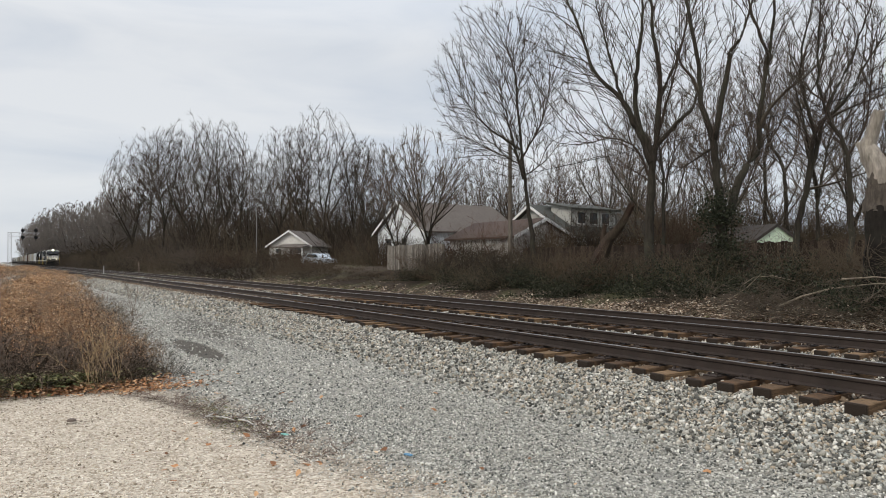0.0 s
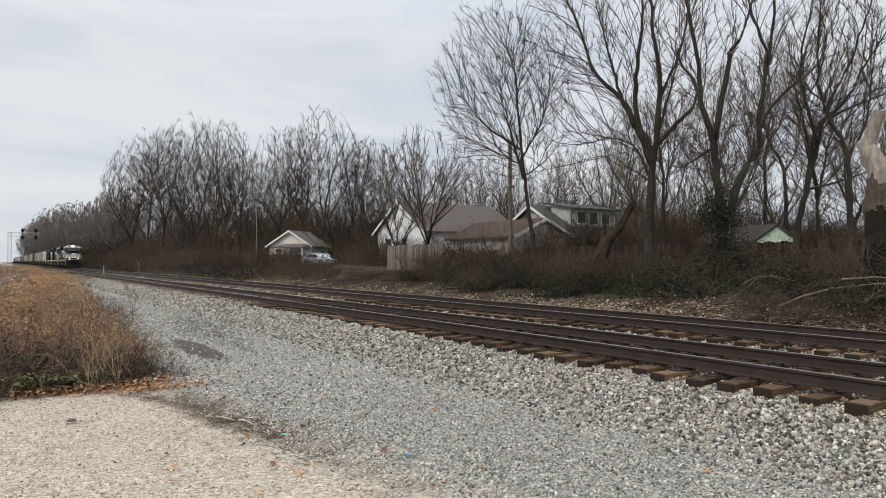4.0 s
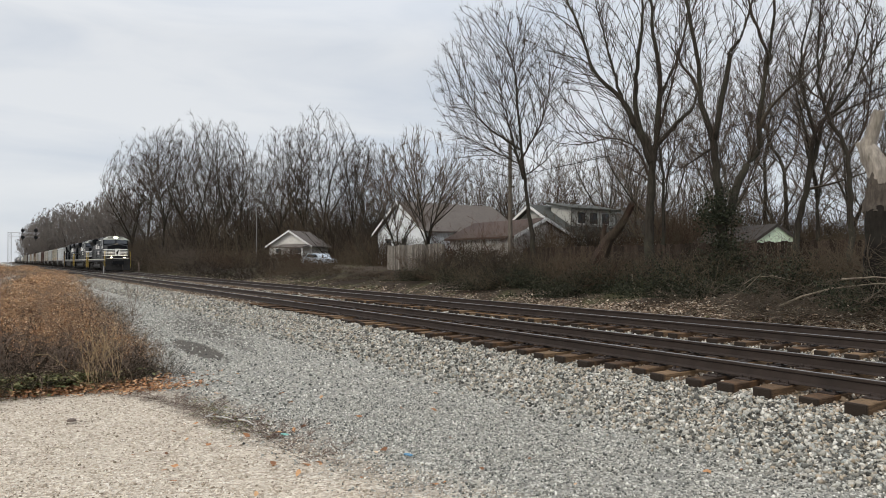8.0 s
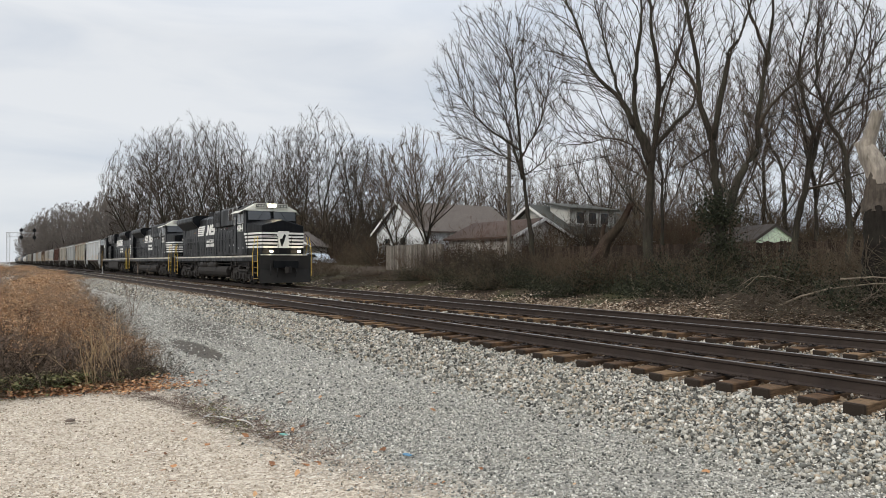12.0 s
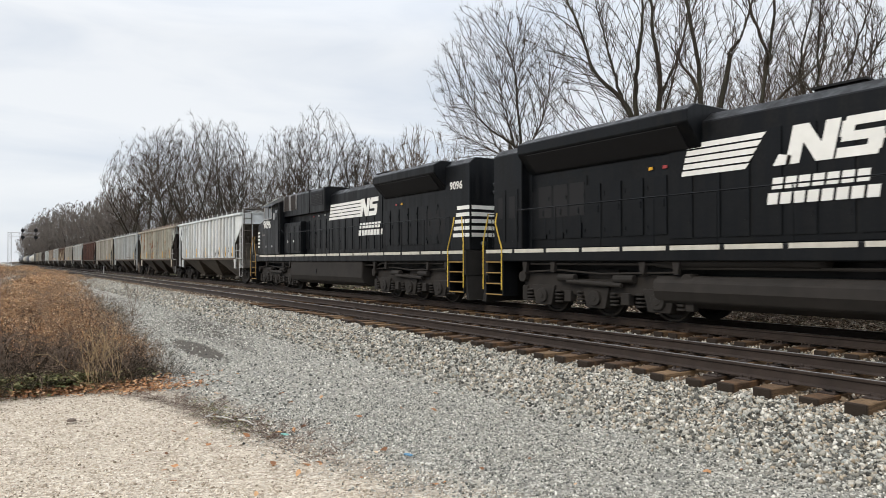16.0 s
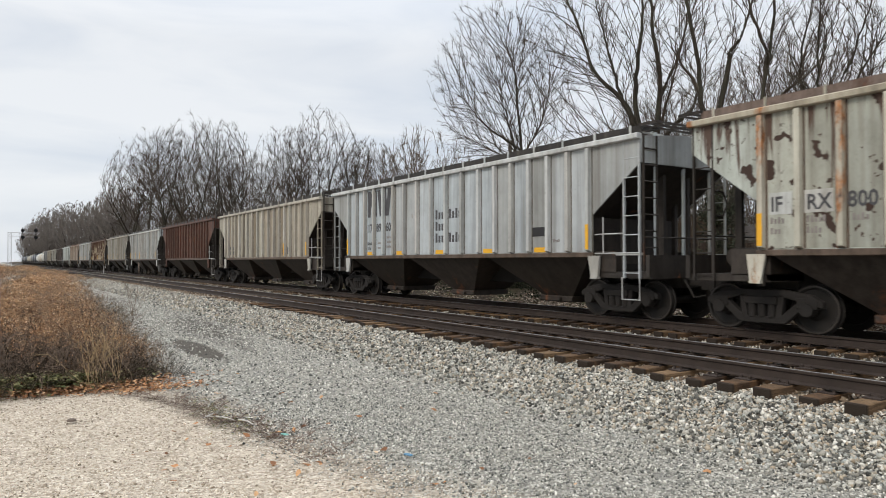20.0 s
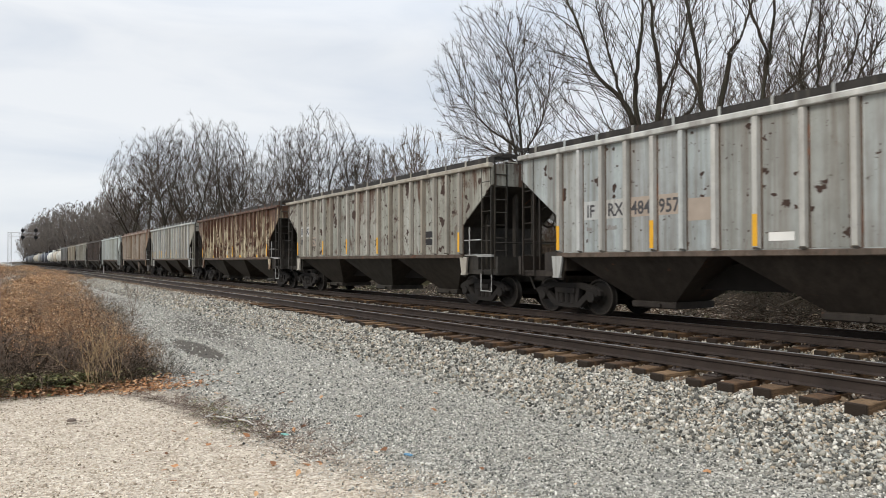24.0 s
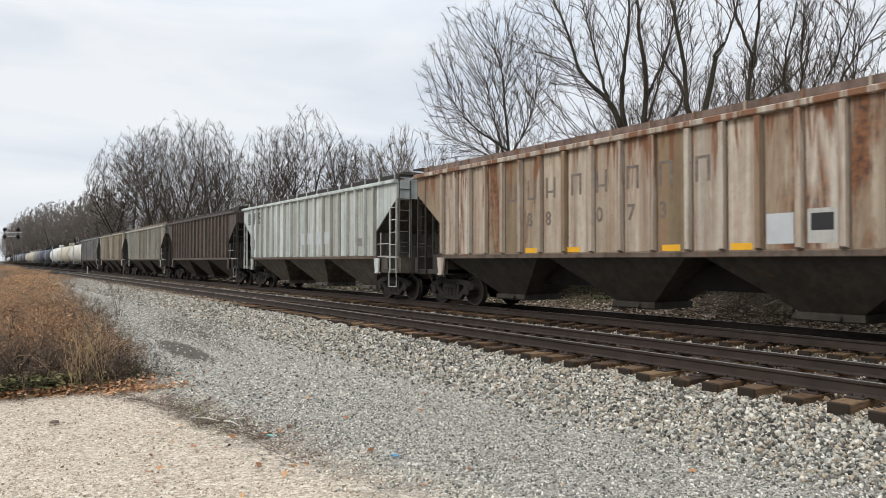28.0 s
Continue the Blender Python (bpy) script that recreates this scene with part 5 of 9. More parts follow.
def locomotive(c, turned, label, number, emd=False, rad=(-10.1, -4.4), logo=(-5.4, 4.78, 0.57, True), name=(2.45, 2.1, 2.38), box=(-0.1, 0.3, 1.3), stack=(-4.7, -3.5, 4.95), tank=(-3.4, 3.6), lights=False, reservoirs=()):
    """A six-axle road locomotive. Its cab looks to +x; turned: it runs cab last."""
    lo = thing("locomotive", label, "locomotive", "locomotives at the head of the train")
    near = 1 if turned else -1          # the side that faces the lot, in its own axes
    deck = 1.72
    cab0, cab1, nose = (5.75, 8.4, 10.05) if emd else (5.35, 7.9, 9.6) if lights else (5.85, 8.4, 10.05)
    hw = 0.98
    front_in = 0.65 if lights else 0.22     # how far the front end sits back
    rear_in = -0.35 if emd else 0.22        # likewise at the rear
    logo_x = logo[0]
    part("frame", Shape().box(-10.6 + rear_in, 10.6 - front_in, -1.5, 1.5, 1.36, deck - 0.02, 0.02).box(-10.2, 10.2, -0.7, 0.7, 1.0, 1.4), LOCO_BLACK, lo, "black deck frame", 0.01)
    x = -10.5 + rear_in
    while x < 9.0:
        for k in (-1, 1):
            part("edge_stripe", once("edge_stripe", lambda: Shape().box(0.0, 1.18, -0.006, 0.006, 1.60, 1.70)), STRIPE_DIRTY, lo, at=pose(x, k * 1.503, 0))
        x += 1.29
    for xs in (-6.75, 6.75):
        loco_truck(lo, xs)
    # fuel tank and air reservoirs
    top = 1.5 if not reservoirs else 1.05
    part("fuel_tank", Shape().prism_x([(-1.45, top - 0.12), (-1.47, 0.72), (-1.36, 0.5), (-1.05, 0.36), (1.05, 0.36), (1.36, 0.5), (1.47, 0.72), (1.45, top - 0.12), (1.3, top), (-1.3, top)], *tank), LOCO_UNDER, lo, "dusty black fuel tank", 0.03)
    part("tank_gauge", Shape().box(1.2, 1.32, -1.49, -1.465, 0.8, 1.02).box(1.2, 1.32, 1.465, 1.49, 0.8, 1.02), LOCO_GRILLE, lo)
    for k in (-1, 1):
        for x0, x1, zc, rr in reservoirs:
            part("air_reservoir", Shape().tube([(x0, k * 1.22, zc), (x0 + 0.05, k * 1.22, zc), (x0 + 0.16, k * 1.22, zc), (x1 - 0.16, k * 1.22, zc), (x1 - 0.05, k * 1.22, zc), (x1, k * 1.22, zc)], [rr * 0.5, rr * 0.82, rr, rr, rr * 0.82, rr * 0.5], 18), LOCO_UNDER, lo, "long round air reservoir", smooth=0.8)
            part("strap", Shape().box(x0 + 0.5, x0 + 0.56, k * 1.22 - rr - 0.015, k * 1.22 + rr + 0.015, zc - 0.02, 1.4).box(x1 - 0.56, x1 - 0.5, k * 1.22 - rr - 0.015, k * 1.22 + rr + 0.015, zc - 0.02, 1.4), LOCO_GRILLE, lo)
        # pipes and brackets under the walkway
        part("conduit", Shape().tube([(-9.0, k * 1.38, 1.30), (-4.8, k * 1.38, 1.30), (-4.4, k * 1.3, 1.22), (4.6, k * 1.3, 1.22), (5.0, k * 1.38, 1.3), (8.4, k * 1.38, 1.3)], 0.035, 6), LOCO_UNDER, lo, "dusty pipe under the walkway")
        for xb in (-9.2, -8.1, -5.2, -4.3, 4.6, 5.5, 8.0):
            part("frame_bracket", once("frame_bracket", lambda: Shape().prism_y([(-0.1, 1.4), (0.1, 1.4), (0.05, 1.08), (-0.05, 1.08)], -0.05, 0.05)), LOCO_UNDER, lo, at=pose(xb, k * 1.4, 0))
    # long hood
    z1 = 4.55
    part("long_hood", Shape().prism_x([(-hw, deck), (hw, deck), (hw, z1 - 0.22), (hw - 0.3, z1), (-hw + 0.3, z1), (-hw, z1 - 0.22)], -9.9, cab0), LOCO_BLACK, lo, "black long hood", 0.02)
    r0, r1 = rad
    part("hood_end", Shape().prism_x([(-hw - 0.05, deck), (hw + 0.05, deck), (hw + 0.05, 4.5), (hw - 0.2, 4.70), (-hw + 0.2, 4.70), (-hw - 0.05, 4.5)], -9.96, max(r0 + 0.02, -9.4)), LOCO_BLACK, lo, "flat rear end of the hood", 0.02)
    if emd:
        part("rear_cabinet", Shape().prism_x([(-1.3, deck), (1.3, deck), (1.3, 4.42), (1.05, 4.62), (-1.05, 4.62), (-1.3, 4.42)], -10.75, -9.5), LOCO_BLACK, lo, "square rear cabinet of the hood", 0.02)
        for k in (-1, 1):
            part("cabinet_door", Shape().box(-10.6, -10.2, k * 1.3 - 0.02, k * 1.3 + 0.02, deck + 0.2, 3.4).box(-10.1, -9.65, k * 1.3 - 0.02, k * 1.3 + 0.02, deck + 0.2, 3.4), LOCO_BLACK, lo)
            part("hood_louvre", Shape().box(-10.5, -10.3, k * 1.3 - 0.026, k * 1.3 + 0.026, 2.6, 3.2).box(-10.02, -9.75, k * 1.3 - 0.026, k * 1.3 + 0.026, 2.6, 3.2), LOCO_GRILLE, lo)
    for k in (-1, 1):
        part("hood_panel", once("hood_panel/%d" % emd, lambda: Shape().box(-9.2, -7.3, -0.012, 0.012, 2.35, 3.55) if emd else Shape().box(-8.6, -7.9, -0.012, 0.012, 2.2, 3.2).box(-7.8, -7.1, -0.012, 0.012, 2.2, 3.2)), LOCO_BLACK, lo, "raised hood panel", at=pose(0, k * (hw + 0.016), 0))
        for i in range(3 if emd else 4):
            part("hood_louvre", once("hood_louvre/%d" % emd, lambda: Shape().box(0, 0.52, -0.006, 0.006, 2.55, 3.4) if emd else Shape().box(0, 0.26, -0.006, 0.006, 2.3, 3.1)), LOCO_GRILLE, lo, at=pose((-9.1 + 0.6 * i) if emd else (-8.55 + 0.36 * i + (0.08 if i > 1 else 0)), k * (hw + 0.034), 0))
    for z in (3.62, 3.86):
        part("rear_headlight", Shape().tube([(-9.95, 0, z), (-10.02, 0, z)], 0.10, 14), GLASS_PALE, lo, "unlit rear headlight")
    part("radiator", Shape().loft([(r0, -1.5, 4.30), (r0, -1.5, 4.56), (r0, -1.2, 4.72), (r0, 1.2, 4.72), (r0, 1.5, 4.56), (r0, 1.5, 4.30), (r0, hw, 3.75), (r0, -hw, 3.75)],
                                  [(r1, -1.5, 4.30), (r1, -1.5, 4.56), (r1, -1.2, 4.72), (r1, 1.2, 4.72), (r1, 1.5, 4.56), (r1, 1.5, 4.30), (r1, hw, 3.75), (r1, -hw, 3.75)]), LOCO_BLACK, lo, "overhanging radiator housing", 0.02)
    for k in (-1, 1):
        part("radiator_grille", Shape().loft([(r0 + 0.3, k * 1.46, 4.25), (r1 - 0.3, k * 1.46, 4.25), (r1 - 0.3, k * 1.06, 3.82), (r0 + 0.3, k * 1.06, 3.82)], [(r0 + 0.3, k * 1.475, 4.235), (r1 - 0.3, k * 1.475, 4.235), (r1 - 0.3, k * 1.075, 3.805), (r0 + 0.3, k * 1.075, 3.805)]), LOCO_GRILLE, lo)
        # hood doors, each a raised panel with its latch
        xd = -9.4
        while xd < cab0 - 1.6:
            if not (logo_x - 0.5 < xd + 0.3 < logo_x + logo[1] + 0.3):
                part("hood_door", once("hood_door", lambda: Shape().box(0.0, 0.58, -0.03, 0.03, deck + 0.25, 3.3).box(0.47, 0.52, -0.05, 0.05, 2.6, 2.75).box(0.03, 0.07, -0.045, 0.045, 2.1, 2.2).box(0.03, 0.07, -0.045, 0.045, 3.0, 3.1)), LOCO_BLACK, lo, at=pose(xd, k * (hw + 0.006), 0))
            else:
                part("hood_door", once("hood_door/low", lambda: Shape().box(0.0, 0.58, -0.024, 0.024, deck + 0.15, 3.95).box(0.47, 0.52, -0.035, 0.035, 2.2, 2.3)), LOCO_BLACK, lo, at=pose(xd, k * (hw + 0.006), 0))
            xd += 0.66
        part("vent_louvre", Shape().box(r0 + 0.4, r0 + 1.5, k * hw - 0.03, k * hw + 0.03, 2.1, 3.2), LOCO_BLACK, lo)
    bx0, g0, g1 = box
    part("dynamic_brake_box", Shape().prism_x([(-1.26, 3.62), (1.26, 3.62), (1.28, 4.6), (1.12, 4.74), (-1.12, 4.74), (-1.28, 4.6)], bx0, cab0 + 0.02), LOCO_BLACK, lo, "raised equipment box", 0.015)
    part("box_seam", Shape().box(bx0 + 0.02, bx0 + 0.10, -1.29, 1.29, 3.62, 4.7).box(g1 + 0.25, g1 + 0.30, -1.29, 1.29, 3.62, 4.7), LOCO_GRILLE, lo)
    for k in (-1, 1):
        gr = part("intake_grille", Shape().box(g0, g1, k * 1.283 - 0.01, k * 1.283 + 0.01, 3.92, 4.52), LOCO_GRILLE, lo)
        for q in range(7):
            part("slat", once("intake_slat/%g" % (g1 - g0), lambda: Shape().box(0, g1 - g0 - 0.06, -0.012, 0.012, 0, 0.02)), LOCO_BLACK, gr, at=pose(g0 + 0.03, k * 1.29, 3.97 + 0.075 * q))
        if not emd:
            for xv in (cab0 - 0.80, cab0 - 1.72):
                vb = part("vent_box", Shape().box(xv, xv + 0.70, k * 1.27 - 0.03, k * 1.27 + 0.03, 3.92, 4.62), VENT_BROWN, lo, "louvred blower opening")
                part("vent_frame", Shape().box(xv - 0.03, xv, k * 1.28 - 0.04, k * 1.28 + 0.04, 3.9, 4.66).box(xv + 0.70, xv + 0.73, k * 1.28 - 0.04, k * 1.28 + 0.04, 3.9, 4.66), STEEL, vb, "worn pale frame")
                for q in range(5):
                    part("louvre", once("vent_louvre", lambda: Shape().box(0.0, 0.70, -0.02, 0.02, 0, 0.035)), LOCO_GRILLE, vb, at=pose(xv, k * 1.295, 3.98 + 0.13 * q))
        part("equipment_cabinet", Shape().box(cab0 - 2.3, cab0 - 0.05, k * 1.1 - 0.2, k * 1.1 + 0.2, deck, 3.3, 0.05), LOCO_BLACK, lo, "side equipment cabinet", 0.015)
        for q in range(3):
            part("cabinet_door", once("cabinet_door", lambda: Shape().box(0, 0.62, -0.016, 0.016, deck + 0.15, 3.1).box(0.08, 0.14, -0.03, 0.03, 2.5, 2.6)), LOCO_BLACK, lo, at=pose(cab0 - 2.2 + 0.7 * q, k * 1.306, 0))
        part("decal_plate", Shape().box(cab0 - 1.5, cab0 - 1.43, k * 1.325 - 0.005, k * 1.325 + 0.005, 2.3, 2.42).box(cab0 - 0.7, cab0 - 0.63, k * 1.325 - 0.005, k * 1.325 + 0.005, 2.3, 2.42), WHITE, lo)
    part("exhaust_stack", Shape().box(stack[0], stack[1], -0.40, 0.40, 4.5, stack[2] - 0.04, 0.04).box(stack[0] - 0.05, stack[1] + 0.05, -0.45, 0.45, stack[2] - 0.04, stack[2]), LOCO_GRILLE, lo, "sooty exhaust stack")
    hx = stack[1] + 0.9
    part("horn", Shape().tube([(hx, -0.15, 4.5), (hx, -0.15, 4.72), (hx + 0.4, -0.15, 4.76)], [0.04, 0.04, 0.10], 10).tube([(hx - 0.1, 0.1, 4.5), (hx - 0.1, 0.1, 4.7), (hx - 0.45, 0.1, 4.74)], [0.04, 0.04, 0.09], 10).tube([(hx + 0.05, 0.3, 4.5), (hx + 0.05, 0.3, 4.7), (hx + 0.35, 0.3, 4.74)], [0.04, 0.04, 0.09], 10).box(hx - 0.2, hx + 0.2, -0.3, 0.4, 4.5, 4.6), LOCO_GRILLE, lo, "air horn cluster")
    # cab
    front = cab1 - 0.25
    glass_z = 3.88 if emd else 3.80
    roof_z, eave = (4.86, 4.46) if emd else (4.74, 4.38)
    part("cab", Shape().loft([(cab0, -1.52, deck), (cab0, 1.52, deck), (cab0, 1.52, eave), (cab0, 0.85, roof_z), (cab0, -0.85, roof_z), (cab0, -1.52, eave)],
                             [(cab1 + 0.1, -1.52, deck), (cab1 + 0.1, 1.52, deck), (front, 1.52, eave - 0.05), (front - 0.1, 0.8, roof_z - 0.02), (front - 0.1, -0.8, roof_z - 0.02), (front, -1.52, eave - 0.05)]), LOCO_BLACK, lo, "wide black cab", 0.03)
    # pale brow over the windshield with number boards and headlights
    part("brow", Shape().loft([(front - 0.35, -1.53, eave + 0.03), (front + 0.07, -1.53, eave - 0.08), (front + 0.07, -1.53, eave + 0.0), (front - 0.05, -0.82, roof_z + 0.0), (front - 0.45, -0.85, roof_z + 0.03)],
                               [(front - 0.35, 1.53, eave + 0.03), (front + 0.07, 1.53, eave - 0.08), (front + 0.07, 1.53, eave + 0.0), (front - 0.05, 0.82, roof_z + 0.0), (front - 0.45, 0.85, roof_z + 0.03)]), CREAM, lo, "cream-white cab brow")
    part("light_housing", Shape().box(front - 0.25, front + 0.13, -0.30, 0.30, roof_z - 0.26, roof_z + 0.03, 0.03), CREAM, lo)
    for k in (-1, 1):
        nb = part("number_board", Shape().box(front - 0.25, front + 0.11, k * 0.66 - 0.32, k * 0.66 + 0.32, roof_z - 0.26, roof_z + 0.0, 0.02), CREAM, lo, "cream number board")
        part("board_glass", Shape().box(front + 0.11, front + 0.118, k * 0.66 - 0.27, k * 0.66 + 0.27, roof_z - 0.22, roof_z - 0.05), LOCO_GRILLE if lights else STEEL, nb)
        if lights:
            marks = Shape()
            for i in range(5):
                marks.box(front + 0.118, front + 0.122, k * 0.66 - 0.22 + i * 0.093, k * 0.66 - 0.22 + i * 0.093 + 0.06, roof_z - 0.19, roof_z - 0.08)
            part("number_bars", marks, CREAM, nb)
        part("headlight", Shape().tube([(front + 0.10, k * 0.13, roof_z - 0.12), (front + 0.16, k * 0.13, roof_z - 0.12)], 0.085, 16), LIT_WARM if lights else GLASS_PALE, lo, "lit headlight" if lights else "unlit headlight")
        zw = eave - 0.10
        part("windshield", Shape().loft([(front + 0.16, k * 0.10, glass_z), (front + 0.16, k * 1.42, glass_z - 0.04), (front + 0.05, k * 1.42, zw), (front + 0.05, k * 0.10, zw)], [(front + 0.20, k * 0.10, glass_z), (front + 0.20, k * 1.42, glass_z - 0.04), (front + 0.09, k * 1.42, zw), (front + 0.09, k * 0.10, zw)]), GLASS_PALE, lo, "tinted windshield pane")
        part("wiper", Shape().tube([(front + 0.12, k * 0.5, zw), (front + 0.2, k * 0.85, 3.8)], 0.012, 4), LOCO_GRILLE, lo)
        w0, w1, wx = 3.62, eave - 0.16, cab0 + (0.35 if turned else 0.1)
        win = part("side_window", Shape().box(wx + 0.75, wx + 1.25, k * 1.53 - 0.012, k * 1.53 + 0.012, w0, w1).box(wx + 1.32, wx + 1.82, k * 1.53 - 0.012, k * 1.53 + 0.012, w0, w1), GLASS, lo, "sliding cab side window")
        fr = Shape().box(wx + 0.70, wx + 1.88, k * 1.545 - 0.014, k * 1.545 + 0.014, w0 - 0.04, w0)
        for a in (0.70, 1.26, 1.82):
            fr.box(wx + a, wx + a + 0.05, k * 1.545 - 0.014, k * 1.545 + 0.014, w0 - 0.04, w1 + 0.03)
        part("window_frame", fr, STEEL, win)
        cd = part("cab_side_door", Shape().box(cab0 + 0.1, cab0 + 0.62, k * 1.535 - 0.016, k * 1.535 + 0.016, deck + 0.15, 4.1), LOCO_BLACK, lo, "narrow cab side door")
        part("door_window", Shape().box(cab0 + 0.2, cab0 + 0.52, k * 1.552 - 0.008, k * 1.552 + 0.008, 3.62, 4.0), GLASS, cd)
        part("latch", Shape().box(cab0 + 1.0, cab0 + 1.07, k * 1.54 - 0.02, k * 1.54 + 0.02, 2.1, 2.2).box(cab0 + 1.9, cab0 + 1.97, k * 1.54 - 0.02, k * 1.54 + 0.02, 2.1, 2.2), STEEL, lo)
        part("sun_shade", Shape().loft([(cab0 + 0.35, k * 1.52, eave - 0.02), (cab0 + 2.1, k * 1.52, eave - 0.02), (cab0 + 2.1, k * 1.82, eave - 0.20), (cab0 + 0.35, k * 1.82, eave - 0.20)], [(cab0 + 0.35, k * 1.52, eave), (cab0 + 2.1, k * 1.52, eave), (cab0 + 2.1, k * 1.82, eave - 0.18), (cab0 + 0.35, k * 1.82, eave - 0.18)]), CREAM if emd or lights else LOCO_BLACK, lo, "tilted sun shade over the window")
        part("mirror", Shape().box(cab0 + 0.45, cab0 + 0.55, k * 1.62 - 0.03, k * 1.62 + 0.03, 3.5, 3.85), STEEL, lo)
        part("cab_decal", Shape().box(cab0 + 2.2, cab0 + 2.6, k * 1.525 - 0.006, k * 1.525 + 0.006, 2.75, 2.81), INK_PALE, lo)
        part("cab_door_panel", Shape().box(cab0 + 0.1, cab0 + 2.3, k * 1.525 - 0.008, k * 1.525 + 0.008, deck + 0.1, 2.5), LOCO_BLACK, lo)
    part("cab_roof", Shape().loft([(cab0 - 0.06, -1.56, eave - 0.02), (cab0 - 0.06, -0.86, roof_z + 0.03), (cab0 - 0.06, 0.86, roof_z + 0.03), (cab0 - 0.06, 1.56, eave - 0.02), (cab0 - 0.06, 0, eave + 0.1)], [(front - 0.42, -1.56, eave - 0.02), (front - 0.42, -0.86, roof_z + 0.03), (front - 0.42, 0.86, roof_z + 0.03), (front - 0.42, 1.56, eave - 0.02), (front - 0.42, 0, eave + 0.1)]), LOCO_UNDER, lo, "weathered cab roof")
    part("roof_antenna", Shape().box(cab0 + 0.5, cab0 + 0.9, -0.2, 0.2, roof_z, roof_z + 0.10).tube([(cab0 + 1.5, 0.3, roof_z), (cab0 + 1.5, 0.3, roof_z + 0.22)], 0.02, 6).box(cab0 + 1.1, cab0 + 1.3, 0.4, 0.6, roof_z, roof_z + 0.12), LOCO_GRILLE, lo, "roof antenna domes")
    # nose: wide, with a sloping top, tapering a little to a flat front
    zt, zf, wf, drop = (3.84, 3.66, 1.22, 0.15) if emd else (3.82, 3.70, 1.22, 0.32)
    part("nose", Shape().loft([(cab1 - 0.05, -1.5, deck), (cab1 - 0.05, 1.5, deck), (cab1 - 0.05, 1.5, zt - drop * 0.8), (cab1 - 0.05, 0.0, zt + 0.06), (cab1 - 0.05, -1.5, zt - drop * 0.8)],
                              [(nose, -wf, deck), (nose, wf, deck), (nose, wf, zf - drop), (nose, 0.0, zf), (nose, -wf, zf - drop)]), LOCO_BLACK, lo, "black nose", 0.03)
    part("nose_stripes", stripes_across(nose + 0.018, -wf + 0.04, wf - 0.04, 2.12, 3.08, 5), WHITE, lo, "white nose stripes")
    part("nose_emblem", Shape().prism_x([(-0.36, 2.12), (0.30, 2.12), (0.36, 2.4), (0.30, 2.75), (0.36, 3.06), (-0.30, 3.06), (-0.36, 2.75), (-0.30, 2.4)], nose + 0.019, nose + 0.026), WHITE, lo, "white emblem on the nose")
    part("nose_mark", Shape().prism_x([(-0.12, 2.25), (-0.05, 2.2), (0.08, 2.55), (0.17, 2.85), (0.05, 2.9), (-0.06, 2.66), (-0.2, 2.6)], nose + 0.027, nose + 0.032), LOCO_BLACK, lo)
    part("nose_door", Shape().box(nose + 0.0, nose + 0.014, -0.5, 0.5, deck + 0.1, 3.15), LOCO_BLACK, lo)
    xa = nose - 0.62 if turned else cab1 + 0.12
    slope = (1.5 - wf) / (nose - cab1 + 0.05)
    for k in (-1, 1):
        s = Shape()
        for i in range(5):
            a, b = 2.12 + 0.192 * i, 2.12 + 0.192 * i + 0.105
            y0, y1 = k * (1.5 - slope * (xa - cab1 + 0.05) + 0.015), k * (wf + 0.015)
            s.loft([(xa, y0, a), (nose, y1, a), (nose, y1, b), (xa, y0, b)], [(xa, y0 - k * 0.03, a), (nose, y1 - k * 0.03, a), (nose, y1 - k * 0.03, b), (xa, y0 - k * 0.03, b)])
            if lights or emd:
                s.box(cab1 + 0.02 - (0.05 if emd else 0.13) * i, cab1 + 0.095, k * 1.528 - 0.006, k * 1.528 + 0.006, a, b)
        part("side_stripes", s, WHITE, lo, "white stripes wrapping to the cab side")
    # front and rear platforms, steps, plough, couplers
    for k, sgn in ((1, "front"), (-1, "rear")):
        part("pilot", Shape().box(10.45, 10.62, -1.5, 1.5, 0.95, 1.7).prism_y([(10.6, 0.95), (10.74, 0.18), (10.6, 0.18), (10.45, 0.95)], -1.45, 1.45), PLOUGH, lo, "dusty pilot plate and plough", at=pose(-front_in if k > 0 else rear_in, 0, 0, 0, 0, 0 if k > 0 else 180))
        part("coupler", once("loco_coupler", lambda: Shape().box(10.6, 11.0, -0.1, 0.1, 0.78, 1.02, 0.03).prism_z([(10.98, -0.15), (11.15, -0.17), (11.25, -0.02), (11.15, 0), (11.2, 0.15), (10.98, 0.15)], 0.72, 1.06)), CAR_UNDER, lo, at=pose(-front_in if k > 0 else rear_in, 0, 0, 0, 0, 0 if k > 0 else 180))
        part("air_hoses", once("air_hoses", lambda: Shape().tube([(10.65, -0.5, 1.3), (10.95, -0.55, 0.8), (10.8, -0.5, 0.5)], 0.03, 6).tube([(10.65, 0.5, 1.3), (10.95, 0.55, 0.8), (10.8, 0.5, 0.5)], 0.03, 6).tube([(10.65, -0.9, 1.3), (10.9, -0.92, 0.85), (10.8, -0.9, 0.6)], 0.025, 6)), LOCO_GRILLE, lo, "hanging air hoses", at=pose(-front_in if k > 0 else rear_in, 0, 0, 0, 0, 0 if k > 0 else 180))
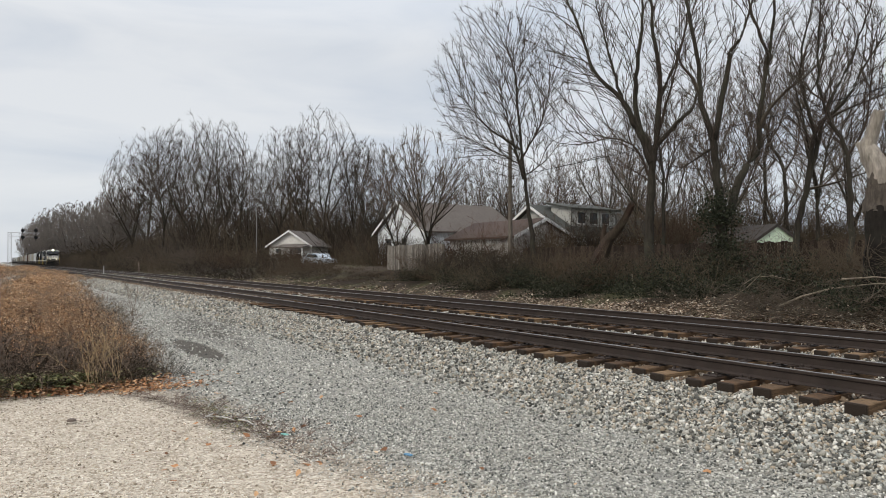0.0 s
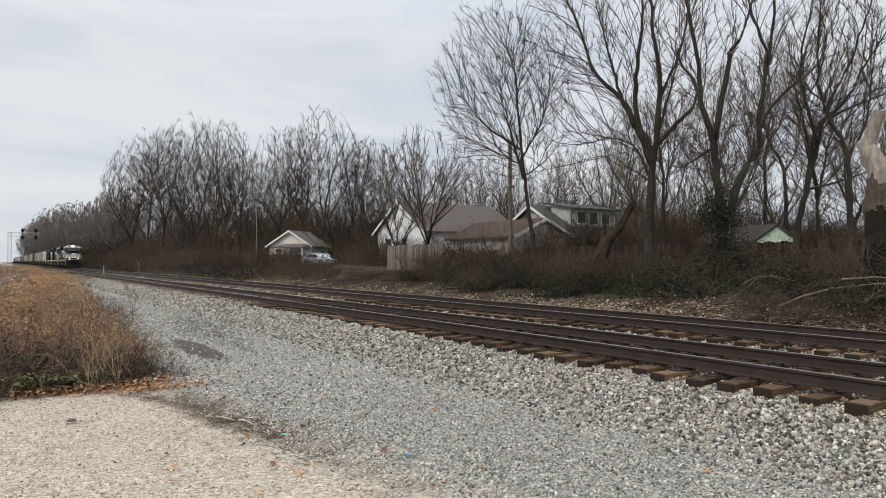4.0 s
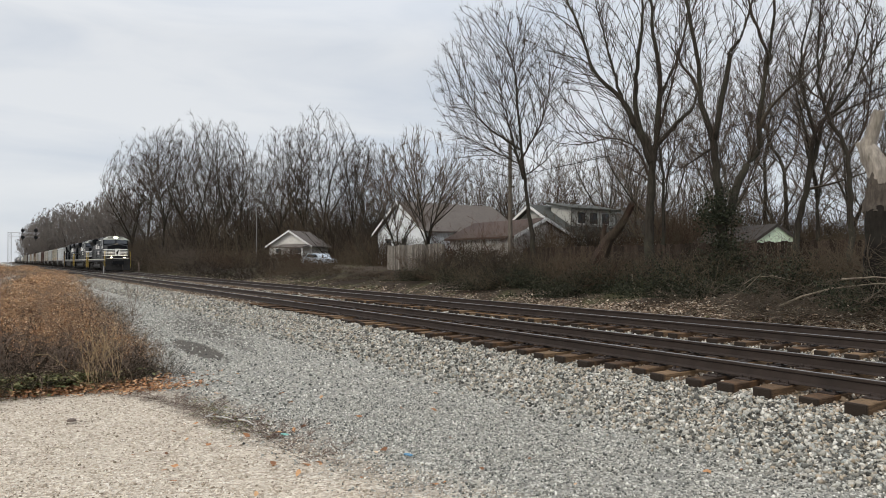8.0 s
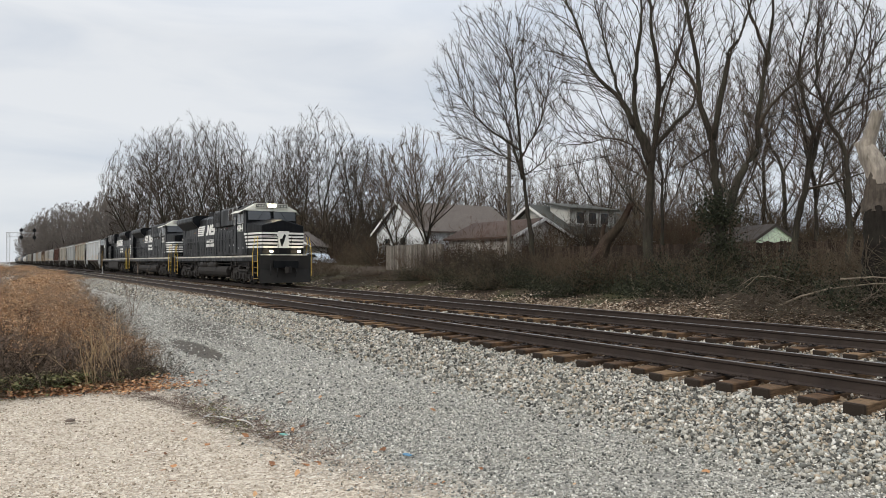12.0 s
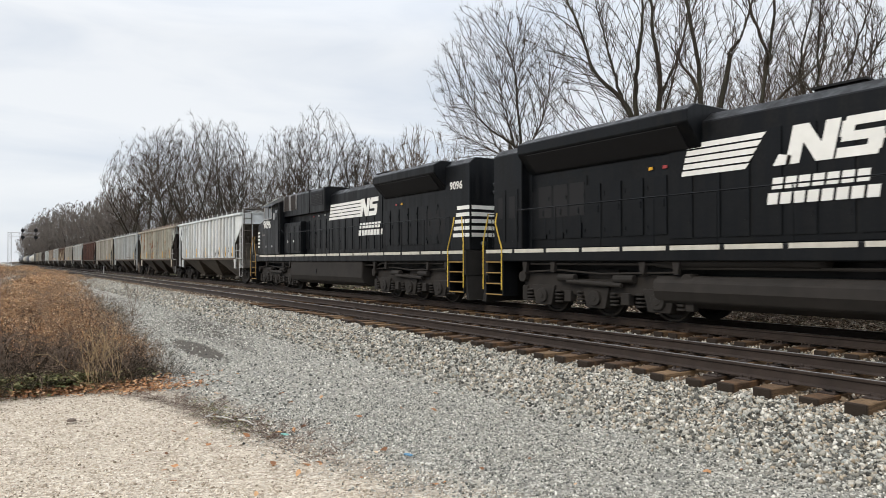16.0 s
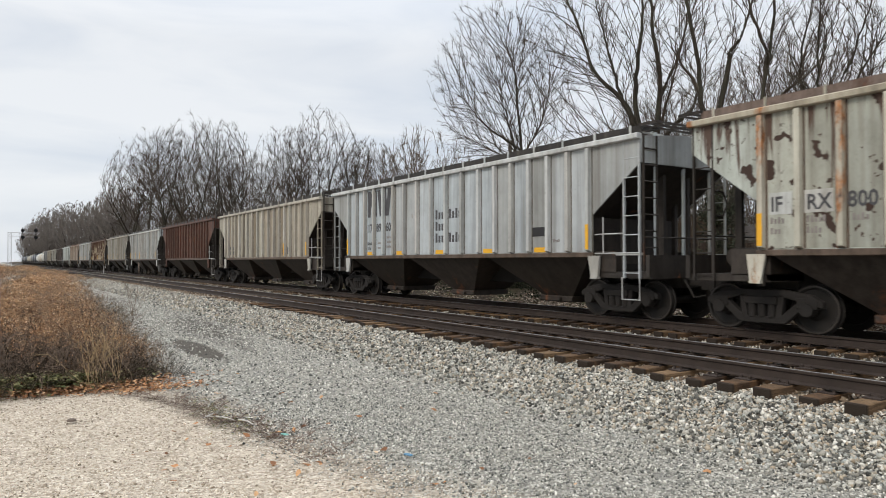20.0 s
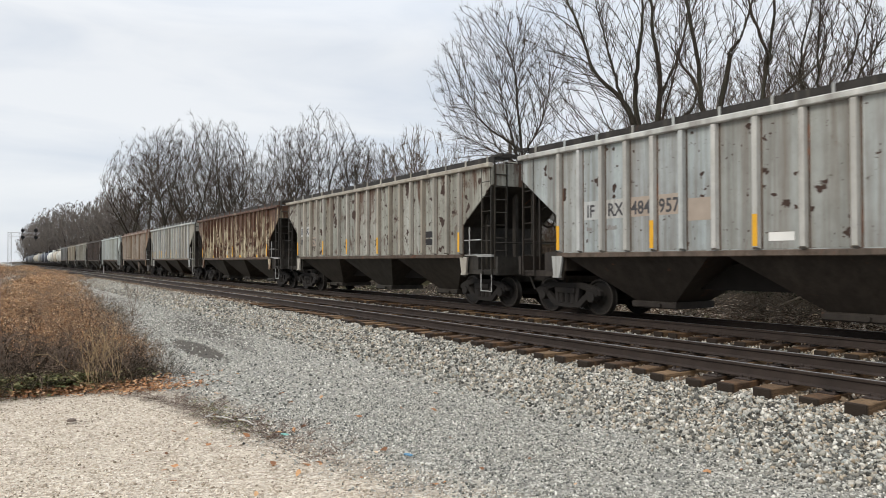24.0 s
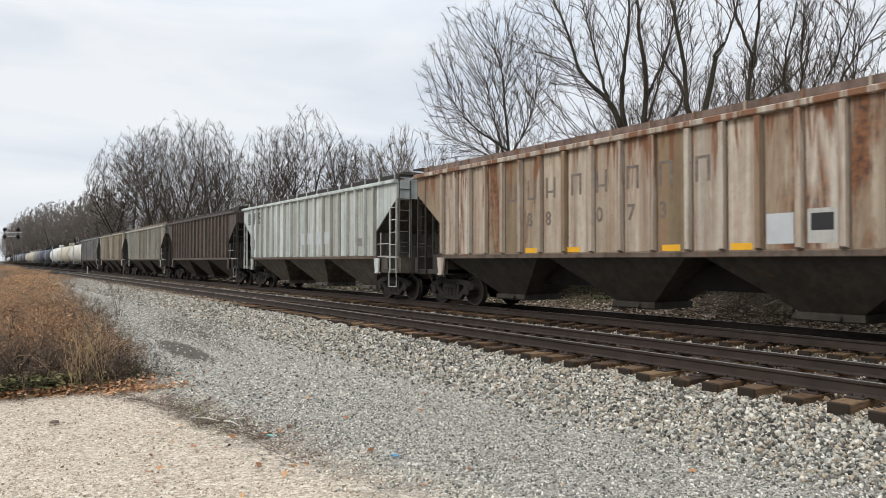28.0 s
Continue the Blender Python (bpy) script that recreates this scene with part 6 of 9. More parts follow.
        for side in (-1, 1):
            st = part("stepwell", Shape().box(9.72, 10.54, side * 0.98 - 0.02, side * 0.98 + 0.02, 0.38, 1.6).box(10.5, 10.54, side * 1.25 - 0.25, side * 1.25 + 0.25, 0.38, 1.6).box(9.72, 9.76, side * 1.25 - 0.25, side * 1.25 + 0.25, 0.38, 1.6), LOCO_BLACK, lo, "black stepwell", at=pose(-front_in if k > 0 else rear_in, 0, 0, 0, 0, 0 if k > 0 else 180))
            for q in range(4):
                part("step", Shape().box(9.76, 10.5, side * 1.25 - 0.25, side * 1.25 + 0.25, 0.40 + 0.31 * q, 0.43 + 0.31 * q), LOCO_BLACK, st)
                part("step_edge", Shape().box(9.76, 10.5, side * 1.508 - 0.008, side * 1.508 + 0.008, 0.40 + 0.31 * q, 0.432 + 0.31 * q), YELLOW_DULL, st, "yellow step edge")
            part("grab_rail", Shape().tube([(9.72, side * 1.56, 0.55), (9.72, side * 1.56, 1.75), (10.0, side * 1.56, 2.45), (10.0, side * 1.5, 2.75)], 0.019, 6).tube([(10.58, side * 1.56, 0.55), (10.58, side * 1.56, 1.95), (10.4, side * 1.5, 2.75)], 0.019, 6), YELLOW_DULL if turned and k > 0 else YELLOW, lo, "grimy yellow step handrail" if turned and k > 0 else "yellow step handrail", at=pose(-front_in if k > 0 else rear_in, 0, 0, 0, 0, 0 if k > 0 else 180))
        for s in (-1, 1):
            part("end_rail", Shape().tube([(10.5, s * 1.45, 1.7), (10.5, s * 1.45, 2.75), (10.5, s * 0.4, 2.75), (10.5, s * 0.35, 1.8)], 0.02, 5), LOCO_BLACK, lo, "end handrail", at=pose(-front_in if k > 0 else rear_in, 0, 0, 0, 0, 0 if k > 0 else 180))
        for side in (-0.8, 0.8):
            part("ditch_light", Shape().tube([(10.55, side, 1.92), (10.68, side, 1.92)], 0.07, 14), LIT_DITCH if lights and k > 0 else GLASS_PALE, lo, "lit ditch light" if lights and k > 0 else "unlit ditch light", at=pose(-front_in if k > 0 else rear_in, 0, 0, 0, 0, 0 if k > 0 else 180))
    part("anticlimber", Shape().box(10.3 - front_in, 10.6 - front_in, -1.3, 1.3, 1.68, 1.76), STRIPE_DIRTY, lo, "white-edged anticlimber")
    # rear hood end with stripes
    part("rear_stripes", stripes_across(-9.965, -0.95, 0.95, 2.15, 3.25, 5), WHITE, lo, "white stripes on the hood end")
    for k in (-1, 1):
        s = Shape()
        for i in range(5):
            a = 2.15 + 0.22 * i
            s.box(-9.95, (-9.85 if lights or emd else -9.05) - 0.06 * i, k * (hw + 0.058) - 0.006, k * (hw + 0.058) + 0.006, a, a + 0.12)
        part("rear_side_stripes", s, WHITE, lo, "white stripes by the hood end")
        # walkway handrail
        rail = part("handrail", Shape().tube([(-9.5, k * 1.47, 2.78), (cab0 - 0.5, k * 1.47, 2.78), (cab0 - 0.15, k * 1.47, 2.95), (cab0 - 0.1, k * 1.50, 3.3)], 0.018, 6), LOCO_BLACK, lo, "thin walkway handrail")
        xs = -9.5
        while xs < cab0 - 0.4:
            part("stanchion", once("stanchion", lambda: Shape().tube([(0, 0, deck - 0.1), (0, 0, 2.78)], 0.016, 5)), LOCO_BLACK, rail, at=pose(xs, k * 1.47, 0))
            xs += 1.55
    # painted emblem, name bars and road number on both sides
    for side in (-1, 1):
        y = side * (hw + 0.036)
        me = hood_emblem(logo[1], 0.72, logo[2], logo[3]).mesh("emblem")
        me.transform(pose(logo_x if side < 0 else logo_x + logo[1], y, 3.20, 0, 0, 0 if side < 0 else 180))
        part("emblem", me, WHITE, lo, "white striped emblem on the hood")
        bars = Shape()
        cell = name[1] / 8
        for row, (n_bars, z) in enumerate(((7, name[2] + 0.29), (8, name[2]))):
            for i in range(n_bars):
                u = name[0] + (0.10 if row == 0 else 0.0) + i * cell
                x0 = logo_x + u if side < 0 else logo_x + logo[1] - u
                w_ = (cell * 0.80) * (1 if side < 0 else -1)
                bars.prism_y([(x0, z), (x0 + w_, z), (x0 + w_ * 1.15, z + 0.22), (x0 + w_ * 0.15, z + 0.22)], y - 0.005, y + 0.005)
        part("name_bars", bars, WHITE, lo, "two rows of white letter-sized bars")
        if number:
            lettering("road_number", number, 0.58, WHITE, lo, cab0 + 0.72 if side < 0 else cab0 + 2.4, 3.0 if emd else 3.12, side * 1.535, side > 0, 0.98, "white road number")
            if turned:
                lettering("rear_number", number, 0.36, WHITE, lo, -9.85 if side < 0 else -8.85, 3.72, side * (hw + 0.052), side > 0, 1.0)
        for xm, mat in ((cab0 - 4.6, WHITE), (cab0 - 3.9, WHITE), (cab0 - 3.3, RED), (-0.5, WHITE), (r1 - 1.0, RED), (r1 - 1.4, REFLECT)):
            part("safety_decal", once("safety_decal", lambda: Shape().box(0, 0.11, -0.005, 0.005, 0, 0.07)), mat, lo, at=pose(xm, side * (hw + 0.03), 3.45))
    TRAIN.append((lo, c, turned))
    return lo


locomotive(81.35, False, "black leading road locomotive with lit headlights", "4044", rad=(-10.1, -4.95), lights=True, reservoirs=((-3.3, -1.25, 1.17, 0.29), (-0.9, 1.2, 1.17, 0.29)))
locomotive(59.2, False, "black second road locomotive with cream cab brow", "7265", emd=True, rad=(-9.45, -3.95), logo=(-4.46, 4.15, 0.58, True), name=(1.95, 2.05, 2.46), box=(0.45, 1.3, 3.25), stack=(-1.9, -1.0, 4.7), tank=(-4.9, 3.65), reservoirs=((-5.0, -1.2, 1.42, 0.22), (0.85, 3.25, 1.42, 0.22)))
locomotive(36.9, True, "black third road locomotive running cab last", "9096", rad=(-8.6, -4.3), logo=(-3.86, 4.7, 0.65, False), name=(2.95, 2.1, 2.42), box=(0.75, 0.95, 2.25), stack=(-3.55, -2.6, 4.98), tank=(-3.3, 4.4))


# ---- trees ----
def bark(name, c, rough=0.95):
    def build(n, l, b, co):
        v = co.outputs["Object"]
        f = noise_node(n, l, v, 3, 5, 0.6, (4, 4, 0.8))
        g = noise_node(n, l, v, 0.4, 3)
        col = ramp_node(n, l, f, ((0.3, tuple(x * 0.55 for x in c)), (0.7, tuple(x * 1.25 for x in c))))
        col = mix_node(n, l, ramp_node(n, l, g, ((0.45, (0, 0, 0)), (0.7, (0.35, 0.35, 0.35)))), col, (0.10, 0.105, 0.075))
        l.new(col, b.inputs["Base Color"])
        b.inputs["Roughness"].default_value, b.inputs["Specular IOR Level"].default_value = rough, 0.15
        bump_node(n, l, b, f, 0.6, 0.03)
    return shader(name, build)


BARK = bark("grey_brown_bark", (0.085, 0.072, 0.060))
BARK_BLACK = bark("rotten_black_bark", (0.018, 0.015, 0.013))
BARK_DARK = bark("dark_bark", (0.037, 0.0315, 0.0255))
TWIG = bark("fine_twigs", (0.13, 0.102, 0.08))
TWIG_DARK = bark("dark_twigs", (0.062, 0.046, 0.036))
# distance haze put into the twig colour of the far trees
TWIG_FAR = bark("haze_paled_distant_twigs", (0.19, 0.165, 0.15))
TWIG_WARM = bark("reddish_twigs", (0.15, 0.10, 0.08))
PALE_WOOD = bark("bleached_dead_wood", (0.30, 0.265, 0.225))


def tubes(start, points, radii, sides):
    """Vectorised tapered tubes: points (n, m, 3), radii (n, m)."""
    n, m, _ = points.shape
    d = np.gradient(points, axis=1)
    d /= np.linalg.norm(d, axis=2, keepdims=True) + 1e-9
    ref = np.where(np.abs(d[..., 2:3]) < 0.9, np.array([0, 0, 1.0]), np.array([1.0, 0, 0]))
    s = np.cross(d, ref)
    s /= np.linalg.norm(s, axis=2, keepdims=True) + 1e-9
    u = np.cross(s, d)
    a = np.arange(sides) * 2 * np.pi / sides
    ring = s[:, :, None, :] * np.cos(a)[None, None, :, None] + u[:, :, None, :] * np.sin(a)[None, None, :, None]
    v = points[:, :, None, :] + ring * radii[:, :, None, None]
    i = np.arange(n)[:, None, None] * (m * sides) + np.arange(m - 1)[None, :, None] * sides
    k = np.arange(sides)[None, None, :]
    k2 = (k + 1) % sides
    f = np.stack(np.broadcast_arrays(i + k, i + k2, i + sides + k2, i + sides + k), -1).reshape(-1, 4)
    return v.reshape(-1, 3), f + start


def grow(rng, pos, direc, length, r0, m, wander, lift, taper=0.25):
    """Bent branches from starting points; returns points (n, m, 3) and radii (n, m)."""
    n = len(pos)
    pts = np.zeros((n, m, 3))
    pts[:, 0] = pos
    d = direc.copy()
    for j in range(1, m):
        d = d + rng.normal(0, wander, (n, 3)) + np.array([0, 0, lift])
        d /= np.linalg.norm(d, axis=1, keepdims=True)
        pts[:, j] = pts[:, j - 1] + d * (length / (m - 1))[:, None]
    rad = r0[:, None] * np.linspace(1, taper, m)[None, :]
    return pts, rad


def offshoots(rng, pts, rad, per, t0, angle, spread_angle, ratio, length_of):
    """Starting points, directions, lengths and radii of branches that leave others."""
    n, m, _ = pts.shape
    t = rng.uniform(t0, 1.0, (n, per))
    t.sort(axis=1)
    x = t * (m - 1)
    i = np.minimum(x.astype(int), m - 2)
    fr = (x - i)[..., None]
    idx = np.arange(n)[:, None]
    p = pts[idx, i] * (1 - fr) + pts[idx, i + 1] * fr
    d = pts[idx, i + 1] - pts[idx, i]
    d /= np.linalg.norm(d, axis=2, keepdims=True) + 1e-9
    side = rng.normal(size=d.shape)
    side -= (side * d).sum(2, keepdims=True) * d
    side /= np.linalg.norm(side, axis=2, keepdims=True) + 1e-9
    a = np.radians(rng.normal(angle, spread_angle, (n, per)))[..., None]
    nd = d * np.cos(a) + side * np.sin(a)
    length = length_of[:, None] * ratio * (1.12 - 0.62 * t) * rng.uniform(0.65, 1.25, (n, per))
    r = (rad[idx, i] * (1 - fr[..., 0]) + rad[idx, i + 1] * fr[..., 0]) * rng.uniform(0.42, 0.68, (n, per))
    return p.reshape(-1, 3), nd.reshape(-1, 3), length.ravel(), r.ravel()


def tree(key, x, y, label, turn=0.0, scale=1.0, bark_m=BARK, twig_m=TWIG, z=None, group="bare trees", tall=1.0):
    t = thing("tree", label, "tree", group)
    t.matrix_basis = pose(x, y, (float(ground_z(x, y)) - 0.12) if z is None else z, 0, 0, turn)
    trunk, crown = MESHES[key]
    for name, me, mat in (("trunk", trunk, bark_m), ("crown", crown, twig_m)):
        part(name, me, mat, t, at=Matrix.Diagonal((scale, scale, scale * tall, 1)))
    return t


def smooth_line(points, m):
    """A Catmull-Rom curve through a few points, with m points along it."""
    p = np.array(points, float)
    p = np.concatenate([[2 * p[0] - p[1]], p, [2 * p[-1] - p[-2]]])
    t = np.linspace(0, len(p) - 3 - 1e-6, m)
    i = t.astype(int)
    f = (t - i)[:, None]
    a, b, c, d = p[i], p[i + 1], p[i + 2], p[i + 3]
    return 0.5 * (2 * b + (c - a) * f + (2 * a - 5 * b + 4 * c - d) * f ** 2 + (3 * b - a - 3 * c + d) * f ** 3)


def crown_tree(key, seed, stems, rooms, buds, step=0.3, catch=0.45, twig_r=0.006, twigs=3, twig_len=0.55, rise=0.05, straight=0.55, hub=2.0, fan=0.45, stray=0.09):
    """A tree whose stems follow drawn lines of (across, up); its branches then grow towards buds
    strewn in rounded rooms, and thicken by what they carry.
    stems: (radius at the foot, radius at the end, how far it leans in depth, the line's points);
    rooms: (across, depth, up, half width, half depth, half height, share of the buds)."""
    rng = np.random.default_rng(seed)
    pos, par, own = [], [], []
    for r0, r1, depth, line in stems:
        m = max(4, int(sum(math.dist(a, b) for a, b in zip(line, line[1:])) / step))
        flat = smooth_line(line, m)
        t = np.linspace(0, 1, m)
        p = np.stack([flat[:, 0], depth * t ** 1.3, flat[:, 1]], 1)
        p[2:-1] += rng.normal(0, 0.03, (m - 3, 3)) * np.array([1, 1, 0.3])
        q = 0.84 * (r0 + (r1 * 0.6 - r0) * t ** 0.75)
        if line[0][1] < -0.3 or not pos:
            q[:3] *= (1.5, 1.22, 1.06)
        start = -1
        if pos and not line[0][1] < -0.3:
            start = int(np.argmin(((np.array(pos) - p[0]) ** 2).sum(1)))
        for k in range(m):
            par.append(start if k == 0 else len(pos) - 1)
            pos.append(p[k])
            own.append(q[k])
    seeds = len(pos)
    pts = []
    for cx, cy, cz, rx, ry, rz, share in rooms:
        u = rng.normal(size=(int(buds * share), 3))
        u /= np.linalg.norm(u, axis=1, keepdims=True)
        pts.append(u * (rng.uniform(0, 1, (len(u), 1)) ** 0.36) * np.array([rx, ry, rz]) * rng.uniform(0.9, 1.06, (len(u), 1)) + np.array([cx, cy, cz]))
    goal = np.concatenate(pts)
    pos = np.array(pos)
    way = np.zeros_like(pos)
    way[1:] = pos[1:] - pos[:-1]
    way /= np.linalg.norm(way, axis=1, keepdims=True) + 1e-9
    centre = np.array([0.0, 0.0, hub])

    def outward(p):
        o = p - centre
        return o / (np.linalg.norm(o, axis=1, keepdims=True) + 1e-6)
    out, born = outward(pos), np.zeros(len(pos), int)
    gap = np.full(len(goal), 1e9)
    near = np.zeros(len(goal), int)
    first = 0
    for _ in range(90):
        v = goal[:, None] - pos[None, first:]
        d = (v ** 2).sum(2)
        ahead = (v * out[None, first:]).sum(2) / np.sqrt(d + 1e-9)
        d = np.where(ahead > 0.3, d * (1 + 2.2 * (1 - ahead)), 1e8)
        k = d.argmin(1)
        dk = d[np.arange(len(goal)), k]
        closer = dk < gap
        gap[closer], near[closer] = dk[closer], k[closer] + first
        live = (gap > catch * catch) & (born[near] < 3)
        goal, gap, near = goal[live], gap[live], near[live]
        seen = gap < 1e7
        if not seen.any():
            break
        to = goal[seen] - pos[near[seen]]
        to /= np.linalg.norm(to, axis=1, keepdims=True)
        pull = np.zeros_like(pos)
        np.add.at(pull, near[seen], to)
        grown = np.unique(near[seen])
        d = pull[grown]
        d /= np.linalg.norm(d, axis=1, keepdims=True) + 1e-9
        d += way[grown] * straight + out[grown] * fan + rng.normal(0, stray, d.shape) + np.array([0, 0, rise])
        d /= np.linalg.norm(d, axis=1, keepdims=True)
        first = len(pos)
        par += list(grown)
        born[grown] += 1
        pos, way = np.concatenate([pos, pos[grown] + d * step]), np.concatenate([way, d])
        out, born = np.concatenate([out, outward(pos[first:])]), np.concatenate([born, np.zeros(len(grown), int)])
    n = len(pos)
    tip = twig_r * 1.3
    load, kids = np.zeros(n), [[] for _ in range(n)]
    for k in range(n - 1, -1, -1):
        load[k] = max(load[k], tip ** 2.25)
        if par[k] >= 0:
            load[par[k]] += load[k]
            kids[par[k]].append(k)
    rad = load ** (1 / 2.25)
    rad[:seeds] = np.maximum(np.minimum(rad[:seeds], np.array(own) * 1.1), np.array(own))
    for k in range(seeds, n):
        rad[k] = min(rad[k], 0.8 * rad[par[k]] if par[k] < seeds else rad[par[k]])
    # every branch is one tapered tube, from where it leaves its parent to its end
    lines = {}
    heads = [k for k in range(n) if par[k] < 0]
    while heads:
        k = heads.pop()
        run = [k] if par[k] < 0 else [par[k], k]
        while kids[k]:
            ks = sorted(kids[k], key=lambda c: (c < seeds and c == k + 1, rad[c]), reverse=True)
            heads += ks[1:]
            k = ks[0]
            run.append(k)
        q = rad[run].copy()
        if par[run[0]] >= 0 or len(run) > 1 and run[1] >= seeds:
            q[0] = q[1]
        m = 4 if len(run) <= 5 else 7 if len(run) <= 10 else 14 if len(run) <= 24 else 36
        t = np.linspace(0, len(run) - 1, m)
        p = np.stack([np.interp(t, np.arange(len(run)), pos[run][:, c]) for c in range(3)], 1)
        thick = np.interp(t, np.arange(len(run)), q)
        lines.setdefault((m, thick[m // 2] > max(0.03, tip * 2.2)), []).append((p, thick))
    tv, tf, cv, cf = [], [], [], []
    for (m, big), items in lines.items():
        p, q = np.array([a for a, b in items]), np.array([b for a, b in items])
        lv, lf = (tv, tf) if big else (cv, cf)
        v, f = tubes(sum(map(len, lv)), p, q, (10 if m == 36 else 7) if big else 3)
        lv.append(v)
        lf.append(f)
        if not big and twigs:
            e = offshoots(rng, p, q, twigs if m < 8 else twigs * 3, 0.1, 36, 12, 1.0, np.full(len(p), twig_len))
            p4, r4 = grow(rng, e[0], e[1], e[2], np.full(len(e[0]), twig_r), 3, 0.10, rise, 0.5)
            v, f = tubes(sum(map(len, cv)), p4, r4, 3)
            cv.append(v)
            cf.append(f)
    made = []
    for name, lv, lf in (("trunk", tv, tf), ("crown", cv, cf)):
        me = from_arrays(name, np.concatenate(lv), np.concatenate(lf))
        me.shade_smooth()
        made.append(me)
    MESHES[key] = made


def leader_stems(seed, height, radius, fork, leaders, spread):
    """The lines of a bole that divides into several rising leaders."""
    rng = random.Random(seed)
    top = rng.uniform(-0.4, 0.4)
    out = [(radius, radius * 0.7, 0.0, ((0.0, -0.4), (0.0, 0.0), (top * 0.4, height * fork * 0.6), (top, height * fork)))]
    for k in range(leaders):
        a = rng.uniform(0, 1.0) + k * 2.4
        s = math.tan(radians(spread * rng.uniform(0.5, 1.2)))
        z0, ln = height * fork * rng.uniform(0.72, 1.0), height * (0.93 - fork) * rng.uniform(0.55, 0.8)
        dx, dy = s * math.cos(a), s * math.sin(a)
        x0 = top * z0 / (height * fork)
        out.append((radius * 0.62, radius * 0.14, dy * ln, ((x0, z0), (x0 + dx * ln * 0.4, z0 + ln * 0.3), (x0 + dx * ln * 0.75, z0 + ln * 0.65), (x0 + dx * ln * 0.9, z0 + ln))))
    return out


ROUND = ((0.25, 0.03, 0.0, ((0.0, -2.6), (0.0, 0.0), (-0.4, 3.2), (-0.9, 8.6), (-1.1, 11.8))),
         (0.15, 0.03, 0.6, ((-0.5, 3.8), (-1.2, 6.2), (-2.0, 9.6))),
         (0.09, 0.03, -0.8, ((-0.7, 4.9), (0.5, 7.0), (1.0, 8.8))),
         (0.09, 0.03, 0.7, ((-0.8, 5.6), (-2.9, 7.2), (-4.3, 9.0))),
         (0.06, 0.02, -0.8, ((-0.6, 4.6), (-2.6, 5.6), (-4.7, 6.6))),
         (0.06, 0.02, 1.0, ((-0.5, 3.9), (0.9, 5.0), (1.9, 6.4))))
RUGGED = ((0.33, 0.08, 0.0, ((-0.1, -2.4), (0.0, 0.0), (0.1, 2.4), (0.3, 4.4), (0.5, 7.0), (0.2, 9.6), (0.0, 13.0))),
          (0.21, 0.05, 0.6, ((0.1, 3.4), (-0.4, 4.8), (-1.2, 6.4), (-2.3, 7.6), (-3.0, 9.8), (-3.9, 12.0))),
          (0.19, 0.06, -0.5, ((0.2, 3.6), (-0.5, 5.5), (-0.4, 7.9), (-0.2, 9.7), (-0.3, 12.0))),
          (0.15, 0.03, 0.3, ((0.3, 4.1), (1.3, 5.2), (1.9, 5.8), (2.1, 7.4))),
          (0.08, 0.02, -0.9, ((0.1, 2.6), (-0.6, 4.1), (-1.6, 4.5), (-2.4, 4.3), (-3.3, 4.4))),
          (0.13, 0.035, 1.0, ((-0.6, 5.0), (-1.2, 6.6), (-1.7, 8.6), (-2.4, 11.5))),
          (0.10, 0.05, -0.3, ((0.4, 4.6), (1.0, 6.8), (1.35, 8.3))),
          (0.12, 0.03, 1.5, ((0.4, 6.0), (1.4, 8.6), (2.0, 12.0))))
FORKED = ((0.27, 0.07, 0.0, ((0.1, -2.2), (0.0, 0.0), (-0.2, 2.6), (-0.3, 3.9), (-0.7, 5.3), (-0.8, 6.9), (-1.3, 9.7), (-1.5, 12.0))),
          (0.15, 0.05, 0.7, ((-0.25, 3.8), (0.2, 6.3), (0.3, 7.1), (0.6, 7.5), (1.0, 8.6), (1.5, 11.0))),
          (0.12, 0.05, -0.6, ((-0.7, 5.5), (-1.1, 6.3), (-1.4, 6.7), (-1.7, 7.3))),
          (0.21, 0.06, 0.5, ((0.1, 0.6), (0.7, 2.5), (1.3, 3.4), (1.3, 4.4), (1.5, 5.9), (1.8, 8.1), (1.9, 11.5))),
          (0.11, 0.03, 0.8, ((1.3, 4.3), (2.2, 5.5), (3.2, 6.3), (3.9, 7.8))),
          (0.08, 0.02, -0.6, ((-0.3, 3.5), (-0.9, 3.1), (-1.7, 2.5))),
          (0.10, 0.03, -0.9, ((1.7, 6.6), (1.0, 8.4), (0.7, 10.6))))
LEANING = ((0.19, 0.04, 0.0, ((0.0, -2.6), (0.0, 0.0), (0.4, 1.9), (0.7, 4.0), (1.7, 5.1), (2.4, 6.4), (3.3, 8.0))),
           (0.13, 0.04, 0.8, ((0.4, 2.0), (0.9, 4.1), (1.4, 5.6), (2.1, 7.1), (2.8, 9.6))),
           (0.10, 0.03, -0.6, ((0.7, 3.7), (0.3, 5.3), (0.2, 6.9), (0.7, 9.4))),
           (0.10, 0.03, -1.0, ((0.3, 1.7), (1.4, 1.9), (2.7, 2.3))),
           (0.10, 0.03, 1.2, ((1.2, 4.5), (2.2, 5.0), (3.6, 5.6))))
SLIM = ((0.14, 0.04, 0.0, ((0.0, -3.2), (0.0, 0.0), (0.0, 2.6), (0.2, 4.4), (0.2, 7.6))),
        (0.07, 0.02, 0.7, ((0.0, 2.4), (-0.6, 3.8), (-0.9, 5.8))),
        (0.06, 0.02, -0.7, ((0.1, 3.4), (0.8, 5.0), (1.1, 7.2))))
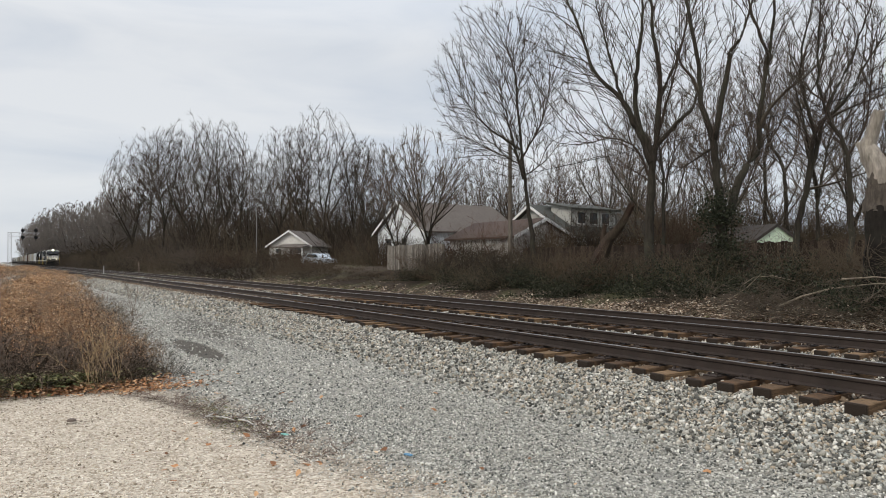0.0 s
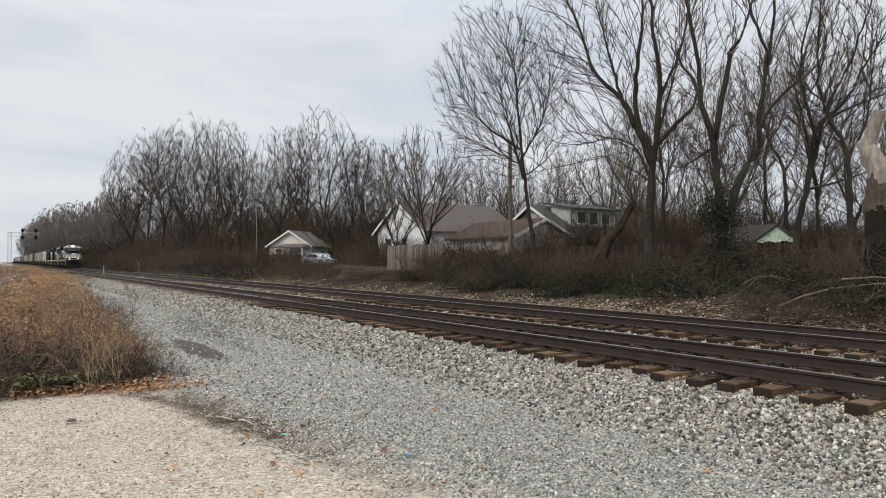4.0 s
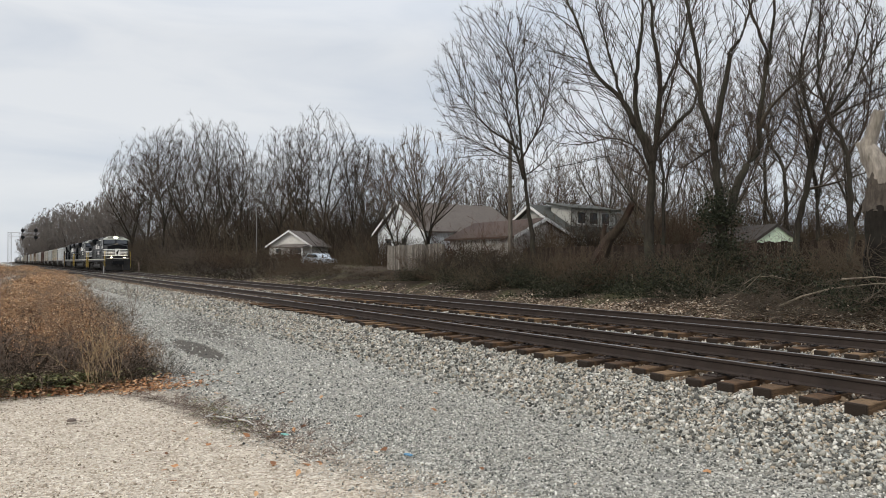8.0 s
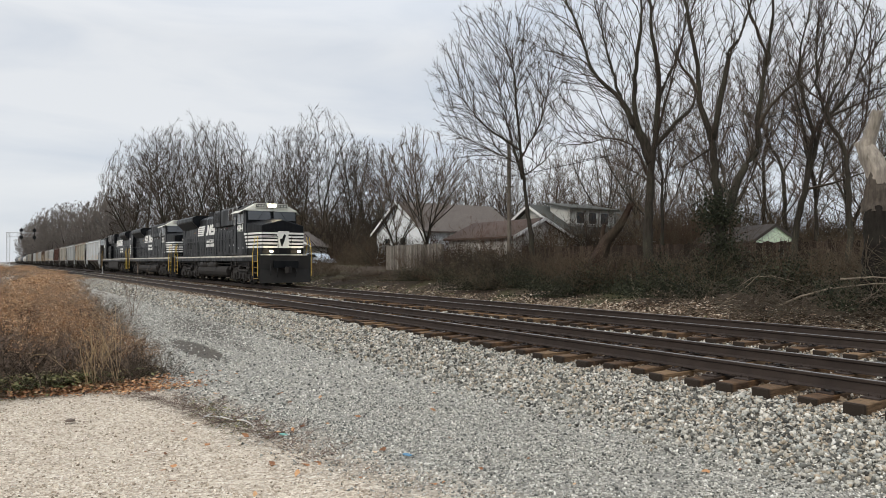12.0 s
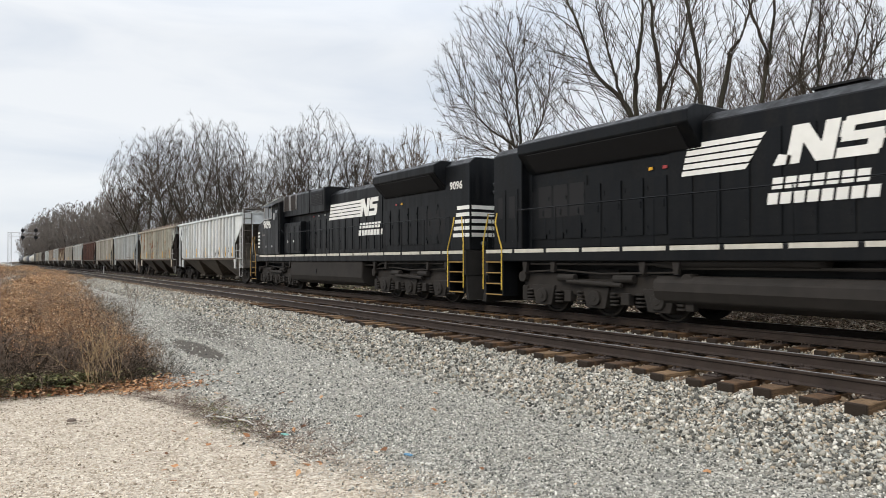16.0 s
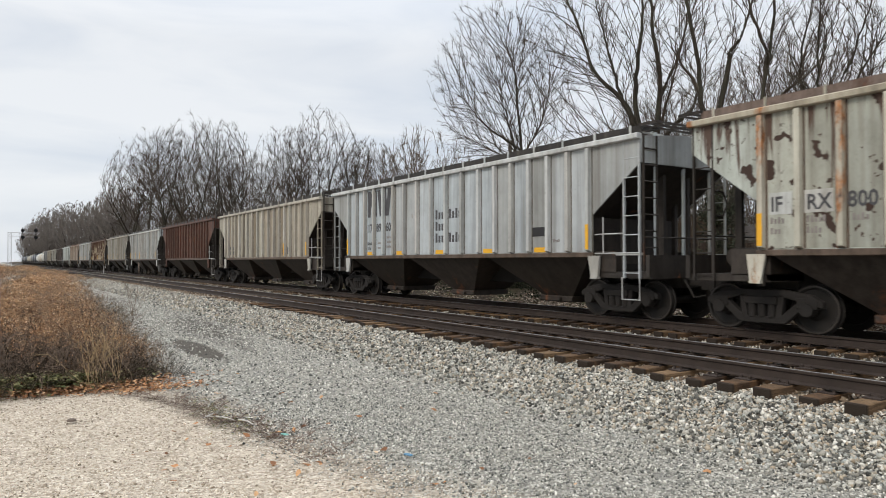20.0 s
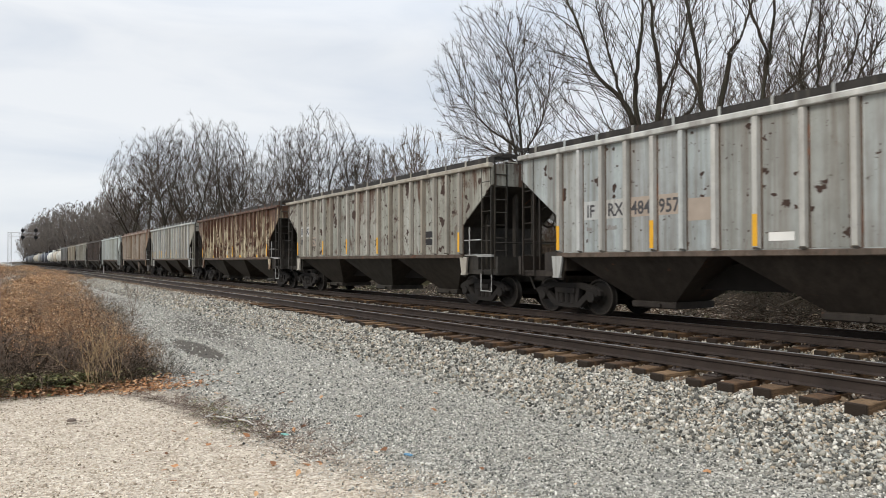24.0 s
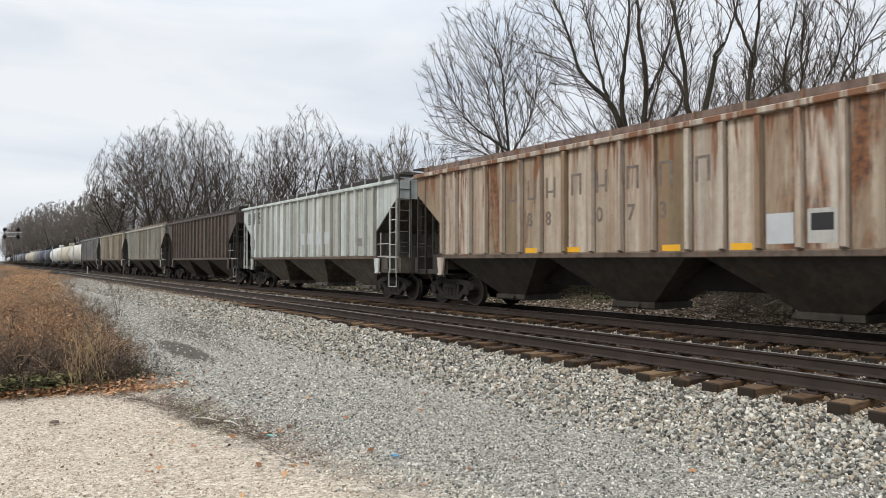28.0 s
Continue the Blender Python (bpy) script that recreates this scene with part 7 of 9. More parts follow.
CROOKED = ((0.14, 0.035, 0.0, ((0.0, -3.2), (0.0, 0.3), (-0.1, 2.5), (-0.6, 3.7), (-0.9, 5.3), (-0.8, 7.6))),
           (0.07, 0.02, 0.6, ((-0.1, 2.2), (0.5, 3.5), (0.7, 6.0))),
           (0.06, 0.02, -0.6, ((-0.7, 4.2), (-1.4, 5.0), (-1.8, 6.4))))
crown_tree("round", 14, ROUND, ((-1.75, 0, 9.6, 4.6, 4.0, 5.4, 0.9), (-1.5, 0, 6.0, 4.2, 3.4, 1.8, 0.1)), 2500, 0.26, 0.36, 0.0045, 2, 0.5, 0.04, 0.6, 3.6, 0.4, 0.12)
crown_tree("rugged", 25, RUGGED, ((-1.2, 0, 8.6, 4.8, 3.0, 5.6, 1.0),), 1350, 0.28, 0.4, 0.0045, 2, 0.5, 0.03, 0.6, 2.0, 0.45, 0.15)
crown_tree("forked", 32, FORKED, ((0.6, 0, 8.0, 3.6, 2.6, 5.6, 0.9), (-1.0, -0.3, 3.6, 1.6, 1.2, 1.2, 0.1)), 750, 0.28, 0.4, 0.0045, 2, 0.5, 0.03, 0.6, 1.5, 0.4, 0.16)
crown_tree("leaning", 47, LEANING, ((1.8, 0, 6.8, 3.4, 2.4, 4.2, 0.9), (2.0, 0, 2.6, 1.8, 1.2, 0.9, 0.1)), 650, 0.28, 0.4, 0.0045, 2, 0.5, 0.03, 0.6, 1.0, 0.4, 0.16)
crown_tree("slim", 48, SLIM, ((0.1, 0, 5.6, 2.0, 1.8, 3.2, 1.0),), 330, 0.26, 0.4, 0.005, 2, 0.45, 0.04, 0.6, 1.0)
crown_tree("crooked", 49, CROOKED, ((-0.4, 0, 5.6, 2.0, 1.8, 3.2, 1.0),), 330, 0.26, 0.4, 0.005, 2, 0.45, 0.04, 0.6, 1.0)
crown_tree("vase", 53, leader_stems(53, 10.0, 0.15, 0.16, 5, 26), ((0, 0, 6.3, 3.6, 3.4, 4.0, 1.0),), 520, 0.3, 0.42, 0.008, 2, 0.7, 0.08, 0.8, -1.0, 0.7)
for k in range(5):
    w = (0.24, 0.28, 0.22, 0.27, 0.25)[k] * 20
    crown_tree("wood%d" % k, 60 + k, leader_stems(60 + k, 20.0, 0.27, (0.3, 0.22, 0.34, 0.26, 0.2)[k], (4, 4, 3, 5, 4)[k], (24, 30, 20, 27, 32)[k]), ((0, 0, 12.4, w, w * 0.9, 7.4, 0.9), (0, 0, 6.5, w * 0.8, w * 0.7, 2.5, 0.1)), 600, 0.48, 0.7, 0.0095, 3, 0.9, 0.04, 0.45, 3.5, 0.35, 0.2)
for k in range(2):
    crown_tree("distant%d" % k, 70 + k, leader_stems(70 + k, 20.0, 0.3, 0.22, 4, 30), ((0, 0, 11.0, 5.8, 5.2, 8.6, 1.0),), 520, 0.65, 0.9, 0.035, 3, 1.0, 0.05, 0.5, 1.0, 0.4)

tree("round", -30.8, 27.0, "tall bare tree with a wide rounded crown", 49, 1.0, BARK_DARK, TWIG_DARK, z=2.59)
tree("rugged", -19.3, 23.6, "old bare tree with several rugged dark trunks", 39, 1.0, BARK_DARK, TWIG_DARK, z=2.25)
tree("forked", -15.1, 22.6, "forked bare tree with ivy round its base", 34, 1.0, BARK_DARK, TWIG_DARK, z=2.12)
tree("leaning", -14.4, 26.5, "leaning bare tree with long limbs", 29, 1.0, BARK_DARK, TWIG_DARK, z=2.49)
tree("slim", -32.4, 54.6, "slim bare tree behind the green-gabled garage", 31, 1.88, BARK_DARK, TWIG_DARK, z=4.43)
tree("crooked", -30.8, 55.0, "crooked bare tree behind the green-gabled garage", 31, 1.88, BARK_DARK, TWIG_DARK, z=4.43)
tree("crooked", -11.6, 24.8, "crooked bare tree above the brush", 25, 1.05, BARK_DARK, TWIG_DARK, z=2.6)
tree("slim", -23.4, 29.8, "slim bare tree beside the bungalow", 200, 1.0, BARK_DARK, TWIG_DARK, z=3.0)
tree("wood0", -19.5, 38.0, "bare tree behind the garage", 120, 0.7, BARK_DARK)
tree("wood4", -9.0, 34.0, "bare tree with limbs reaching over the brush", 30, 0.7, BARK_DARK, TWIG_DARK)
tree("wood1", -27.0, 41.0, "bare tree behind the houses", 100, 0.75)
tree("vase", -45.8, 26.2, "small bare tree with upright branches before a white house", 20, 1.0, BARK_DARK, TWIG)
tree("vase", -42.0, 26.6, "small bare tree with upright branches by the board fence", 140, 1.05, BARK_DARK, TWIG)
rng_t = random.Random(5)
WOODS_LINE = ((-437, 17, 25), (-394.7, 19, 25), (-340, 19, 24), (-297.1, 18, 23), (-261, 20, 20), (-236, 22, 19), (-218.2, 21, 17.3), (-203, 23, 19), (-189.3, 22, 18.2), (-176, 25, 21), (-165.1, 22, 19.3), (-155.9, 24, 26), (-150.1, 26, 28.5), (-138, 28, 27), (-128.9, 25, 26), (-122.8, 29, 27), (-108.7, 28, 23), (-118.4, 33, 26), (-102.9, 31, 19.5), (-96.6, 35, 21), (-110.4, 42, 24.5), (-94.1, 38, 21.5), (-93.7, 41, 24.5))
WOODS_EDGE = ((-88.2, 43, 19), (-92.5, 48, 19.5), (-72, 50, 15), (-66, 52, 14.5), (-60, 50, 13.5), (-53, 50, 13.5), (-46, 50, 15), (-40, 47, 15), (-35, 44, 15), (-30, 46, 15.5), (-25, 54, 17), (-20, 56, 16), (-12, 46, 14), (-2, 42, 15), (-84, 62, 18), (-70, 68, 17), (-58, 66, 16), (-47, 68, 17), (-38, 66, 16))
WOODS_BACK = ((-27, 63, 16), (-145, 48, 25), (-112, 58, 24), (-170, 45, 24), (-190, 40, 22), (-205, 32, 20), (-222, 30, 21), (-245, 28, 22), (-270, 25, 23), (-285, 22, 24), (-320, 22, 26), (-360, 20, 27), (-410, 19, 27), (-460, 19, 27), (-520, 19, 27), (-600, 20, 27), (-700, 20, 27))
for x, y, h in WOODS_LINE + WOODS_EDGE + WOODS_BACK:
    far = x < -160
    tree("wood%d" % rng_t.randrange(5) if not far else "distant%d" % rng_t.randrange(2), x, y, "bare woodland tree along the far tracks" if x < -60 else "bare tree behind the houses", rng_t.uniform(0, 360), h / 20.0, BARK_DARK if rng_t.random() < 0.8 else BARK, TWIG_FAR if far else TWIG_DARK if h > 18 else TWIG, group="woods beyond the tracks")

# ---- brush ----
def thicket(key, seed, stems, w, d, h, r=0.011, forks=4, arch=0.0, upright=0.5, subs=3):
    rng = np.random.default_rng(seed)
    pos = np.stack([rng.uniform(-w / 2, w / 2, stems), rng.uniform(-d / 2, d / 2, stems), np.full(stems, -0.1)], 1)
    dr = rng.normal(0, upright, (stems, 3)) + np.array([0, 0, 1.0])
    dr[:, 2] = np.abs(dr[:, 2])
    dr /= np.linalg.norm(dr, axis=1, keepdims=True)
    ln = h * rng.uniform(0.45, 1.15, stems)
    lv, lf = [], []
    p, q = grow(rng, pos, dr, ln, np.full(stems, r) * rng.uniform(0.6, 1.5, stems), 5, 0.16, -arch, 0.4)
    v, f = tubes(0, p, q, 3)
    lv.append(v)
    lf.append(f)
    a = offshoots(rng, p, q, forks, 0.2, 36, 16, 0.55, ln)
    p2, q2 = grow(rng, a[0], a[1], a[2], np.maximum(a[3], r * 0.5), 4, 0.18, 0.02 - arch, 0.5)
    v, f = tubes(len(lv[0]), p2, q2, 3)
    lv.append(v)
    lf.append(f)
    if subs:
        a = offshoots(rng, p2, q2, subs, 0.2, 40, 16, 0.55, a[2])
        p3, q3 = grow(rng, a[0], a[1], a[2], np.full(len(a[0]), r * 0.42), 3, 0.2, 0.0, 0.6)
        v, f = tubes(len(lv[0]) + len(lv[1]), p3, q3, 3)
        lv.append(v)
        lf.append(f)
    me = from_arrays("brush", np.concatenate(lv), np.concatenate(lf))
    MESHES[key] = me
    return me


BRUSH_BROWN = bark("brown_brush", (0.073, 0.047, 0.031))
BRUSH_GREY = bark("grey_brush", (0.105, 0.079, 0.054))
BRUSH_VINE = bark("reddish_vine", (0.11, 0.062, 0.048))
BRUSH_DARK = bark("dark_brush", (0.032, 0.024, 0.018))
# duller brown with haze mixed into it, for brush far back
BRUSH_HAZE = bark("haze_tinted_brown_brush", (0.108, 0.085, 0.068))
for k in range(3):
    thicket("brush%d" % k, 80 + k, 70, 4.2, 2.6, (2.3, 2.8, 2.0)[k], 0.0125, 4, 0.02, 0.42, 2)
    thicket("farbrush%d" % k, 90 + k, 70, 9.0, 4.0, (4.6, 5.4, 4.0)[k], 0.03, 4, 0.0, 0.4, 2)


def brush(key, x, y, mat, label, scale=1.0, tall=1.0):
    ob = tagged(new("brush", MESHES[key]), label, "brush", "thicket along the far side", "stuff")
    if not MESHES[key].materials:
        MESHES[key].materials.append(mat)
    ob.material_slots[0].link = "OBJECT"
    ob.material_slots[0].material = mat
    ob.matrix_basis = pose(x, y, float(ground_z(x, y)), 0, 0, rng_t.uniform(0, 360) if key.startswith("brush") else rng_t.choice((0, 180)) + rng_t.uniform(-15, 15)) @ Matrix.Diagonal((scale, scale, scale * tall, 1))
    return ob


SOFT_BRUSH = (BRUSH_BROWN, BRUSH_GREY, BRUSH_DARK, BRUSH_GREY)
x = 6.0
while x > -62:
    for y, tall in ((21.0, 0.42), (22.2, 0.62), (23.6, 0.72), (25.6, 0.75)):
        if -62 < x < -36 and y > 23.5:
            continue
        if -26 < x < -7:
            if y < 22:
                continue
            if y > 23:
                tall = 0.5
        low = (0.3 if x > -46 else 0.8) if x < -36 else 1.0
        brush("brush%d" % rng_t.randrange(3), x + rng_t.uniform(-1, 1), y + rng_t.uniform(-0.5, 0.5), rng_t.choice(SOFT_BRUSH), "tangled leafless brush on the bank", 1.0, tall * low * rng_t.uniform(0.7, 1.15))
    x -= 2.3
x = 6.0
while x > -58:
    if -34 < x < -5:
        brush("farbrush%d" % rng_t.randrange(3), x + rng_t.uniform(-2, 2), 55.5 + rng_t.uniform(-1, 1), rng_t.choice((BRUSH_GREY, BRUSH_HAZE)), "leafless saplings behind the garage", 1.2, rng_t.uniform(0.7, 1.1))
    else:
        brush("farbrush%d" % rng_t.randrange(3), x + rng_t.uniform(-2, 2), (30.5 if x > -34 else 53) + rng_t.uniform(-1.5, 1.5), rng_t.choice(SOFT_BRUSH), "leafless saplings behind the brush", 0.8 if x > -34 else 1.2, rng_t.uniform(0.7, 1.05))
    for row in (54, 58, 63, 70):
        brush("farbrush%d" % rng_t.randrange(3), x + rng_t.uniform(-2, 2), row + rng_t.uniform(-1.5, 1.5), rng_t.choice(SOFT_BRUSH), "leafless saplings behind the houses", 1.3, rng_t.uniform(0.9, 1.5) * (0.6 if x > -42 else 1.0))
    x -= 4.6
for x, y, sc, tl in ((-41.5, 33.0, 0.5, 0.8), (-66.0, 25.5, 0.5, 0.9), (-62.0, 25.3, 0.5, 0.8), (-70.5, 26.5, 0.5, 0.95), (-75.5, 27.5, 0.5, 0.9), (-48.5, 28.0, 0.6, 0.75), (-53.0, 28.5, 0.6, 0.8), (-57.5, 28.5, 0.6, 0.8), (-62.5, 29.0, 0.6, 0.7), (-73.6, 28.2, 0.4, 0.75), (-71.6, 29.4, 0.35, 0.8)):
    brush("farbrush%d" % rng_t.randrange(3), x, y, rng_t.choice((BRUSH_BROWN, BRUSH_GREY)), "leafless saplings and vines before the houses", sc, tl)
for x, y, tl in ((-33.0, 30.8, 1.3), (-30.6, 31.2, 1.45), (-28.2, 30.6, 1.5), (-25.8, 30.9, 1.5), (-23.6, 31.0, 1.3), (-40.5, 26.9, 0.75), (-37.6, 26.7, 0.85), (-34.6, 27.2, 1.0), (-31.8, 29.5, 1.2), (-50.0, 29.5, 1.0), (-53.5, 30.0, 1.1), (-57.0, 30.0, 1.2), (-60.5, 30.0, 1.1)):
    for back in (0, 1.9):
        brush("brush%d" % rng_t.randrange(3), x + back * 0.6, y + back, rng_t.choice((BRUSH_BROWN, BRUSH_GREY, BRUSH_DARK)), "vine tangle before the bungalow", 1.15, tl)
for k in range(13):
    brush("brush%d" % (k % 3), -66.0 - 2.4 * k, 23.4 + rng_t.uniform(-0.6, 0.8), SOFT_BRUSH[k % 4], "tangled leafless brush before the cottage", 1.1, rng_t.uniform(0.6, 1.1))
x = -64.0
while x > -520:
    near_line = -1.5 if x < -130 else 0
    for y, tall, big in ((20.0, 0.55, 1.0), (22.5, 0.9, 1.0), (27.0, 1.35, 1.1), (38.0, 2.0, 1.3)):
        if x > -92 and 21 < y < 37:
            continue
        step = 1.0 if x > -180 else 1.5
        brush("farbrush%d" % rng_t.randrange(3), x + rng_t.uniform(-2, 2), y + rng_t.uniform(-1, 1) + near_line, rng_t.choice((BRUSH_GREY, BRUSH_HAZE, BRUSH_DARK)), "dense dark leafless thicket along the tracks", big * step, tall / step * (0.6 if x > -92 else 1.0) * rng_t.uniform(0.75, 1.25))
    x -= 6.5 if x > -180 else 13

for k in range(20):
    x = -56.0 - 4.2 * k
    brush("farbrush%d" % (k % 3), x, 50.5 + 3.5 * math.sin(2.3 * k), rng_t.choice((BRUSH_DARK, BRUSH_HAZE, BRUSH_BROWN)), "dark leafless undergrowth in the woods", 1.5, 1.25 + 0.3 * math.sin(1.7 * k))
    if x < -88:
        brush("farbrush%d" % ((k + 1) % 3), x, 43.0 + 2.0 * math.sin(1.3 * k), rng_t.choice((BRUSH_DARK, BRUSH_HAZE)), "dark leafless undergrowth in the woods", 1.5, 1.3)

# ---- dry bush by the lot ----
def dry_leaves(key, seed, count, w, d, h, size, dome=True, z0=0.0):
    rng = np.random.default_rng(seed)
    a, rr = rng.uniform(0, 2 * np.pi, count), np.sqrt(rng.uniform(0, 1, count))
    x, y = rr * np.cos(a) * w / 2, rr * np.sin(a) * d / 2
    top = h * np.sqrt(np.clip(1 - rr ** 2, 0.02, 1)) if dome else np.full(count, h)
    z = z0 + (top - z0) * rng.beta(5.5, 1.0, count) * rng.uniform(0.86, 1.14, count) if dome else rng.uniform(0.005, h, count)
    c = np.stack([x, y, z], 1)
    if dome:
        # leaves gather about the ends of the stems
        tips = c[:260] * np.array([1.0, 1.0, 1.04])
        c = tips[rng.integers(0, 260, count)] + rng.normal(0, 1, (count, 3)) * np.array([0.12, 0.12, 0.10])
        c[:, 2] = np.abs(c[:, 2])
        # the lower stems are bare
        c = c[(c[:, 2] > 0.52 * h) | (rng.uniform(0, 1, count) < 0.22)]
        count = len(c)
    u = rng.normal(size=(count, 3))
    u /= np.linalg.norm(u, axis=1, keepdims=True)
    v = np.cross(u, rng.normal(size=(count, 3)))
    v /= np.linalg.norm(v, axis=1, keepdims=True)
    if not dome:
        u[:, 2] *= 0.25
        v[:, 2] *= 0.25
    s = size * rng.uniform(0.5, 1.4, count)[:, None]
    p = np.stack([c - u * s, c + v * s * 0.5, c + u * s, c - v * s * 0.5 + np.cross(u, v) * s * 0.2], 1)
    f = np.arange(count)[:, None] * 4 + np.arange(4)[None]
    MESHES[key] = from_arrays("leaves", p.reshape(-1, 3), f)
    return MESHES[key]


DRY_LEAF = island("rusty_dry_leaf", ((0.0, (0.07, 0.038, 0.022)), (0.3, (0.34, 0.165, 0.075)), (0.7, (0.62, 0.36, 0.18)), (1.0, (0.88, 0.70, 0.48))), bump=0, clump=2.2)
DRY_STEM = bark("dry_stem", (0.19, 0.145, 0.115))
# near-black stem colour paints the shade inside the bush
SHADE_STEM = bark("dead_stem_painted_shade", (0.035, 0.024, 0.017))
PALE_STEM = bark("pale_dry_stalk", (0.30, 0.225, 0.17))
STRAW = plain("pale_straw", (0.45, 0.33, 0.19), 0.9, vary=0.3)
LITTER = island("weathered_leaf_litter", ((0.0, (0.05, 0.034, 0.023)), (0.4, (0.20, 0.135, 0.09)), (0.7, (0.42, 0.31, 0.215)), (1.0, (0.78, 0.70, 0.58))), bump=0)
FALLEN = island("fallen_oak_leaf", ((0.0, (0.12, 0.055, 0.03)), (0.5, (0.42, 0.20, 0.09)), (0.85, (0.58, 0.34, 0.17)), (1.0, (0.74, 0.58, 0.42))), bump=0)
WEED = island("low_green_weed", ((0.0, (0.055, 0.06, 0.024)), (0.6, (0.15, 0.155, 0.06)), (1.0, (0.34, 0.30, 0.15))), bump=0)
thicket("drybush", 101, 190, 4.0, 3.0, 1.35, 0.0065, 5, 0.06, 0.6, 2)
thicket("palestalks", 103, 70, 4.2, 3.2, 1.6, 0.0062, 3, 0.09, 0.6, 2)
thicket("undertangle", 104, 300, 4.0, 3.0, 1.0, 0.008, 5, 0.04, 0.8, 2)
dry_leaves("dryleaf", 102, 16000, 4.4, 3.4, 1.45, 0.0135)
thicket("drybush_far", 105, 80, 4.2, 3.2, 1.35, 0.013, 4, 0.06, 0.6, 2)
dry_leaves("dryleaf_far", 106, 4500, 4.4, 3.4, 1.4, 0.032)


def dry_bush(x, y, sx=1.0, sz=1.0, turn=0.0):
    b = thing("dry_bush", "rusty brown dry bush of tangled stems beside the lot", "bush", "dry bushes by the lot", pose(x, y, float(ground_z(x, y)), 0, 0, turn))
    m = Matrix.Diagonal((sx, sx, sz, 1))
    if x < -30:
        part("tangle", MESHES["drybush_far"], DRY_STEM, b, at=m)
        part("foliage", MESHES["dryleaf_far"], DRY_LEAF, b, at=m)
        return b
    part("tangle", MESHES["drybush"], DRY_STEM, b, at=m)
    part("undergrowth", MESHES["undertangle"], SHADE_STEM, b, "tangled lower stems darkened for shade inside the bush", at=m)
    part("stalk_spray", MESHES["palestalks"], PALE_STEM, b, "pale arching dry stalks", at=m)
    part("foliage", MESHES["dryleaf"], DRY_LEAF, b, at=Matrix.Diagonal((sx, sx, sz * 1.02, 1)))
    return b


for x, y, sx, sz, turn in ((-13.3, 0.1, 0.95, 0.82, 10), (-12.9, 1.2, 0.5, 0.72, 70), (-12.3, 1.75, 0.36, 0.5, 120), (-15.5, 0.7, 0.8, 0.85, 140), (-15.0, -0.8, 1.0, 1.0, 200), (-18.8, 0.9, 0.85, 0.8, 250), (-18.0, -0.4, 1.0, 1.0, 300), (-22, 0.9, 1.0, 0.9, 20), (-22, -1.2, 1.1, 1.1, 80), (-27, 1.3, 1.0, 0.85, 110), (-33, 1.5, 1.1, 0.85, 160), (-40, 2.0, 1.1, 0.8, 220), (-48, 2.4, 1.2, 0.75, 280), (-58, 3.0, 1.2, 0.65, 320)):
    dry_bush(x, y, sx, sz, turn)


for k in range(16):
    x = -70 - k * 11 - rng_t.uniform(0, 5)
    dry_bush(x, 4.2 + 0.018 * -x * 0.6 + rng_t.uniform(-1.5, 1.0), 1.6, 0.45 + 0.15 * rng_t.random(), 40 * k)
    dry_bush(x + 5, -1.5 + rng_t.uniform(-2, 2), 1.8, 0.9, 70 * k)
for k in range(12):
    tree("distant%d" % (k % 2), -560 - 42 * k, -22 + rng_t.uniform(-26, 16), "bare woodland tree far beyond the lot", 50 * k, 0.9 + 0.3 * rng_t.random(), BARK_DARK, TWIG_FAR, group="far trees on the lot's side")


def ground_leaves(name, x, y, w, d, count, size, mat, label, seed, top=0.05):
    """Leaves that lie on the ground round a place."""
    rng = np.random.default_rng(seed)
    px, py = x + rng.normal(0, w / 4, count), y + rng.normal(0, d / 4, count)
    c = np.stack([px, py, ground_z(px, py) + rng.uniform(0.008, top, count)], 1)
    a = rng.uniform(0, 6.28, count)
    u = np.stack([np.cos(a), np.sin(a), rng.normal(0, 0.22, count)], 1)
    v = np.stack([-np.sin(a), np.cos(a), rng.normal(0, 0.22, count)], 1)
    s = size * rng.uniform(0.5, 1.3, count)[:, None]
    up = np.array([0, 0, 1.0]) * s * 0.25
    p = np.stack([c - u * s, c - u * s * 0.2 + v * s * 0.55, c + u * s * 0.5 + v * s * 0.4 + up, c + u * s + up * 0.5, c + u * s * 0.35 - v * s * 0.5, c - u * s * 0.4 - v * s * 0.45 + up], 1)
    f = np.arange(count)[:, None] * 6 + np.arange(6)[None]
    return setting(name, from_arrays(name, p.reshape(-1, 3), f), mat, label, "leaves", "stuff")


ground_leaves("fallen_leaves", -11.75, 0.9, 0.8, 3.0, 2300, 0.036, FALLEN, "orange-brown oak leaves heaped at the foot of the bush", 111, 0.10)
ground_leaves("shed_leaves", -11.2, 2.0, 0.7, 1.6, 420, 0.034, FALLEN, "orange-brown leaves shed beside the bush", 120)
ground_leaves("scattered_leaves", -5.5, 2.6, 9.0, 6.0, 110, 0.042, FALLEN, "few fallen leaves on the gravel", 112)
ground_leaves("green_weeds", -11.9, 0.5, 0.7, 2.6, 2200, 0.04, WEED, "low green weeds under the bush", 113, 0.26)
ground_leaves("bank_leaves", -14, 18.6, 40, 3.4, 22000, 0.052, LITTER, "brown leaf litter on the bank", 114)
ground_leaves("verge_weeds", -23, 17.9, 14, 2.0, 2600, 0.05, WEED, "low green weeds beyond the far track", 118)
ground_leaves("bank_litter", -12, 18.9, 24, 2.6, 9000, 0.06, LITTER, "pale dead leaves on the bank", 119)
ground_leaves("verge_litter", -58, 18.0, 60, 4.0, 9000, 0.085, LITTER, "brown leaf litter along the distant verge", 116)
ground_leaves("verge_grass", -58, 18.6, 60, 3.0, 4500, 0.07, WEED, "low dull grass along the distant verge", 117)
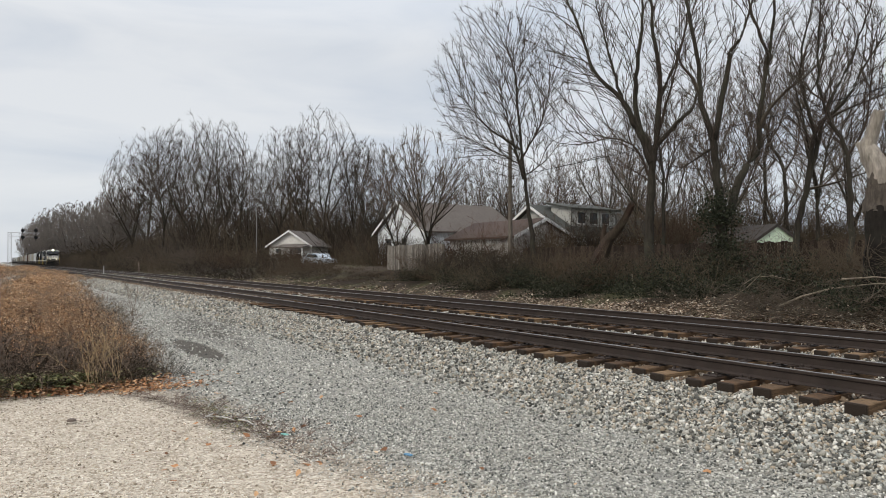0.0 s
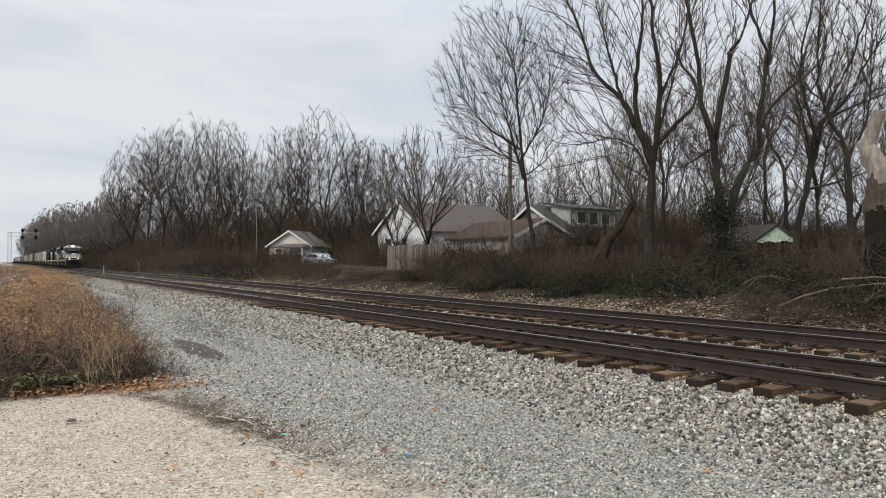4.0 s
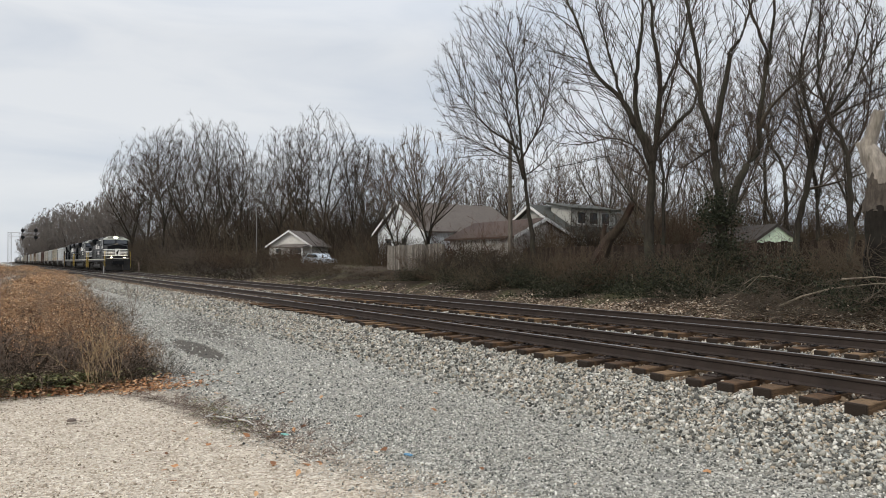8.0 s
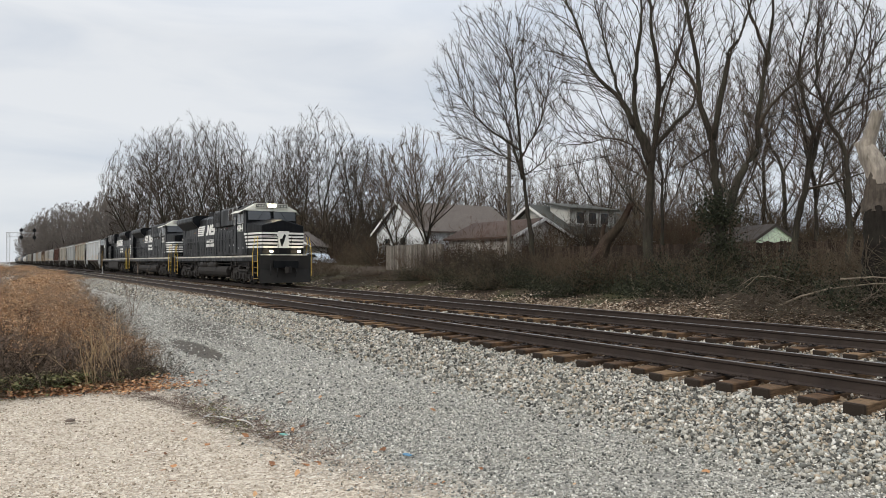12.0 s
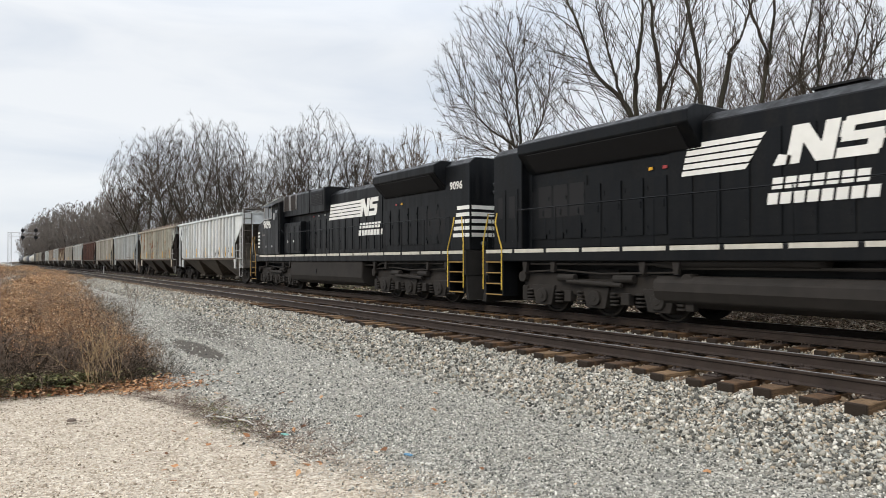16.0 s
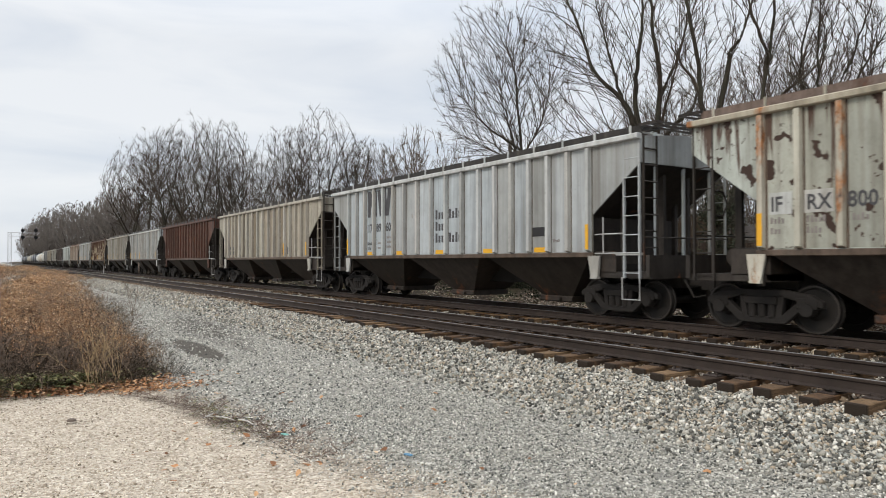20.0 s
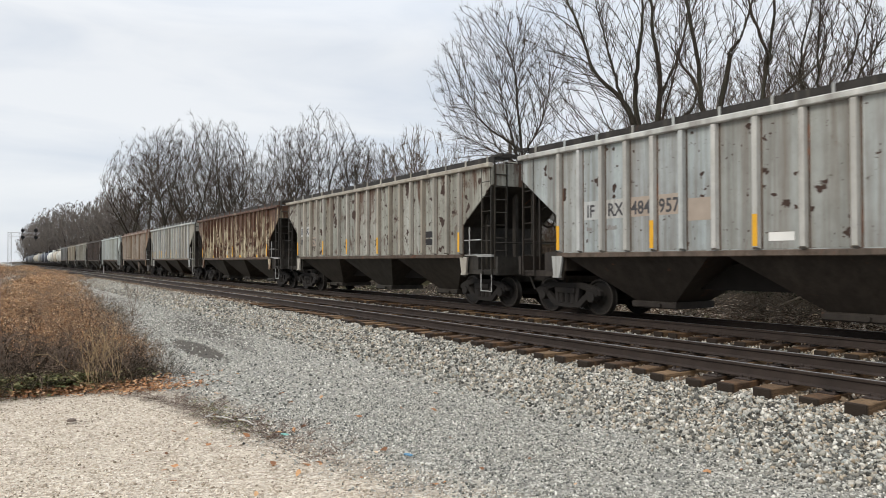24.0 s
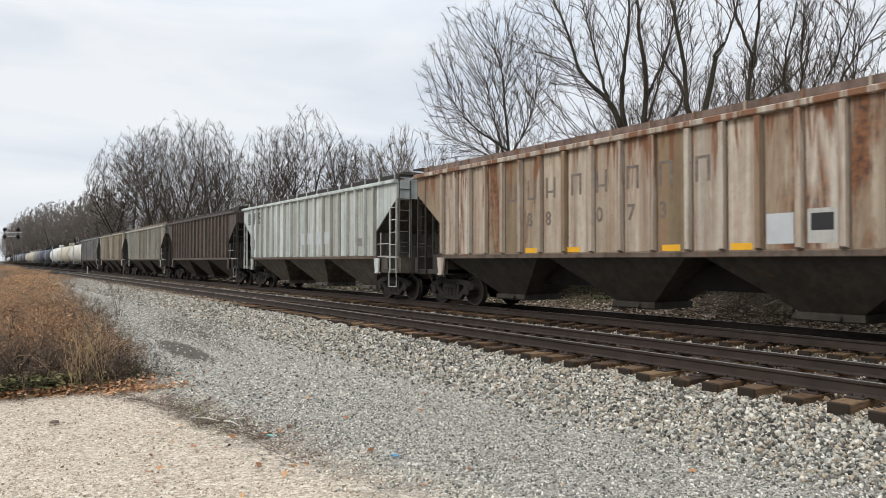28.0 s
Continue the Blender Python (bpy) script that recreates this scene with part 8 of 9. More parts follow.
ground_leaves("moss_clump", -8.6, 2.4, 2.6, 0.6, 420, 0.016, WEED, "low weeds along the lot's edge", 115)

# heaps of cut and fallen boughs at the foot of the bank
thicket("boughs", 151, 46, 5.0, 1.6, 2.6, 0.02, 4, 0.10, 2.2, 3)
BOUGH = bark("grey_fallen_boughs", (0.115, 0.092, 0.07))
for k, (x, y) in enumerate(((-12.4, 19.6), (-10.4, 19.3), (-6.5, 20.0), (-3.0, 20.0), (0.5, 20.4), (-11.2, 20.4), (-8.2, 19.7), (-4.8, 20.6))):
    bh = tagged(new("bough_heap", MESHES["boughs"]), "heap of grey fallen boughs on the bank", "branches", "", "stuff")
    if not MESHES["boughs"].materials:
        MESHES["boughs"].materials.append(BOUGH)
    bh.matrix_basis = pose(x, y, float(ground_z(x, y)) + 0.15, 0, 0, 180 * (k % 2) + 7 * k) @ Matrix.Diagonal((1, 1, 0.42, 1))

# ---- houses ----
def siding(name, c):
    def build(n, l, b, co):
        v = co.outputs["Object"]
        f = noise_node(n, l, v, 1.2, 4)
        l.new(ramp_node(n, l, f, ((0.3, tuple(x * 0.8 for x in c)), (0.7, c))), b.inputs["Base Color"])
        b.inputs["Roughness"].default_value = 0.7
        wv = n.new("ShaderNodeTexWave")
        wv.wave_type, wv.bands_direction, wv.wave_profile = "BANDS", "Z", "SAW"
        wv.inputs["Scale"].default_value = 1.3
        l.new(v, wv.inputs["Vector"])
        bump_node(n, l, b, wv.outputs["Fac"], 0.5, 0.02)
    return shader(name, build)


def shingles(name, c):
    def build(n, l, b, co):
        v = co.outputs["Object"]
        br = n.new("ShaderNodeTexBrick")
        br.inputs["Scale"].default_value = 3.0
        br.inputs["Color1"].default_value, br.inputs["Color2"].default_value = (*c, 1), (*[x * 0.8 for x in c], 1)
        br.inputs["Mortar"].default_value = (*[x * 0.55 for x in c], 1)
        l.new(v, br.inputs["Vector"])
        f = noise_node(n, l, v, 0.9, 5)
        l.new(mix_node(n, l, ramp_node(n, l, f, ((0.4, (0, 0, 0)), (0.75, (0.5, 0.5, 0.5)))), br.outputs["Color"], tuple(x * 0.6 for x in c)), b.inputs["Base Color"])
        b.inputs["Roughness"].default_value = 0.95
    return shader(name, build)


S_WHITE = siding("white_clapboard", (0.80, 0.83, 0.85))
S_GREY = siding("grey_green_clapboard", (0.50, 0.50, 0.47))
S_GREEN = siding("mint_green_gable", (0.80, 0.95, 0.72))
S_DIM = siding("weathered_white_boards", (0.66, 0.64, 0.60))
R_BROWN = shingles("grey_brown_shingles", (0.125, 0.104, 0.09))
R_DARK = shingles("dark_shingles", (0.07, 0.058, 0.05))
R_VINE = shingles("vine_covered_roof", (0.085, 0.055, 0.042))
R_GREEN = shingles("mossy_grey_shingles", (0.068, 0.07, 0.062))
TRIM = plain("white_trim", (0.68, 0.68, 0.66), 0.6, vary=0.15)


def house(label, x, y, w, d, wall_h, rise, wall, roof, turn=0.0, over=0.4, windows=(), z=None, rake=TRIM):
    """A gabled house: ridge along its own y, gables on its -y and +y ends."""
    z = float(ground_z(x, y)) - 0.2 if z is None else z
    h = thing("house", label, "house", "houses beyond the tracks", pose(x, y, z, 0, 0, turn))
    s = Shape()
    out = [(-w / 2, 0), (w / 2, 0), (w / 2, wall_h), (0, wall_h + rise), (-w / 2, wall_h)]
    s.prism_y(out, -d / 2, d / 2)
    part("wall", s, wall, h)
    k = rise / (w / 2)
    for sd in (-1, 1):
        r = Shape()
        a, b = (0, wall_h + rise + 0.12), (sd * (w / 2 + over), wall_h - over * k + 0.12)
        r.prism_y([a, b, (b[0], b[1] - 0.14), (a[0], a[1] - 0.14)], -d / 2 - over, d / 2 + over)
        part("roof", r, roof, h, "shingled roof slope")
        f = Shape()
        f.prism_y([(0, wall_h + rise + 0.13), (sd * (w / 2 + over), wall_h - over * k + 0.13), (sd * (w / 2 + over), wall_h - over * k - 0.10), (0, wall_h + rise - 0.10)], -d / 2 - over - 0.03, -d / 2 - over + 0.005)
        part("rake_board", f, rake, h, "gable trim board")
    for side, u, zz, ww, hh in windows:
        fr, pn = Shape(), Shape()
        if side == "front":
            yy = -d / 2
            fr.box(u - ww / 2 - 0.09, u + ww / 2 + 0.09, yy - 0.06, yy - 0.002, zz - 0.09, zz + hh + 0.09)
            pn.box(u - ww / 2, u + ww / 2, yy - 0.075, yy - 0.06, zz, zz + hh)
            bar = Shape().box(u - ww / 2, u + ww / 2, yy - 0.09, yy - 0.075, zz + hh / 2 - 0.03, zz + hh / 2 + 0.03)
        else:
            xx = w / 2
            fr.box(xx + 0.002, xx + 0.06, u - ww / 2 - 0.09, u + ww / 2 + 0.09, zz - 0.09, zz + hh + 0.09)
            pn.box(xx + 0.06, xx + 0.075, u - ww / 2, u + ww / 2, zz, zz + hh)
            bar = Shape().box(xx + 0.075, xx + 0.09, u - ww / 2, u + ww / 2, zz + hh / 2 - 0.03, zz + hh / 2 + 0.03)
        wd = part("window", fr, TRIM, h, "white-framed window")
        part("pane", pn, GLASS, wd)
        part("sash_bar", bar, TRIM, wd)
    return h


house("white clapboard house with a grey-brown shingle roof", -55.0, 37.0, 9.0, 10.5, 3.4, 2.7, S_WHITE, R_BROWN, 0, 0.45, (("front", -2.2, 1.4, 0.9, 1.3), ("front", 0.8, 1.4, 0.9, 1.3), ("side", -2, 1.4, 0.9, 1.3), ("side", 2, 1.4, 0.9, 1.3)))
h2 = house("grey-green bungalow with a dormer and mossy roof", -43.2, 43.5, 8.5, 11.0, 3.0, 2.4, S_GREY, R_GREEN, 0, 0.6, (("front", -1.8, 1.3, 1.0, 1.4), ("front", 1.6, 1.3, 1.0, 1.4), ("side", -3, 1.2, 0.9, 1.2)))
dorm = Shape().prism_y([(1.0, 3.6), (3.4, 3.4), (3.4, 5.0), (1.0, 5.5)], -4.4, 0.8)
dm = part("dormer", dorm, S_GREY, h2, "wide roof dormer")
part("dormer_roof", Shape().prism_y([(0.4, 5.6), (3.8, 4.95), (3.8, 5.1), (0.4, 5.75)], -4.7, 1.1), R_GREEN, dm)
for u in (-3.3, -1.9, -0.5):
    part("window", Shape().box(3.41, 3.47, u - 0.55, u + 0.55, 3.75, 4.85), TRIM, dm, "white-framed dormer window")
    part("pane", Shape().box(3.47, 3.49, u - 0.42, u + 0.42, 3.85, 4.75), GLASS, dm)
house("low garage with dark roof and mint green gable", -31.1, 49.0, 3.7, 8.6, 2.25, 1.2, S_GREEN, R_DARK, 66, 0.10, z=0.5, rake=R_DARK)
house("low white outbuilding under a vine-covered brown roof", -38.3, 31.2, 5.0, 7.6, 2.25, 1.15, S_DIM, R_VINE, 90, 0.35)
for x, y in ((-41.0, 29.6), (-38.6, 30.0), (-36.2, 29.7), (-34.6, 30.6), (-39.8, 31.6), (-37.0, 31.8)):
    brush("brush%d" % rng_t.randrange(3), x, y, BRUSH_VINE, "reddish vine tangle over the outbuilding", 1.1, rng_t.uniform(1.2, 1.45))
h4 = house("small white cottage with a porch by the tracks", -79.6, 31.4, 5.6, 4.6, 2.6, 1.7, S_DIM, R_BROWN, 40, 0.4, (("front", -1.6, 1.0, 0.9, 1.2), ("front", 1.2, 1.0, 0.9, 1.2)))
part("porch_roof", Shape().prism_x([(-4.55, 2.25), (-2.35, 2.6), (-2.35, 2.72), (-4.55, 2.37)], -1.0, 2.9), R_BROWN, h4, "low porch roof")
for u in (-0.8, 1.0, 2.75):
    part("porch_post", Shape().box(u - 0.07, u + 0.07, -4.45, -4.31, 0, 2.28), TRIM, h4, "white porch post")

# board fence before the white house
fence = thing("board_fence", "grey weathered board fence before the white house", "fence", "", pose(0, 0, 0))


def board_material(name, stops):
    def build(n, l, b, co):
        oi = n.new("ShaderNodeObjectInfo")
        v = offset_coords(n, l, co.outputs["Object"])
        grain = noise_node(n, l, v, 3, 5, 0.65, (14, 14, 0.9))
        c = mix_node(n, l, 1.0, ramp_node(n, l, oi.outputs["Random"], stops), ramp_node(n, l, grain, ((0.32, (0.5, 0.48, 0.46)), (0.65, (1.15, 1.15, 1.15)))), "MULTIPLY")
        l.new(c, b.inputs["Base Color"])
        b.inputs["Roughness"].default_value, b.inputs["Specular IOR Level"].default_value = 0.92, 0.2
    return shader(name, build)


FENCE = board_material("grey_fence_board", ((0.0, (0.11, 0.098, 0.085)), (0.5, (0.19, 0.172, 0.15)), (1.0, (0.29, 0.265, 0.235))))
board = Shape().box(-0.07, 0.07, -0.012, 0.012, 0, 1.85).mesh("board")
x = -44.3
while x < -36.7:
    part("board", board, FENCE, fence, at=pose(x, 24.5, 0.68 + 0.035 * math.sin(x * 37), 0, 0.5 * math.sin(x * 53)))
    x += 0.158
part("fence_rail", Shape().box(-44.4, -36.7, 24.52, 24.60, 0.95, 1.05).box(-44.4, -36.7, 24.52, 24.60, 2.1, 2.2), FENCE, fence)
fence2 = thing("dark_board_fence", "dark brown board fence behind the brush", "fence", "", pose(0, 0, 0))
FENCE_D = board_material("dark_fence_wood", ((0.0, (0.022, 0.016, 0.012)), (0.5, (0.045, 0.032, 0.024)), (1.0, (0.08, 0.058, 0.045))))
x = -33.0
while x < 6.0:
    part("board", board, FENCE_D, fence2, at=pose(x, 28.2, 0.35 + 0.04 * math.sin(x * 31)))
    x += 0.155

# utility pole, street lamp, wires
pole = thing("utility_pole", "grey wooden utility pole behind the brush", "utility pole", "", pose(-32.9, 27.0, 0.7))
part("pole_shaft", Shape().tube([(0, 0, 0), (0, 0, 8.3)], [0.15, 0.11], 10), bark("pole_wood", (0.14, 0.12, 0.10)), pole)
part("cross_arm", Shape().box(-0.4, 0.4, -0.05, 0.05, 5.3, 5.4), BARK, pole)
wire = thing("overhead_wire", "thin black overhead wire between poles", "wire", "overhead wires", pose(0, 0, 0))
part("cable", Shape().tube([(-32.9 + k * 3.2, 27.0 - 0.35 * k, 6.7 + 0.012 * (k - 6) ** 2 - 0.43 + 0.12 * k) for k in range(13)], 0.018, 4), LOCO_GRILLE, wire)
LAMP_GREY = plain("weathered_lamp_post", (0.20, 0.195, 0.19), 0.7, vary=0.2)
lamp = thing("street_lamp", "tall street lamp by the woods", "street lamp", "", pose(-92, 30, 0.8))
part("pole_shaft", Shape().tube([(0, 0, 0), (0.2, 0, 8.0)], [0.075, 0.045], 8), LAMP_GREY, lamp)
part("lamp_arm", Shape().tube([(0.2, 0, 8.0), (0.7, 0, 8.25), (1.3, 0, 8.25)], 0.04, 6), STEEL, lamp)
part("lamp_head", Shape().box(1.2, 1.9, -0.15, 0.15, 8.17, 8.32, 0.04), STEEL, lamp)

# parked pale car by the cottage
car = thing("parked_car", "pale blue-white car parked by the cottage", "car", "", pose(-70.0, 30.0, 0.85, 0, 0, 12))
CARP = plain("pale_car_paint", (0.48, 0.55, 0.62), 0.35, vary=0.05)
part("body", Shape().prism_y([(-2.2, 0.3), (2.2, 0.3), (2.25, 0.7), (1.2, 0.88), (0.6, 1.35), (-1.1, 1.38), (-1.7, 0.95), (-2.2, 0.9)], -0.85, 0.85), CARP, car, "", 0.05)
part("side_glass", Shape().prism_y([(1.0, 0.92), (0.5, 1.28), (-1.0, 1.3), (-1.45, 0.95)], -0.86, 0.86), GLASS, car)
for a in (-1.35, 1.35):
    for b in (-0.8, 0.8):
        wh = part("wheel", Shape().wheel(a, b - 0.1, b + 0.1, 0.32, 0.32, 18), LOCO_GRILLE, car)
        part("rim", Shape().wheel(a, b - 0.11, b + 0.11, 0.32, 0.19, 12), STEEL, wh)

# signal bridge far up the line
sig = thing("signal_bridge", "grey lattice cantilever signal bridge with dark signal heads", "railway signal", "", pose(-240, 0, -0.4))
# steel colour lightened to imitate haze up the line
SIGM = plain("haze_lightened_steel", (0.52, 0.53, 0.54), 0.6, vary=0.1)
for k, (yy, dx) in enumerate(((2.7, -0.4), (2.7, 0.4), (3.6, -0.4), (3.6, 0.4))):
    part("mast_leg", Shape().box(dx - 0.07, dx + 0.07, yy - 0.07, yy + 0.07, 0, 10.6), SIGM, sig)
lat = Shape()
for k in range(9):
    lat.tube([(-0.4, 2.7, k * 1.15 + 0.2), (-0.4, 3.6, k * 1.15 + 1.3)], 0.04, 4).tube([(0.4, 3.6, k * 1.15 + 0.2), (0.4, 2.7, k * 1.15 + 1.3)], 0.04, 4)
part("mast_lattice", lat, SIGM, sig)
arm = Shape().box(-0.4, -0.3, 2.7, 10.9, 10.4, 10.55).box(0.3, 0.4, 2.7, 10.9, 10.4, 10.55).box(-0.4, -0.3, 2.7, 10.9, 9.2, 9.3)
for k in range(8):
    arm.tube([(-0.35, 2.7 + k, 9.25), (-0.35, 3.7 + k, 10.45)], 0.035, 4)
part("arm", arm, SIGM, sig, "lattice signal arm")
for yy in (6.45, 9.85):
    for zz in (9.1, 11.2):
        hd = part("signal_head", Shape().tube([(0.45, yy, zz), (0.6, yy, zz)], 0.52, 18).box(0.4, 0.5, yy - 0.1, yy + 0.1, zz - 1.0, zz + 0.9), LOCO_GRILLE, sig, "round black signal target")
        part("lens_hood", Shape().tube([(0.6, yy, zz + 0.15), (0.95, yy, zz + 0.15)], 0.12, 8), LOCO_GRILLE, hd)

# broken trunks on the bank
def gnarled(line, radii, seed, rough, splinter, sides=14, steps=7):
    """A trunk with furrows and knots and a splintered top."""
    rng = np.random.default_rng(seed)
    line, n = np.array(line, float), len(line)
    t = np.linspace(0, n - 1, (n - 1) * steps + 1)
    mid = np.stack([np.interp(t, np.arange(n), line[:, k]) for k in range(3)], 1)
    rad = np.interp(t, np.arange(n), radii)
    furrow = rng.normal(0, rough, sides)
    top = rng.uniform(0, splinter, sides)
    s = Shape()
    rings = []
    for i, c in enumerate(mid):
        d = mid[min(i + 1, len(mid) - 1)] - mid[max(i - 1, 0)]
        d /= np.linalg.norm(d)
        u = np.cross(d, (0, 1, 0))
        u /= np.linalg.norm(u)
        w = np.cross(d, u)
        furrow = furrow * 0.85 + rng.normal(0, rough * 0.5, sides)
        end = max(0.0, i - len(mid) + 3) / 2
        rings.append([tuple(c + (u * math.cos(k * 6.2832 / sides) + w * math.sin(k * 6.2832 / sides)) * rad[i] * (1 + furrow[k]) + d * top[k] * end) for k in range(sides)])
    v = [p for r in rings for p in r] + [tuple(mid[-1] - np.array([0, 0, 0.1]))]
    f = [(i * sides + k, i * sides + (k + 1) % sides, (i + 1) * sides + (k + 1) % sides, (i + 1) * sides + k) for i in range(len(rings) - 1) for k in range(sides)]
    m = len(v) - 1
    f += [((len(rings) - 1) * sides + k, (len(rings) - 1) * sides + (k + 1) % sides, m) for k in range(sides)]
    return s.add(v, f)


snag = thing("broken_trunk", "bleached broken tree trunk on a dark stump", "dead tree", "", pose(-9.0, 20.6, -0.2))
part("stump", gnarled([(0.1, 0, -0.2), (0.1, 0, 1.1), (0.1, 0, 2.3), (0.09, 0, 3.0)], [0.42, 0.36, 0.34, 0.33], 165, 0.12, 0.12), BARK_BLACK, snag, "dark hollow stump", smooth=0.7)
part("torn_bark", gnarled([(0.09, 0, 2.95), (0.10, 0, 3.4), (0.13, 0, 3.95)], [0.33, 0.30, 0.25], 166, 0.14, 0.25), BARK, snag, "grey-brown torn bark", smooth=0.7)
part("dead_wood", gnarled([(0.14, 0, 3.7), (0.12, 0, 4.1), (-0.04, 0, 4.5), (-0.16, 0, 4.82), (-0.06, 0, 5.05), (0.06, 0, 5.4), (0.17, 0, 5.76)], [0.24, 0.29, 0.28, 0.24, 0.19, 0.165, 0.15], 163, 0.07, 0.06), PALE_WOOD, snag, "bleached dead wood", smooth=0.7)
part("broken_stub", gnarled([(-0.12, 0, 4.75), (-0.30, 0, 4.86), (-0.40, 0, 4.92)], [0.2, 0.13, 0.06], 164, 0.1, 0.08), PALE_WOOD, snag, smooth=0.7)
log = thing("leaning_log", "leaning broken trunk with torn bark", "dead tree", "", pose(-22.6, 24.2, 0.55) @ Matrix.Diagonal((0.85, 0.8, 0.8, 1)))
part("trunk", gnarled([(-0.7, 0, 0), (-0.1, 0, 1.3), (0.45, 0.05, 2.3), (1.2, 0, 2.9), (1.7, 0, 3.5), (2.0, 0, 4.0)], [0.50, 0.42, 0.32, 0.24, 0.20, 0.17], 161, 0.12, 0.5), bark("torn_bark", (0.05, 0.034, 0.026)), log, smooth=0.7)
part("side_limb", gnarled([(0.2, 0, 1.8), (0.1, 0.05, 2.6), (0.25, 0, 3.1)], [0.20, 0.16, 0.10], 162, 0.15, 0.3), bark("torn_bark", (0.075, 0.05, 0.037)), log, smooth=0.7)
IVY = island("dark_ivy_leaf", ((0.0, (0.012, 0.014, 0.008)), (0.6, (0.024, 0.030, 0.016)), (1.0, (0.055, 0.058, 0.032))), bump=0)


def ivy_mesh(key, seed, blobs, count, w, d, h, size):
    """Leaves gathered in uneven clumps."""
    rng = np.random.default_rng(seed)
    c = np.stack([rng.normal(0, w / 3, blobs), rng.normal(0, d / 3, blobs), rng.uniform(0, 1, blobs) ** 1.6 * h], 1)
    p = c[rng.integers(0, blobs, count)] + rng.normal(0, 0.22, (count, 3)) * np.array([1.5, 1, 1.1])
    p[:, 2] = np.maximum(p[:, 2], 0.02)
    u = rng.normal(size=(count, 3))
    u /= np.linalg.norm(u, axis=1, keepdims=True)
    v = np.cross(u, rng.normal(size=(count, 3)))
    v /= np.linalg.norm(v, axis=1, keepdims=True)
    s = size * rng.uniform(0.5, 1.3, count)[:, None]
    q = np.stack([p - u * s, p + v * s * 0.7, p + u * s, p - v * s * 0.7], 1)
    return from_arrays("ivy", q.reshape(-1, 3), np.arange(count)[:, None] * 4 + np.arange(4)[None])


ivy = tagged(new("ivy", ivy_mesh("ivy", 131, 46, 6000, 0.8, 0.8, 3.4, 0.045)), "dark green ivy round a tree base", "ivy", "", "stuff")
ivy.data.materials.append(IVY)
ivy.matrix_basis = pose(-15.1, 22.4, float(ground_z(-15.1, 22.4)))
low_ivy = ivy_mesh("ivy_mound", 132, 44, 4600, 4.5, 1.6, 0.75, 0.042)
low_ivy.materials.append(IVY)
for k, (x, y, s) in enumerate(((-11.5, 20.6, 1.0), (-17.5, 20.4, 0.9), (-24.0, 20.6, 1.0), (-30.0, 20.8, 0.9), (-6.0, 21.0, 1.1), (-2.0, 20.6, 1.0), (-14.6, 20.0, 1.0), (-20.8, 20.0, 1.0), (-27.2, 20.2, 0.9), (-33.6, 20.6, 0.9), (-8.8, 20.2, 0.9), (-4.0, 20.2, 1.0), (0.5, 20.4, 1.1), (-12.5, 21.8, 1.2), (-16.8, 21.8, 1.2), (-21.5, 21.8, 1.1), (-26.0, 21.8, 1.0), (-8.0, 22.0, 1.2))):
    iv = tagged(new("ivy_mound", low_ivy), "dark green low ivy and briars on the bank", "ivy", "", "stuff")
    iv.matrix_basis = pose(x, y + 0.9, float(ground_z(x, y + 0.9)) - 0.1, 0, 0, 180 * (k % 2) + 8 * k) @ Matrix.Diagonal((s, s * 0.8, s, 1))
FALLEN_WOOD = bark("fallen_wood", (0.24, 0.20, 0.155))
for line, r in ((((-13.05, -0.13), (-12.6, 0.22), (-12.15, 0.55), (-11.65, 0.95)), 0.020), (((-11.1, 0.02), (-10.4, 0.34), (-9.6, 0.60), (-8.5, 0.76), (-7.0, 0.82)), 0.030), (((-16.6, 0.9), (-16.55, 0.45), (-16.45, 0.22), (-16.2, 0.02)), 0.016), (((-9.3, 0.86), (-8.5, 0.94), (-7.8, 0.9)), 0.026), (((-10.5, 0.02), (-10.2, -0.05), (-9.8, -0.12)), 0.014), (((-12.3, 0.62), (-11.9, 0.86), (-11.3, 0.92), (-10.6, 0.78)), 0.012)):
    x, z = line[0]
    br = thing("fallen_branch", "pale fallen branch lying on the bank", "branch", "fallen branches", pose(x, 19.4, z))
    m = len(line)
    part("limb", Shape().tube([(a - x, 0.06 * math.sin(5 * a), b - z) for a, b in line], [r * (1.15 - 0.7 * k / (m - 1)) for k in range(m)], 6), FALLEN_WOOD, br)

# small litter on the lot
thicket("twigs", 171, 60, 2.2, 0.5, 0.5, 0.007, 3, 0.0, 4.0, 2)
for x, y, turn in ((-9.4, 2.3, 8), (-8.4, 2.5, 14), (-7.4, 2.72, 4), (-10.2, 2.0, 20)):
    tw = tagged(new("twig_litter", MESHES["twigs"]), "dead twigs strewn along the lot's edge", "twigs", "", "stuff")
    if not MESHES["twigs"].materials:
        MESHES["twigs"].materials.append(TWIG_WARM)
    tw.matrix_basis = pose(x, y, float(ground_z(x, y)) + 0.015, 0, 0, turn) @ Matrix.Diagonal((1, 1, 0.12, 1))
for k, (x, y, ln, turn) in enumerate(((-8.55, 2.35, 0.42, 30), (-8.2, 2.55, 0.36, 12), (-8.75, 2.25, 0.25, -40))):
    st = thing("stick", "short bleached stick lying on gravel", "stick", "sticks", pose(x, y, float(ground_z(x, y)) + 0.03, 0, 0, turn))
    part("wood", Shape().tube([(-ln / 2, 0, 0), (0, 0.02, 0.01), (ln / 2, 0, 0)], [0.009, 0.011, 0.006], 6), plain("bleached_stick", (0.50, 0.48, 0.44), 0.9), st)
